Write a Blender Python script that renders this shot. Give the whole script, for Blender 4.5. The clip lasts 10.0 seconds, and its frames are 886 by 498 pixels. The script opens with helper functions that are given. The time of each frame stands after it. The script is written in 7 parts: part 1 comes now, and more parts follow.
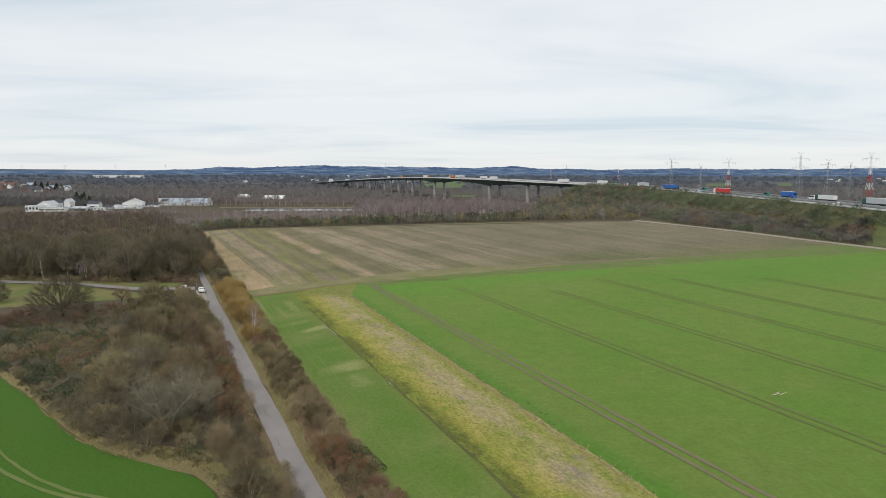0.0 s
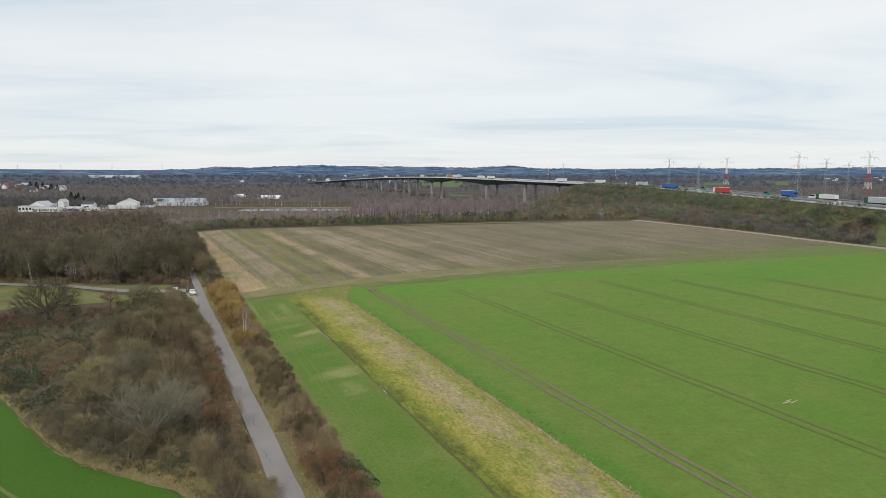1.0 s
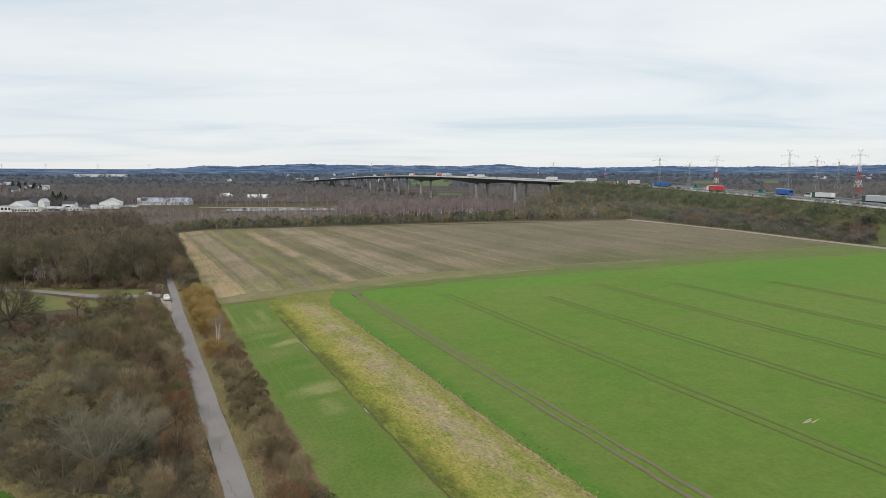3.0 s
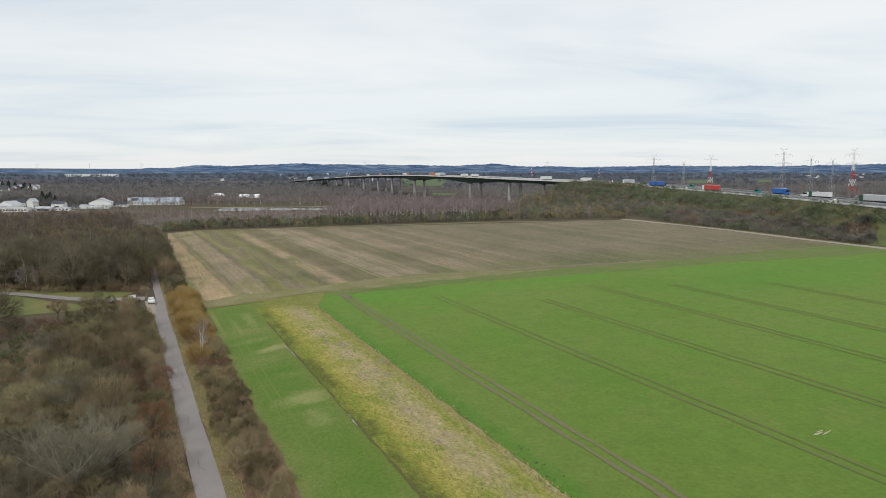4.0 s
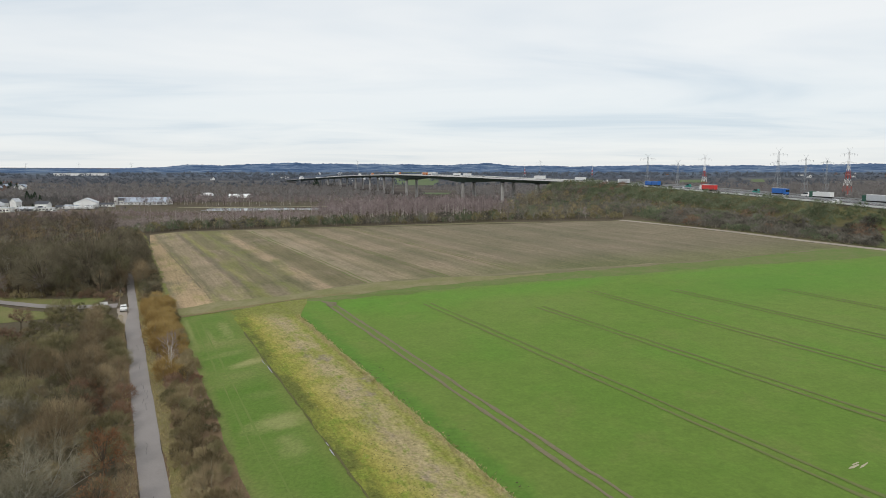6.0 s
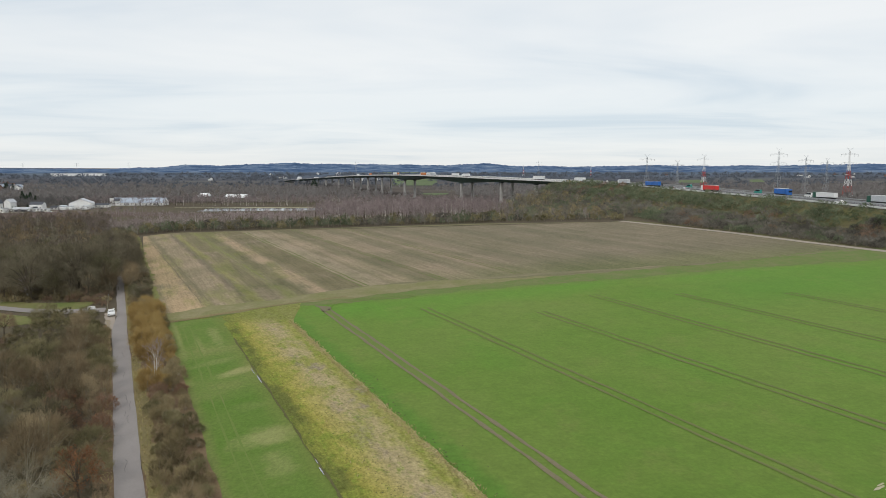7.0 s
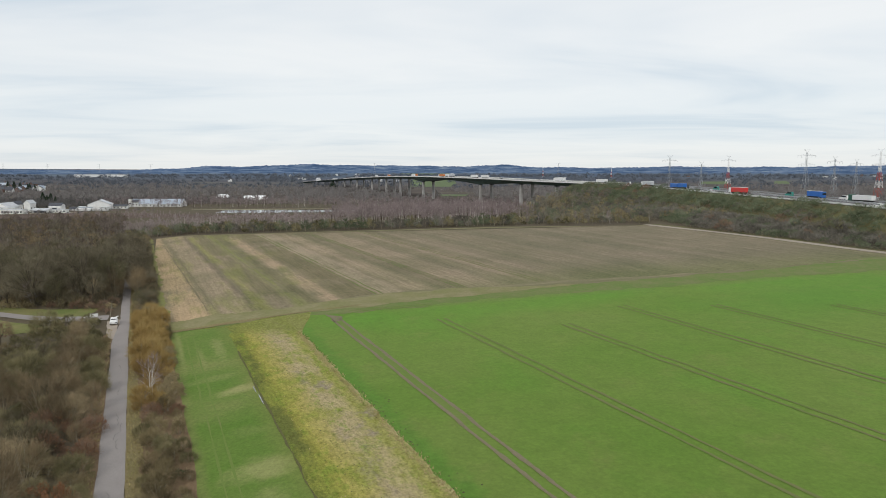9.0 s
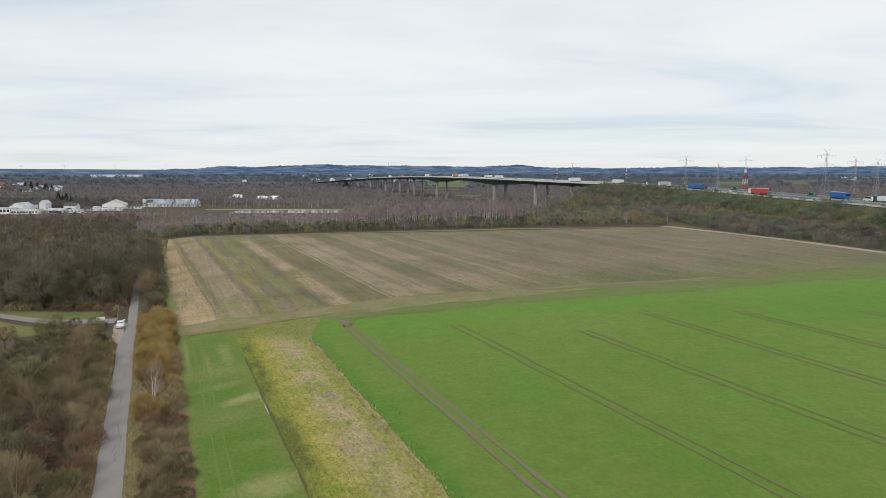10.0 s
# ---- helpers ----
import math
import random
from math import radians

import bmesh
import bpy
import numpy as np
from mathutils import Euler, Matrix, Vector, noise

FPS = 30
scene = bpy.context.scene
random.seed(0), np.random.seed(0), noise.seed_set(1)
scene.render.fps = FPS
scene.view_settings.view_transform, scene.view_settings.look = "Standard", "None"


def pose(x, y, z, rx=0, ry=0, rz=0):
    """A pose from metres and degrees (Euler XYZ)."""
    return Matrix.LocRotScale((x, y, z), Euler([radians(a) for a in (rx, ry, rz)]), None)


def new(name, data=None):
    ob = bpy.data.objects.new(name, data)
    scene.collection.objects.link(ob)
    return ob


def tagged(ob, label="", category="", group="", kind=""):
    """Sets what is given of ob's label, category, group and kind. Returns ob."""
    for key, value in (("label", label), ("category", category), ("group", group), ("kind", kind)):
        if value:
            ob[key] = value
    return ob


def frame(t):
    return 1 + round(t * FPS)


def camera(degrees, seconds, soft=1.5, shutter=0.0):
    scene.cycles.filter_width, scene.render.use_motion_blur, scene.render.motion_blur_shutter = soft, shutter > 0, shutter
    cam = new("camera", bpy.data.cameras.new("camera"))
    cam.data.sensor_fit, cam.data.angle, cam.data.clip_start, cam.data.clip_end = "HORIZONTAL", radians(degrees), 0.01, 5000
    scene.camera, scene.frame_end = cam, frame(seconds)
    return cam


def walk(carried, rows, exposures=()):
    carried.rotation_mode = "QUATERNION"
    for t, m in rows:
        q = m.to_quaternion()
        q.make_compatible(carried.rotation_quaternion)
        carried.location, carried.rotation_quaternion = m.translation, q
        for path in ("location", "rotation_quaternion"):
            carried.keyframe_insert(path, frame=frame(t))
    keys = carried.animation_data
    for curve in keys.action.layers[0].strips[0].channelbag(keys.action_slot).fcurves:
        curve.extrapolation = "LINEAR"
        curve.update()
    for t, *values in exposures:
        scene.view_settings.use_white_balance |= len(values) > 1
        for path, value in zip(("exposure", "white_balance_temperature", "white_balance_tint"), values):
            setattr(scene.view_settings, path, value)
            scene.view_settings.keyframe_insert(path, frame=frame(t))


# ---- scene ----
# ---- camera ----
cam = camera(66.0, 10.0, soft=0.9)
PATH = [
    (0.0, -0.00, 0.00, 36.43, 1.040, -6.472, -0.131),
    (0.5, 0.03, 2.38, 36.35, 0.919, -6.487, -0.092),
    (1.0, 0.11, 4.82, 36.31, 0.810, -6.505, -0.062),
    (1.5, 0.20, 7.34, 36.27, 0.648, -6.517, -0.033),
    (2.0, 0.27, 9.92, 36.21, 0.455, -6.553, -0.011),
    (2.5, 0.38, 12.53, 36.19, 0.214, -6.584, 0.004),
    (4.0, 0.82, 20.44, 36.01, -0.564, -6.653, 0.046),
    (4.5, 1.02, 23.19, 35.97, -0.771, -6.666, 0.044),
    (5.0, 1.19, 25.96, 35.95, -0.916, -6.684, 0.041),
    (5.5, 1.36, 28.71, 35.96, -1.048, -6.703, 0.038),
    (7.0, 1.91, 36.90, 36.00, -1.284, -6.687, 0.035),
    (7.5, 2.04, 39.57, 36.05, -1.115, -6.669, 0.036),
    (8.0, 2.15, 42.18, 36.07, -0.771, -6.653, 0.029),
    (8.5, 2.21, 44.78, 36.12, -0.275, -6.620, 0.023),
    (9.0, 2.24, 47.32, 36.13, 0.296, -6.585, 0.014),
    (9.5, 2.21, 49.88, 36.17, 0.931, -6.570, 0.004),
    (10.0, 2.14, 52.42, 36.22, 1.431, -6.567, -0.003),
]
walk(cam, [(t, pose(x, y, z, 90 + pitch, roll, yaw)) for t, x, y, z, yaw, pitch, roll in PATH])

# ---- sky, sun ----
world = bpy.data.worlds.new("overcast_sky")
scene.world = world
world.use_nodes = True
wt = world.node_tree
wt.nodes.clear()


def wnode(kind, **props):
    n = wt.nodes.new(kind)
    for key, value in props.items():
        setattr(n, key, value)
    return n


SUN_ELEVATION, SUN_AZIMUTH = 38.0, 200.0
w_out = wnode("ShaderNodeOutputWorld")
w_mix = wnode("ShaderNodeMixShader")
w_sky = wnode("ShaderNodeTexSky", sky_type="NISHITA", sun_disc=False, sun_elevation=radians(SUN_ELEVATION),
              sun_rotation=radians(SUN_AZIMUTH))
w_sky_bg = wnode("ShaderNodeBackground")
w_sky_bg.inputs["Strength"].default_value = 0.1
w_cloud_bg = wnode("ShaderNodeBackground")
w_cloud_bg.inputs["Strength"].default_value = 1.0
w_mix.inputs[0].default_value = 0.9
wt.links.new(w_sky.outputs[0], w_sky_bg.inputs[0])
wt.links.new(w_sky_bg.outputs[0], w_mix.inputs[1])
wt.links.new(w_cloud_bg.outputs[0], w_mix.inputs[2])
wt.links.new(w_mix.outputs[0], w_out.inputs[0])
# cloud layer seen in perspective: the direction is laid on a plane overhead
w_co = wnode("ShaderNodeTexCoord")
w_sep = wnode("ShaderNodeSeparateXYZ")
wt.links.new(w_co.outputs["Generated"], w_sep.inputs[0])
w_up = wnode("ShaderNodeMath", operation="ABSOLUTE")
wt.links.new(w_sep.outputs[2], w_up.inputs[0])
w_lift = wnode("ShaderNodeMath", operation="ADD")
w_lift.inputs[1].default_value = 0.05
wt.links.new(w_up.outputs[0], w_lift.inputs[0])
w_px = wnode("ShaderNodeMath", operation="DIVIDE")
w_py = wnode("ShaderNodeMath", operation="DIVIDE")
for n, k in ((w_px, 0), (w_py, 1)):
    wt.links.new(w_sep.outputs[k], n.inputs[0])
    wt.links.new(w_lift.outputs[0], n.inputs[1])
w_plane = wnode("ShaderNodeCombineXYZ")
wt.links.new(w_px.outputs[0], w_plane.inputs[0])
wt.links.new(w_py.outputs[0], w_plane.inputs[1])
w_map = wnode("ShaderNodeMapping")
w_map.inputs["Scale"].default_value = (0.24, 0.34, 1.0)
w_map.inputs["Rotation"].default_value = (0, 0, radians(-6))
w_map.inputs["Location"].default_value = (1.3, 0.4, 0.0)
wt.links.new(w_plane.outputs[0], w_map.inputs[0])
w_noise = wnode("ShaderNodeTexNoise")
w_noise.inputs["Scale"].default_value = 1.1
w_noise.inputs["Detail"].default_value = 4.5
w_noise.inputs["Roughness"].default_value = 0.55
w_noise.inputs["Distortion"].default_value = 0.6
wt.links.new(w_map.outputs[0], w_noise.inputs["Vector"])
w_ramp = wnode("ShaderNodeValToRGB")
w_ramp.color_ramp.elements[0].position, w_ramp.color_ramp.elements[0].color = 0.30, (0.62, 0.71, 0.795, 1)
w_ramp.color_ramp.elements[1].position, w_ramp.color_ramp.elements[1].color = 0.60, (0.925, 0.94, 0.94, 1)
e = w_ramp.color_ramp.elements.new(0.45)
e.color = (0.82, 0.862, 0.892, 1)
wt.links.new(w_noise.outputs["Fac"], w_ramp.inputs[0])
# pale strip over the horizon, whiter higher up
w_hor = wnode("ShaderNodeValToRGB")
w_hor.color_ramp.elements[0].position, w_hor.color_ramp.elements[0].color = 0.0, (0.75, 0.75, 0.75, 1)
w_hor.color_ramp.elements[1].position, w_hor.color_ramp.elements[1].color = 0.045, (0.0, 0.0, 0.0, 1)
wt.links.new(w_up.outputs[0], w_hor.inputs[0])
w_top = wnode("ShaderNodeMix", data_type="RGBA")
w_top.inputs[7].default_value = (0.86, 0.88, 0.87, 1)
wt.links.new(w_hor.outputs[0], w_top.inputs[0])
# thinner cloud, bluer, low over the land
w_low = wnode("ShaderNodeValToRGB")
for k, (p, g) in enumerate(((0.0, 0.0), (0.03, 0.25), (0.085, 0.38), (0.135, 0.12), (0.22, 0.05))):
    el = w_low.color_ramp.elements[k] if k < 2 else w_low.color_ramp.elements.new(p)
    el.position, el.color = p, (g, g, g, 1)
wt.links.new(w_up.outputs[0], w_low.inputs[0])
w_blue = wnode("ShaderNodeMix", data_type="RGBA")
w_blue.inputs[7].default_value = (0.73, 0.82, 0.885, 1)
wt.links.new(w_low.outputs[0], w_blue.inputs[0])
wt.links.new(w_ramp.outputs[0], w_blue.inputs[6])
wt.links.new(w_blue.outputs[2], w_top.inputs[6])
wt.links.new(w_top.outputs[2], w_cloud_bg.inputs[0])

sun_data = bpy.data.lights.new("sun", "SUN")
sun_data.energy, sun_data.angle, sun_data.color = 1.15, radians(14), (1.0, 0.96, 0.9)
sun = new("sun", sun_data)
sun.matrix_world = pose(0, 0, 300, 90 - SUN_ELEVATION, 0, 180 - SUN_AZIMUTH)
scene.view_settings.exposure = 0.0

# ---- materials ----


def nodes_of(name):
    m = bpy.data.materials.new(name)
    m.use_nodes = True
    nt = m.node_tree
    return m, nt, nt.nodes["Principled BSDF"]


def ramp_of(nt, stops):
    r = nt.nodes.new("ShaderNodeValToRGB")
    els = r.color_ramp.elements
    while len(els) < len(stops):
        els.new(0.5)
    for el, (p, c) in zip(els, stops):
        el.position, el.color = p, (*c, 1)
    return r


def noise_of(nt, vector, scale, detail=4.0, rough=0.6, dims="3D"):
    n = nt.nodes.new("ShaderNodeTexNoise")
    n.noise_dimensions = dims
    n.inputs["Scale"].default_value, n.inputs["Detail"].default_value, n.inputs["Roughness"].default_value = scale, detail, rough
    if vector is not None:
        nt.links.new(vector, n.inputs["W" if dims == "1D" else "Vector"])
    return n


def mix_of(nt, fac, a, b, blend="MIX"):
    n = nt.nodes.new("ShaderNodeMix")
    n.data_type, n.blend_type = "RGBA", blend
    for value, socket in ((fac, n.inputs[0]), (a, n.inputs[6]), (b, n.inputs[7])):
        if isinstance(value, (int, float)):
            socket.default_value = value
        elif isinstance(value, tuple):
            socket.default_value = (*value, 1)
        else:
            nt.links.new(value, socket)
    return n.outputs[2]


def math_of(nt, op, a, b=None):
    n = nt.nodes.new("ShaderNodeMath")
    n.operation = op
    for value, socket in ((a, n.inputs[0]), (b, n.inputs[1])):
        if value is None:
            continue
        if isinstance(value, (int, float)):
            socket.default_value = value
        else:
            nt.links.new(value, socket)
    return n.outputs[0]


def bump_of(nt, bsdf, height, strength, distance):
    b = nt.nodes.new("ShaderNodeBump")
    b.inputs["Strength"].default_value, b.inputs["Distance"].default_value = strength, distance
    nt.links.new(height, b.inputs["Height"])
    nt.links.new(b.outputs[0], bsdf.inputs["Normal"])


def place_of(nt):
    return nt.nodes.new("ShaderNodeNewGeometry").outputs["Position"]


def along_of(nt, du=0.04, dv=1.0):
    """World place turned so that x runs across the field rows and y along them, squeezed along the rows."""
    m = nt.nodes.new("ShaderNodeMapping")
    m.inputs["Rotation"].default_value = (0, 0, -math.atan2(0.41, 0.912))
    s = nt.nodes.new("ShaderNodeMapping")
    s.inputs["Scale"].default_value = (dv, du, 1)
    nt.links.new(place_of(nt), m.inputs[0])
    nt.links.new(m.outputs[0], s.inputs[0])
    return s.outputs[0]


def askew_of(nt, turn, du, dv):
    """Place turned by so many degrees and stretched along."""
    m = nt.nodes.new("ShaderNodeMapping")
    m.vector_type = "POINT"
    m.inputs["Rotation"].default_value = (0, 0, radians(turn))
    m.inputs["Scale"].default_value = (1, 1, 0)
    s = nt.nodes.new("ShaderNodeVectorMath")
    s.operation = "MULTIPLY"
    s.inputs[1].default_value = (du, dv, 0)
    nt.links.new(place_of(nt), m.inputs[0])
    nt.links.new(m.outputs[0], s.inputs[0])
    return s.outputs[0]


def plain_material(name, colour, rough=0.6, metal=0.0, spread=0.12, scale=1.5):
    m, nt, b = nodes_of(name)
    n = noise_of(nt, place_of(nt), scale, 5)
    dark = tuple(c * (1 - spread * 1.6) for c in colour)
    light = tuple(min(1, c * (1 + spread)) for c in colour)
    nt.links.new(ramp_of(nt, [(0.3, dark), (0.7, light)]).outputs[0], b.inputs["Base Color"])
    nt.links.new(n.outputs["Fac"], nt.nodes["Color Ramp"].inputs[0])
    b.inputs["Roughness"].default_value, b.inputs["Metallic"].default_value = rough, metal
    return m


def ground_material(name, big, small, big_scale, small_scale, rough=0.95, vector=None, amount=0.5, bump=0.3, dist=0.08):
    """Two scales of patchy colour with a fine relief."""
    m, nt, b = nodes_of(name)
    p = place_of(nt)
    n1 = noise_of(nt, p if vector is None else vector(nt), big_scale, 5)
    r1 = ramp_of(nt, big)
    nt.links.new(n1.outputs["Fac"], r1.inputs[0])
    n2 = noise_of(nt, p, small_scale, 6, 0.7)
    r2 = ramp_of(nt, small)
    nt.links.new(n2.outputs["Fac"], r2.inputs[0])
    nt.links.new(mix_of(nt, amount, r1.outputs[0], r2.outputs[0]), b.inputs["Base Color"])
    b.inputs["Roughness"].default_value = rough
    b.inputs["Specular IOR Level"].default_value = 0.15
    bump_of(nt, b, n2.outputs["Fac"], bump, dist)
    return m


def wood_material(name, a, b_, c):
    """Bark or twigs: hue by object, tone by piece."""
    m, nt, b = nodes_of(name)
    info = nt.nodes.new("ShaderNodeObjectInfo")
    geo = nt.nodes.new("ShaderNodeNewGeometry")
    r = ramp_of(nt, [(0.0, a), (0.5, b_), (1.0, c)])
    clump = noise_of(nt, geo.outputs["Position"], 0.16, 2, 0.5)
    f = math_of(nt, "MULTIPLY", math_of(nt, "SUBTRACT", info.outputs["Random"], 0.5), 0.55)
    f = math_of(nt, "ADD", f, math_of(nt, "MULTIPLY", math_of(nt, "SUBTRACT", clump.outputs["Fac"], 0.5), 1.9))
    f = math_of(nt, "ADD", f, math_of(nt, "MULTIPLY", geo.outputs["Random Per Island"], 0.35))
    nt.links.new(math_of(nt, "ADD", f, 0.32), r.inputs[0])
    nt.links.new(r.outputs[0], b.inputs["Base Color"])
    b.inputs["Roughness"].default_value = 0.9
    b.inputs["Specular IOR Level"].default_value = 0.1
    return m


M = {}
def spot(nt, x, y, rx, ry=None, soft=0.5):
    """1 inside a blotch round (x, y), with a ragged rim."""
    m = nt.nodes.new("ShaderNodeMapping")
    m.vector_type = "TEXTURE"
    m.inputs["Location"].default_value = (x, y, 0)
    m.inputs["Rotation"].default_value = (0, 0, math.atan2(0.41, 0.912))
    m.inputs["Scale"].default_value = (rx, ry or rx, 100)
    p = place_of(nt)
    n = noise_of(nt, p, 1.6 / rx, 5, 0.65)
    nt.links.new(p, m.inputs[0])
    g = nt.nodes.new("ShaderNodeTexGradient")
    g.gradient_type = "SPHERICAL"
    nt.links.new(m.outputs[0], g.inputs[0])
    f = math_of(nt, "ADD", g.outputs["Fac"], math_of(nt, "MULTIPLY", math_of(nt, "SUBTRACT", n.outputs["Fac"], 0.5), 1.3))
    r = nt.nodes.new("ShaderNodeMapRange")
    r.interpolation_type = "SMOOTHSTEP"
    r.inputs[1].default_value, r.inputs[2].default_value = 0.15, 0.15 + soft
    nt.links.new(f, r.inputs[0])
    return math_of(nt, "MULTIPLY", r.outputs[0], math_of(nt, "GREATER_THAN", g.outputs["Fac"], 0.0))


def across_of(nt, wander=0.0, scale=0.2):
    """Metres across the field rows, with some wander."""
    v = along_of(nt, 1.0, 1.0)
    sep = nt.nodes.new("ShaderNodeSeparateXYZ")
    nt.links.new(v, sep.inputs[0])
    if not wander:
        return sep.outputs[0]
    n = noise_of(nt, place_of(nt), scale, 5, 0.65)
    return math_of(nt, "ADD", sep.outputs[0], math_of(nt, "MULTIPLY", math_of(nt, "SUBTRACT", n.outputs["Fac"], 0.5), wander))


def between(nt, value, a, b):
    r = nt.nodes.new("ShaderNodeMapRange")
    r.interpolation_type = "SMOOTHSTEP"
    r.inputs[1].default_value, r.inputs[2].default_value = a, b
    nt.links.new(value, r.inputs[0])
    return r.outputs[0]


def speckle(nt, colour, scale, low, high, detail=6, rough=0.75):
    n = noise_of(nt, place_of(nt), scale, detail, rough)
    r = ramp_of(nt, [(0.28, (low,) * 3), (0.72, (high,) * 3)])
    nt.links.new(n.outputs["Fac"], r.inputs[0])
    return mix_of(nt, 1.0, colour, r.outputs[0], "MULTIPLY"), n


def crop_material():
    m, nt, b = nodes_of("winter_crop")
    n1 = noise_of(nt, place_of(nt), 0.014, 5, 0.6)
    r1 = ramp_of(nt, [(0.34, (0.104, 0.197, 0.025)), (0.5, (0.131, 0.202, 0.036)), (0.66, (0.147, 0.204, 0.045))])
    nt.links.new(n1.outputs["Fac"], r1.inputs[0])
    # lush along the withered strip and towards the far end
    v = across_of(nt, 5.0, 0.25)
    c = mix_of(nt, math_of(nt, "MULTIPLY", between(nt, v, 57.0, 54.0), 0.6), r1.outputs[0], (0.068, 0.188, 0.021))
    c = mix_of(nt, math_of(nt, "MULTIPLY", spot(nt, 112, 222, 85, 38, 0.9), 0.8), c, (0.080, 0.212, 0.022))
    for x, y, rx, ry, k in ((0, 212, 40, 22, 0.65), (45, 228, 60, 18, 0.7), (95, 238, 60, 14, 0.7), (-18, 206, 22, 16, 0.6)):
        c = mix_of(nt, math_of(nt, "MULTIPLY", spot(nt, x, y, rx, ry, 0.9), k), c, (0.095, 0.24, 0.024))
    patch = noise_of(nt, along_of(nt, 0.5, 1.0), 0.045, 5, 0.65)
    pr = ramp_of(nt, [(0.52, (0, 0, 0)), (0.68, (0.5, 0.5, 0.5))])
    nt.links.new(patch.outputs["Fac"], pr.inputs[0])
    c = mix_of(nt, pr.outputs[0], c, (0.098, 0.225, 0.024))
    thin = noise_of(nt, place_of(nt), 0.11, 6, 0.7)
    tr = ramp_of(nt, [(0.56, (0, 0, 0)), (0.72, (0.45, 0.45, 0.45))])
    nt.links.new(thin.outputs["Fac"], tr.inputs[0])
    c = mix_of(nt, tr.outputs[0], c, (0.185, 0.20, 0.06))
    sep = nt.nodes.new("ShaderNodeSeparateXYZ")
    nt.links.new(place_of(nt), sep.inputs[0])
    ragged = noise_of(nt, along_of(nt, 1.0, 0.5), 0.12, 5, 0.7)
    d = math_of(nt, "SUBTRACT", sep.outputs[1], math_of(nt, "MULTIPLY", sep.outputs[0], 0.2))
    d = math_of(nt, "ADD", d, math_of(nt, "MULTIPLY", ragged.outputs["Fac"], 14.0))
    c = mix_of(nt, math_of(nt, "MULTIPLY", math_of(nt, "MULTIPLY", between(nt, d, 221.0, 232.0), between(nt, sep.outputs[0], -30.0, 0.0)), 0.8), c, (0.138, 0.182, 0.05))
    rows = noise_of(nt, along_of(nt, 0.06, 1.0), 2.2, 3, 0.6)
    rr = ramp_of(nt, [(0.3, (0.975, 0.975, 0.97)), (0.7, (1.025, 1.025, 1.025))])
    nt.links.new(rows.outputs["Fac"], rr.inputs[0])
    c = mix_of(nt, 1.0, c, rr.outputs[0], "MULTIPLY")
    c, _ = speckle(nt, c, 0.32, 0.9, 1.1, 5, 0.65)
    c, n = speckle(nt, c, 1.4, 0.72, 1.06)
    nt.links.new(c, b.inputs["Base Color"])
    b.inputs["Roughness"].default_value = 0.9
    b.inputs["Specular IOR Level"].default_value = 0.15
    bump_of(nt, b, n.outputs["Fac"], 0.25, 0.06)
    b.inputs["Sheen Weight"].default_value, b.inputs["Sheen Roughness"].default_value = 0.11, 0.45
    b.inputs["Sheen Tint"].default_value = (0.65, 0.95, 0.22, 1)
    return m


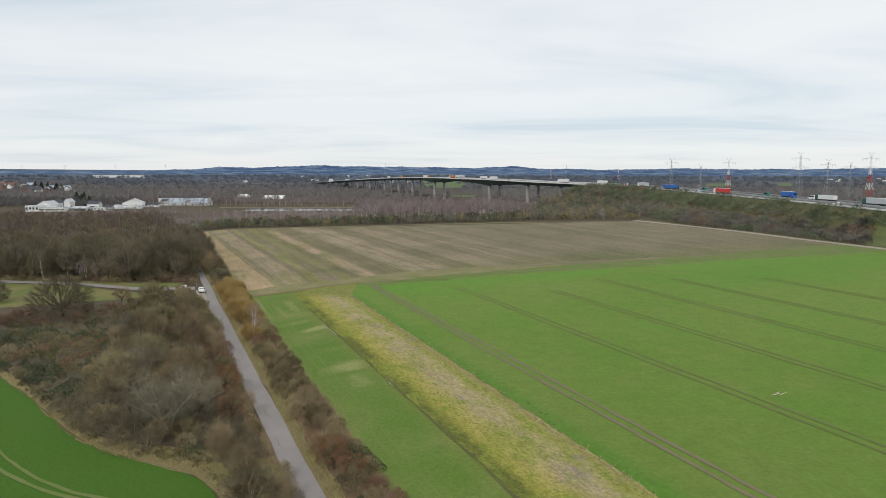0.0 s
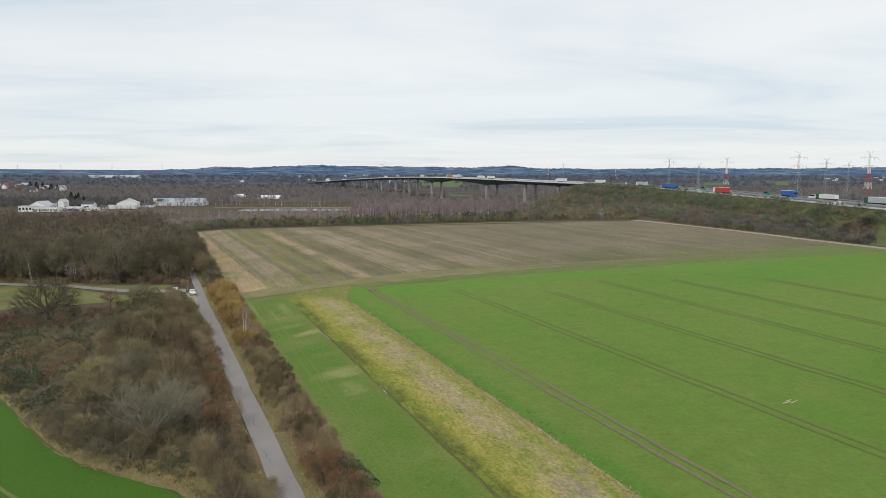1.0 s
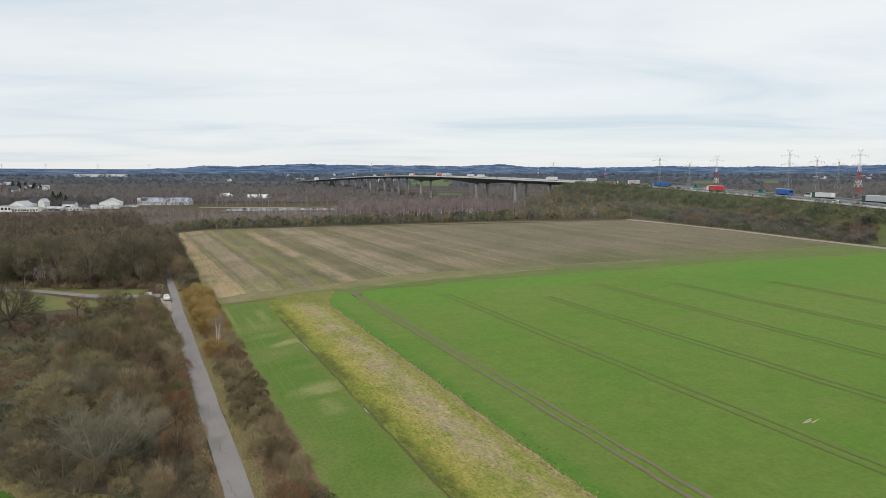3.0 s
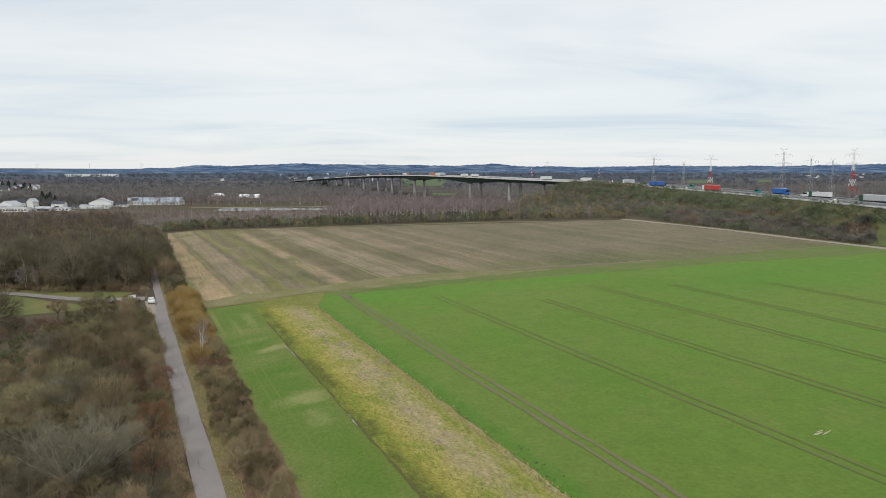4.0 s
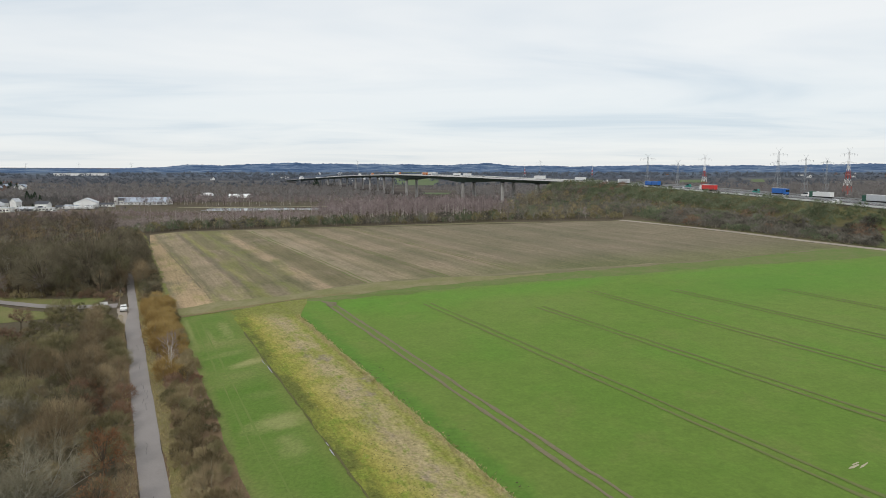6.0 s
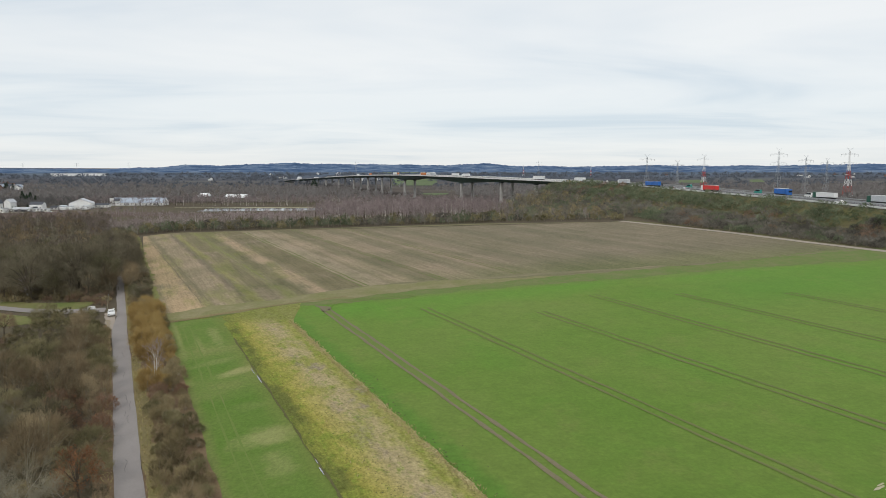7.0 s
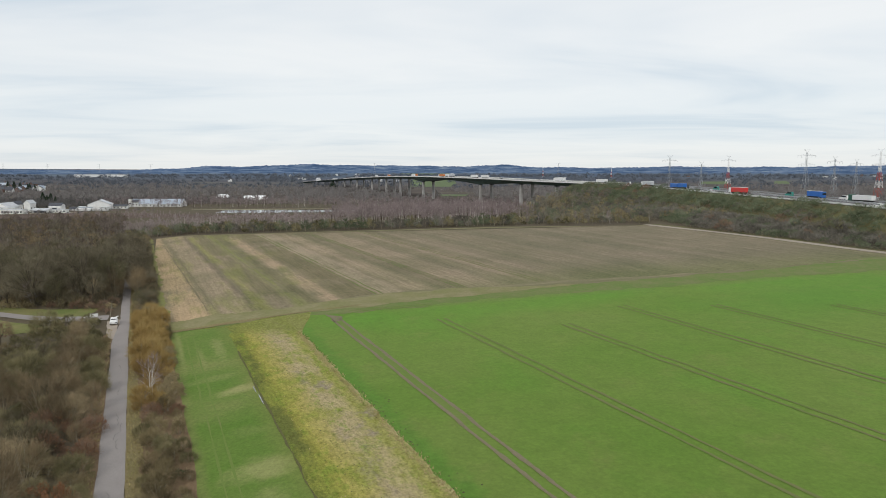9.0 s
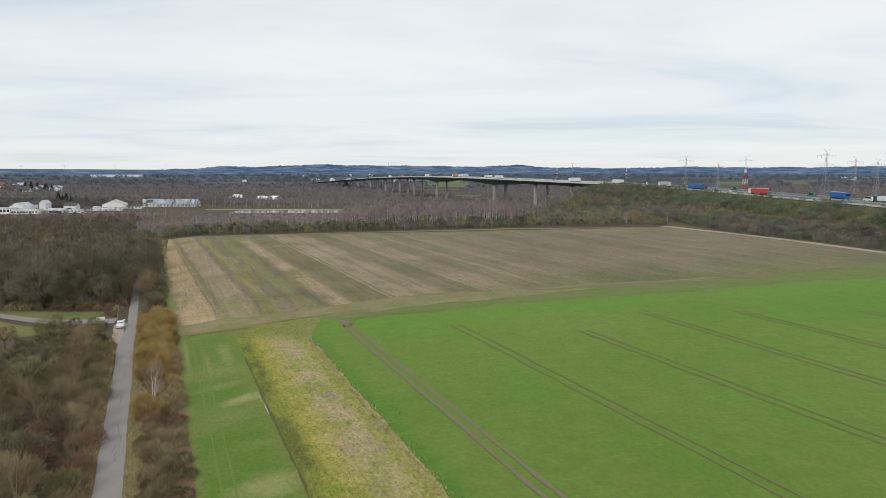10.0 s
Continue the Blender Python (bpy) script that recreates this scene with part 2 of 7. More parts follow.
def straw_material():
    m, nt, b = nodes_of("withered_grass")
    v = across_of(nt, 2.6, 0.35)
    sep = nt.nodes.new("ShaderNodeSeparateXYZ")
    nt.links.new(along_of(nt, 1.0, 1.0), sep.inputs[0])
    r = ramp_of(nt, [(0.0, (0.125, 0.145, 0.036)), (0.12, (0.132, 0.143, 0.038)), (0.19, (0.25, 0.24, 0.055)), (0.26, (0.335, 0.30, 0.08)), (0.42, (0.37, 0.315, 0.12)), (0.58, (0.385, 0.315, 0.185)),
                     (0.75, (0.39, 0.325, 0.175)), (0.86, (0.28, 0.275, 0.08)), (0.93, (0.31, 0.285, 0.11)), (1.0, (0.42, 0.355, 0.20))])
    t = math_of(nt, "DIVIDE", math_of(nt, "SUBTRACT", v, 38.2), 14.6)
    nt.links.new(t, r.inputs[0])
    c = r.outputs[0]
    for scale, lo, hi, colour in ((0.16, 0.47, 0.60, (0.25, 0.265, 0.055)), (0.6, 0.52, 0.64, (0.185, 0.245, 0.04)), (2.2, 0.58, 0.69, (0.12, 0.15, 0.035))):
        green = noise_of(nt, along_of(nt, 0.5, 1.0), scale, 6, 0.7)
        gr = ramp_of(nt, [(lo, (0, 0, 0)), (hi, (0.75, 0.75, 0.75))])
        nt.links.new(green.outputs["Fac"], gr.inputs[0])
        c = mix_of(nt, gr.outputs[0], c, colour)
    soil = noise_of(nt, along_of(nt, 0.6, 1.0), 0.21, 5, 0.7)
    sr = ramp_of(nt, [(0.55, (0, 0, 0)), (0.67, (0.8, 0.8, 0.8))])
    nt.links.new(soil.outputs["Fac"], sr.inputs[0])
    c = mix_of(nt, math_of(nt, "MULTIPLY", sr.outputs[0], between(nt, v, 43.5, 47.0)), c, (0.275, 0.22, 0.19))
    edge = noise_of(nt, place_of(nt), 0.35, 5, 0.7)
    # greener where the strip runs out towards the headland
    end = math_of(nt, "ADD", sep.outputs[1], math_of(nt, "MULTIPLY", math_of(nt, "SUBTRACT", v, 38.3), 0.68))
    c = mix_of(nt, math_of(nt, "MULTIPLY", between(nt, math_of(nt, "ADD", end, math_of(nt, "MULTIPLY", edge.outputs["Fac"], 7.0)), 198.0, 209.0), 0.85), c, (0.195, 0.21, 0.055))
    streak = noise_of(nt, along_of(nt, 0.3, 1.0), 2.0, 5, 0.7)
    st = ramp_of(nt, [(0.3, (0.66, 0.67, 0.61)), (0.7, (1.11, 1.1, 1.06))])
    nt.links.new(streak.outputs["Fac"], st.inputs[0])
    c = mix_of(nt, 1.0, c, st.outputs[0], "MULTIPLY")
    c, n = speckle(nt, c, 2.3, 0.62, 1.42)
    nt.links.new(c, b.inputs["Base Color"])
    b.inputs["Roughness"].default_value = 0.95
    b.inputs["Specular IOR Level"].default_value = 0.1
    bump_of(nt, b, n.outputs["Fac"], 0.6, 0.16)
    return m


def lawn_material():
    m, nt, b = nodes_of("grass_strip")
    n1 = noise_of(nt, place_of(nt), 0.05, 5, 0.6)
    r1 = ramp_of(nt, [(0.34, (0.092, 0.168, 0.024)), (0.52, (0.12, 0.182, 0.036)), (0.68, (0.18, 0.205, 0.062))])
    nt.links.new(n1.outputs["Fac"], r1.inputs[0])
    c = r1.outputs[0]
    for x, y, rx, ry, k in ((-33.6, 160.8, 7.0, 3.2, 0.75), (-31.5, 161.5, 2.2, 2.6, 0.7), (-20.6, 131.0, 8.0, 5.0, 0.6), (-17.5, 122.0, 3.4, 8.0, 0.35), (-45.5, 187, 2.2, 16, 0.4), (-47.5, 182, 1.2, 14, 0.3), (-55.0, 190.0, 1.2, 30.0, 0.4), (-27, 143, 6, 4, 0.15), (-40, 168, 9, 3, 0.25)):
        c = mix_of(nt, math_of(nt, "MULTIPLY", spot(nt, x, y, rx, ry, 0.7), k), c, (0.30, 0.29, 0.12))
    v = across_of(nt, 2.0, 0.5)
    c = mix_of(nt, math_of(nt, "MULTIPLY", between(nt, v, 35.0, 38.5), 0.45), c, (0.17, 0.185, 0.05))
    c = mix_of(nt, math_of(nt, "MULTIPLY", between(nt, v, 28.2, 26.6), 0.6), c, (0.17, 0.19, 0.06))
    c, n = speckle(nt, c, 1.8, 0.74, 1.24)
    nt.links.new(c, b.inputs["Base Color"])
    b.inputs["Roughness"].default_value = 0.9
    b.inputs["Specular IOR Level"].default_value = 0.15
    bump_of(nt, b, n.outputs["Fac"], 0.15, 0.04)
    return m


M["ground"] = ground_material("ground_litter", [(0.3, (0.075, 0.062, 0.042)), (0.5, (0.10, 0.083, 0.055)), (0.7, (0.09, 0.092, 0.042))],
                              [(0.3, (0.06, 0.048, 0.034)), (0.7, (0.15, 0.118, 0.075))], 0.02, 0.9)
def far_plain_material():
    m, nt, b = nodes_of("far_plain")
    p = place_of(nt)
    stretch = nt.nodes.new("ShaderNodeMapping")
    stretch.inputs["Scale"].default_value = (0.35, 1.0, 1.0)
    nt.links.new(p, stretch.inputs[0])
    n = noise_of(nt, stretch.outputs[0], 0.007, 6, 0.7)
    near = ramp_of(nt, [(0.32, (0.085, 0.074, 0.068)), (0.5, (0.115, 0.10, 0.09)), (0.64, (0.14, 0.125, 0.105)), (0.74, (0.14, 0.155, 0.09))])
    # haze in the base colour: the plain turns bluer and paler farther out
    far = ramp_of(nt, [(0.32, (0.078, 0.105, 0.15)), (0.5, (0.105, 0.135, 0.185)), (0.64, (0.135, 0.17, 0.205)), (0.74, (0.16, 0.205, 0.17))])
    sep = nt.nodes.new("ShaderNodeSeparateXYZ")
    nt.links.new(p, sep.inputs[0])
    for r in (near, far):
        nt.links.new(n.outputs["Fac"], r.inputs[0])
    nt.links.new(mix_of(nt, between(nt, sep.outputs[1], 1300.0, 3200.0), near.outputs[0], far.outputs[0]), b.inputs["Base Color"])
    b.inputs["Roughness"].default_value = 1.0
    b.inputs["Specular IOR Level"].default_value = 0.0
    return m


M["far_plain"] = far_plain_material()
M["hedge_floor"] = ground_material("leaf_litter", [(0.3, (0.13, 0.09, 0.055)), (0.55, (0.20, 0.14, 0.08)), (0.75, (0.19, 0.165, 0.07))],
                                   [(0.35, (0.09, 0.06, 0.038)), (0.7, (0.27, 0.185, 0.11))], 0.15, 3.0)
M["verge"] = ground_material("dry_grass_verge", [(0.3, (0.15, 0.14, 0.055)), (0.5, (0.23, 0.185, 0.085)), (0.62, (0.24, 0.225, 0.075)), (0.8, (0.14, 0.17, 0.05))],
                             [(0.35, (0.12, 0.095, 0.05)), (0.7, (0.31, 0.255, 0.13))], 0.12, 3.0, bump=0.8, dist=0.2)
M["meadow"] = ground_material("meadow_grass", [(0.3, (0.11, 0.15, 0.038)), (0.45, (0.155, 0.165, 0.055)), (0.6, (0.235, 0.195, 0.09))],
                              [(0.3, (0.075, 0.11, 0.03)), (0.7, (0.175, 0.185, 0.065))], 0.09, 1.6)
M["crop"] = crop_material()
M["crop_left"] = ground_material("lush_crop", [(0.32, (0.047, 0.122, 0.012)), (0.68, (0.066, 0.134, 0.017))],
                                 [(0.3, (0.036, 0.095, 0.010)), (0.7, (0.076, 0.155, 0.022))], 0.03, 2.0, bump=0.6, dist=0.10)
M["lawn"] = lawn_material()
M["mud"] = ground_material("ditch_mud", [(0.3, (0.085, 0.085, 0.035)), (0.7, (0.12, 0.125, 0.045))], [(0.3, (0.07, 0.065, 0.032)), (0.7, (0.15, 0.145, 0.055))], 0.4, 2.5)
M["straw"] = straw_material()
M["headland"] = ground_material("headland_grass", [(0.34, (0.14, 0.142, 0.072)), (0.46, (0.165, 0.158, 0.09)), (0.56, (0.20, 0.178, 0.11)), (0.66, (0.28, 0.235, 0.15)), (0.74, (0.15, 0.162, 0.07))],
                                [(0.3, (0.11, 0.105, 0.045)), (0.7, (0.26, 0.22, 0.12))], 0.45, 1.2, vector=lambda nt: askew_of(nt, -13.5, 0.06, 1.0), amount=0.35)
M["margin"] = ground_material("margin_grass", [(0.32, (0.15, 0.175, 0.045)), (0.5, (0.20, 0.205, 0.06)), (0.68, (0.25, 0.215, 0.11))], [(0.3, (0.13, 0.15, 0.045)), (0.7, (0.25, 0.23, 0.10))], 0.15, 1.5)
M["corner_grass"] = ground_material("corner_grass", [(0.34, (0.165, 0.18, 0.06)), (0.48, (0.20, 0.19, 0.085)), (0.60, (0.265, 0.23, 0.135)), (0.72, (0.17, 0.185, 0.06))],
                                    [(0.3, (0.15, 0.155, 0.06)), (0.7, (0.26, 0.23, 0.12))], 0.13, 1.1)
M["headland_green"] = ground_material("headland_green", [(0.32, (0.105, 0.185, 0.036)), (0.5, (0.145, 0.182, 0.056)), (0.68, (0.195, 0.185, 0.09))],
                                     [(0.3, (0.095, 0.17, 0.034)), (0.55, (0.15, 0.178, 0.06)), (0.75, (0.20, 0.19, 0.095))], 0.16, 0.9)
M["wheel_track"] = ground_material("bare_soil_track", [(0.3, (0.16, 0.148, 0.082)), (0.7, (0.215, 0.176, 0.118))],
                                   [(0.3, (0.11, 0.13, 0.05)), (0.7, (0.24, 0.18, 0.14))], 0.3, 2.5)
M["faint_turn"] = ground_material("faint_crop_track", [(0.3, (0.115, 0.195, 0.034)), (0.55, (0.14, 0.198, 0.046)), (0.75, (0.17, 0.175, 0.07))],
                                   [(0.3, (0.105, 0.165, 0.035)), (0.7, (0.17, 0.205, 0.06))], 0.12, 2.5)
M["stubble_line"] = ground_material("dark_stubble_line", [(0.3, (0.14, 0.12, 0.072)), (0.7, (0.195, 0.165, 0.10))], [(0.3, (0.12, 0.105, 0.06)), (0.7, (0.24, 0.20, 0.125))], 0.2, 2.0)
M["faint_track"] = ground_material("thin_crop_track", [(0.36, (0.118, 0.175, 0.04)), (0.55, (0.145, 0.162, 0.058)), (0.70, (0.175, 0.155, 0.08))],
                                  [(0.3, (0.11, 0.165, 0.036)), (0.7, (0.17, 0.155, 0.075))], 0.06, 0.7)
M["bare"] = ground_material("pale_sand", [(0.3, (0.36, 0.33, 0.21)), (0.7, (0.47, 0.425, 0.30))], [(0.3, (0.27, 0.26, 0.14)), (0.7, (0.52, 0.47, 0.35))], 0.6, 3)
M["asphalt"] = ground_material("worn_asphalt", [(0.3, (0.25, 0.228, 0.214)), (0.5, (0.285, 0.26, 0.244)), (0.7, (0.315, 0.288, 0.268))],
                               [(0.3, (0.20, 0.18, 0.172)), (0.7, (0.32, 0.29, 0.278))], 0.25, 5.0, rough=0.85, bump=0.15, dist=0.02)
M["crack"] = plain_material("crack_filler", (0.10, 0.092, 0.088), 0.8)
M["concrete_track"] = ground_material("pale_gravel", [(0.3, (0.30, 0.25, 0.21)), (0.7, (0.40, 0.345, 0.29))],
                                      [(0.3, (0.22, 0.19, 0.15)), (0.7, (0.44, 0.38, 0.32))], 0.12, 3.0)
M["motorway"] = ground_material("motorway_asphalt", [(0.3, (0.105, 0.105, 0.108)), (0.7, (0.15, 0.148, 0.148))], [(0.3, (0.09, 0.09, 0.09)), (0.7, (0.16, 0.158, 0.156))], 0.05, 2.0, rough=0.8)
M["bank"] = ground_material("bank_grass", [(0.3, (0.07, 0.066, 0.034)), (0.5, (0.095, 0.09, 0.042)), (0.62, (0.12, 0.125, 0.045)), (0.78, (0.13, 0.165, 0.042))],
                            [(0.3, (0.07, 0.058, 0.03)), (0.7, (0.19, 0.165, 0.08))], 0.05, 0.8)
M["heath"] = ground_material("heath", [(0.3, (0.085, 0.06, 0.05)), (0.7, (0.13, 0.09, 0.075))], [(0.3, (0.07, 0.05, 0.042)), (0.7, (0.15, 0.11, 0.085))], 0.03, 0.4)
M["far_green"] = ground_material("far_pasture", [(0.3, (0.09, 0.14, 0.06)), (0.7, (0.13, 0.165, 0.08))], [(0.3, (0.09, 0.12, 0.055)), (0.7, (0.14, 0.165, 0.08))], 0.01, 0.1)


def stubble_material():
    m, nt, b = nodes_of("stubble_stripes")
    sep = nt.nodes.new("ShaderNodeSeparateXYZ")
    nt.links.new(place_of(nt), sep.inputs[0])
    wander = noise_of(nt, sep.inputs[0].links[0].from_socket, 0.10, 5, 0.65)
    v = math_of(nt, "ADD", math_of(nt, "MULTIPLY", sep.outputs[0], 0.898), math_of(nt, "MULTIPLY", sep.outputs[1], 0.441))
    v = math_of(nt, "ADD", math_of(nt, "SUBTRACT", v, 10.2), math_of(nt, "MULTIPLY", wander.outputs["Fac"], 4.0))
    bands = noise_of(nt, math_of(nt, "MULTIPLY", v, 0.085), 1.0, 2.0, 0.5, "1D")
    r = ramp_of(nt, [(0.34, (0.165, 0.15, 0.092)), (0.45, (0.185, 0.163, 0.102)), (0.52, (0.212, 0.178, 0.12)), (0.60, (0.245, 0.20, 0.14)), (0.68, (0.20, 0.172, 0.11))])
    r.color_ramp.interpolation = "LINEAR"
    nt.links.new(bands.outputs["Fac"], r.inputs[0])
    c = r.outputs[0]
    # broad pale and dark beds on the side of the lane
    u = math_of(nt, "ADD", math_of(nt, "MULTIPLY", sep.outputs[0], -0.441), math_of(nt, "MULTIPLY", sep.outputs[1], 0.898))
    for v0, v1, colour, k in ((27.5, 36, (0.36, 0.27, 0.165), 0.85), (38.5, 45.5, (0.30, 0.24, 0.165), 0.7), (46.6, 48.0, (0.12, 0.098, 0.075), 0.8), (48.4, 50.8, (0.215, 0.215, 0.07), 0.7), (51, 57, (0.14, 0.13, 0.068), 0.7), (60, 63.5, (0.135, 0.125, 0.066), 0.65),
                              (57.0, 60.0, (0.17, 0.185, 0.062), 0.75), (64.5, 69.5, (0.335, 0.255, 0.17), 0.8), (70.5, 80, (0.135, 0.122, 0.066), 0.75), (81, 88, (0.285, 0.238, 0.165), 0.7), (90, 97, (0.29, 0.235, 0.16), 0.6), (99, 104, (0.145, 0.13, 0.08), 0.65),
                              (106, 114, (0.26, 0.21, 0.145), 0.5), (116, 120, (0.16, 0.145, 0.092), 0.5), (124, 131, (0.25, 0.2, 0.14), 0.4), (138, 143, (0.17, 0.15, 0.1), 0.4)):
        band = math_of(nt, "MULTIPLY", between(nt, v, v0 - 1.6, v0 + 1.6), between(nt, v, v1 + 1.6, v1 - 1.6))
        fade = noise_of(nt, math_of(nt, "ADD", math_of(nt, "MULTIPLY", u, 0.022), v0 * 3.7), 1.0, 3.0, 0.55, "1D")
        grit = noise_of(nt, along_of(nt, 0.2, 1.0), 0.5, 4, 0.7)
        fac = math_of(nt, "ADD", fade.outputs["Fac"], math_of(nt, "MULTIPLY", math_of(nt, "SUBTRACT", grit.outputs["Fac"], 0.5), 0.5))
        c = mix_of(nt, math_of(nt, "MULTIPLY", math_of(nt, "MULTIPLY", band, between(nt, fac, 0.28, 0.5)), k), c, colour)
    patch = noise_of(nt, along_of(nt, 0.22, 1.0), 0.11, 5, 0.65)
    pr = ramp_of(nt, [(0.50, (0, 0, 0)), (0.63, (0.8, 0.8, 0.8))])
    nt.links.new(patch.outputs["Fac"], pr.inputs[0])
    c = mix_of(nt, math_of(nt, "MULTIPLY", pr.outputs[0], math_of(nt, "MULTIPLY", between(nt, v, 85.0, 60.0), 0.62)), c, (0.178, 0.188, 0.06))
    calm = math_of(nt, "MULTIPLY", between(nt, v, 95.0, 190.0), 0.55)
    c = mix_of(nt, calm, c, (0.172, 0.151, 0.110))
    low = math_of(nt, "MULTIPLY", between(nt, math_of(nt, "SUBTRACT", sep.outputs[1], math_of(nt, "MULTIPLY", sep.outputs[0], 0.2)), 272.0, 234.0), between(nt, sep.outputs[0], -40.0, 60.0))
    c = mix_of(nt, math_of(nt, "MULTIPLY", low, 0.7), c, (0.135, 0.15, 0.062))
    blot = noise_of(nt, place_of(nt), 0.03, 5, 0.65)
    br = ramp_of(nt, [(0.3, (0.80, 0.84, 0.78)), (0.7, (1.2, 1.15, 1.18))])
    nt.links.new(blot.outputs["Fac"], br.inputs[0])
    c = mix_of(nt, 1.0, c, br.outputs[0], "MULTIPLY")
    streak = noise_of(nt, along_of(nt, 0.035, 1.0), 1.5, 5, 0.7)
    st = ramp_of(nt, [(0.3, (0.88, 0.87, 0.86)), (0.7, (1.24, 1.22, 1.20))])
    nt.links.new(streak.outputs["Fac"], st.inputs[0])
    c = mix_of(nt, 1.0, c, st.outputs[0], "MULTIPLY")
    c, n = speckle(nt, c, 1.1, 0.70, 1.28)
    nt.links.new(c, b.inputs["Base Color"])
    b.inputs["Roughness"].default_value = 0.95
    b.inputs["Specular IOR Level"].default_value = 0.1
    bump_of(nt, b, streak.outputs["Fac"], 0.6, 0.15)
    return m


M["stubble"] = stubble_material()
M["twig_grey"] = wood_material("twigs_grey_brown", (0.083, 0.067, 0.039), (0.249, 0.203, 0.110), (0.384, 0.319, 0.185))
M["twig_red"] = wood_material("twigs_russet", (0.15, 0.095, 0.066), (0.215, 0.142, 0.098), (0.27, 0.195, 0.14))
M["twig_olive"] = wood_material("twigs_olive", (0.077, 0.071, 0.037), (0.207, 0.186, 0.096), (0.338, 0.294, 0.167))
M["twig_bank"] = wood_material("twigs_bank_olive", (0.057, 0.074, 0.042), (0.130, 0.156, 0.091), (0.220, 0.251, 0.162))
M["twig_bank_brown"] = wood_material("twigs_bank_brown", (0.060, 0.056, 0.047), (0.143, 0.132, 0.109), (0.249, 0.233, 0.200))
M["twig_wood_olive"] = wood_material("twigs_wood_olive", (0.070, 0.066, 0.038), (0.144, 0.134, 0.076), (0.216, 0.200, 0.117))
M["twig_ochre"] = wood_material("twigs_ochre", (0.245, 0.163, 0.063), (0.35, 0.245, 0.092), (0.44, 0.325, 0.14))
M["twig_hazel"] = wood_material("twigs_purple_brown", (0.100, 0.076, 0.047), (0.233, 0.179, 0.108), (0.367, 0.292, 0.178))
M["twig_dark"] = wood_material("twigs_dark_grey", (0.066, 0.057, 0.038), (0.143, 0.123, 0.078), (0.223, 0.195, 0.128))
M["twig_purple"] = wood_material("twigs_birch_purple", (0.18, 0.146, 0.143), (0.295, 0.243, 0.238), (0.38, 0.322, 0.31))
M["bark_grey"] = wood_material("bark_grey", (0.208, 0.185, 0.130), (0.284, 0.260, 0.191), (0.236, 0.208, 0.148))
M["bark_dark"] = wood_material("bark_dark", (0.077, 0.063, 0.045), (0.112, 0.091, 0.07), (0.091, 0.077, 0.056))
M["bark_birch"] = wood_material("bark_birch", (0.50, 0.47, 0.42), (0.62, 0.58, 0.53), (0.52, 0.49, 0.44))
M["bark_wood_birch"] = wood_material("bark_dull_birch", (0.24, 0.22, 0.19), (0.33, 0.305, 0.275), (0.40, 0.37, 0.34))
M["leaf_russet"] = wood_material("leaves_russet", (0.216, 0.094, 0.048), (0.287, 0.135, 0.067), (0.242, 0.152, 0.086))
M["leaf_bracken"] = wood_material("leaves_bracken", (0.15, 0.098, 0.055), (0.215, 0.15, 0.088), (0.26, 0.195, 0.115))
M["leaf_ivy"] = wood_material("leaves_bramble", (0.05, 0.072, 0.042), (0.072, 0.098, 0.055), (0.1, 0.115, 0.06))
M["leaf_needle"] = wood_material("needles_dark", (0.025, 0.045, 0.03), (0.035, 0.055, 0.035), (0.04, 0.06, 0.035))
# brown wood paled towards grey, with aerial haze mixed into the colour
M["far_wood"] = wood_material("far_wood_hazed", (0.165, 0.157, 0.152), (0.212, 0.2, 0.194), (0.258, 0.243, 0.234))
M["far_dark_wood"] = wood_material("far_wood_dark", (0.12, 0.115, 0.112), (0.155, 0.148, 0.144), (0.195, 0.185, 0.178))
M["twig_mauve"] = wood_material("twigs_mauve_brown", (0.095, 0.077, 0.066), (0.178, 0.146, 0.126), (0.25, 0.208, 0.184))
# bluish tint stands in for haze over the farthest trees
M["far_haze_wood"] = wood_material("far_wood_haze_blue", (0.105, 0.12, 0.145), (0.135, 0.15, 0.175), (0.165, 0.178, 0.195))
M["twig_wood"] = wood_material("twigs_dark_brown", (0.080, 0.071, 0.048), (0.166, 0.145, 0.098), (0.242, 0.214, 0.148))
M["twig_pale"] = wood_material("twigs_pale_grey", (0.115, 0.102, 0.07), (0.205, 0.185, 0.13), (0.30, 0.275, 0.20))
M["bark_pale"] = wood_material("bark_pale_grey", (0.27, 0.245, 0.205), (0.36, 0.33, 0.28), (0.3, 0.28, 0.235))
M["straw_blade"] = wood_material("straw_blades", (0.28, 0.25, 0.1), (0.40, 0.33, 0.165), (0.33, 0.285, 0.125))
M["clod"] = plain_material("dark_soil_clods", (0.085, 0.085, 0.04), 0.95)
M["white_wall"] = plain_material("white_plaster", (0.78, 0.78, 0.76), 0.8, spread=0.08, scale=0.25)
M["brick"] = plain_material("red_brick", (0.22, 0.125, 0.095), 0.85, spread=0.15, scale=0.5)
M["roof_dark"] = plain_material("dark_roof_tiles", (0.06, 0.064, 0.078), 0.6, spread=0.2, scale=0.6)
M["roof_red"] = plain_material("red_roof_tiles", (0.2, 0.095, 0.07), 0.7, spread=0.2, scale=0.6)
M["roof_metal"] = plain_material("pale_sheet_roof", (0.38, 0.43, 0.50), 0.5, 0.1, spread=0.06, scale=0.2)
M["roof_white"] = plain_material("white_flat_roof", (0.50, 0.51, 0.53), 0.6, spread=0.12, scale=0.25)
M["pane"] = plain_material("dark_pane", (0.03, 0.035, 0.045), 0.1, spread=0.1)
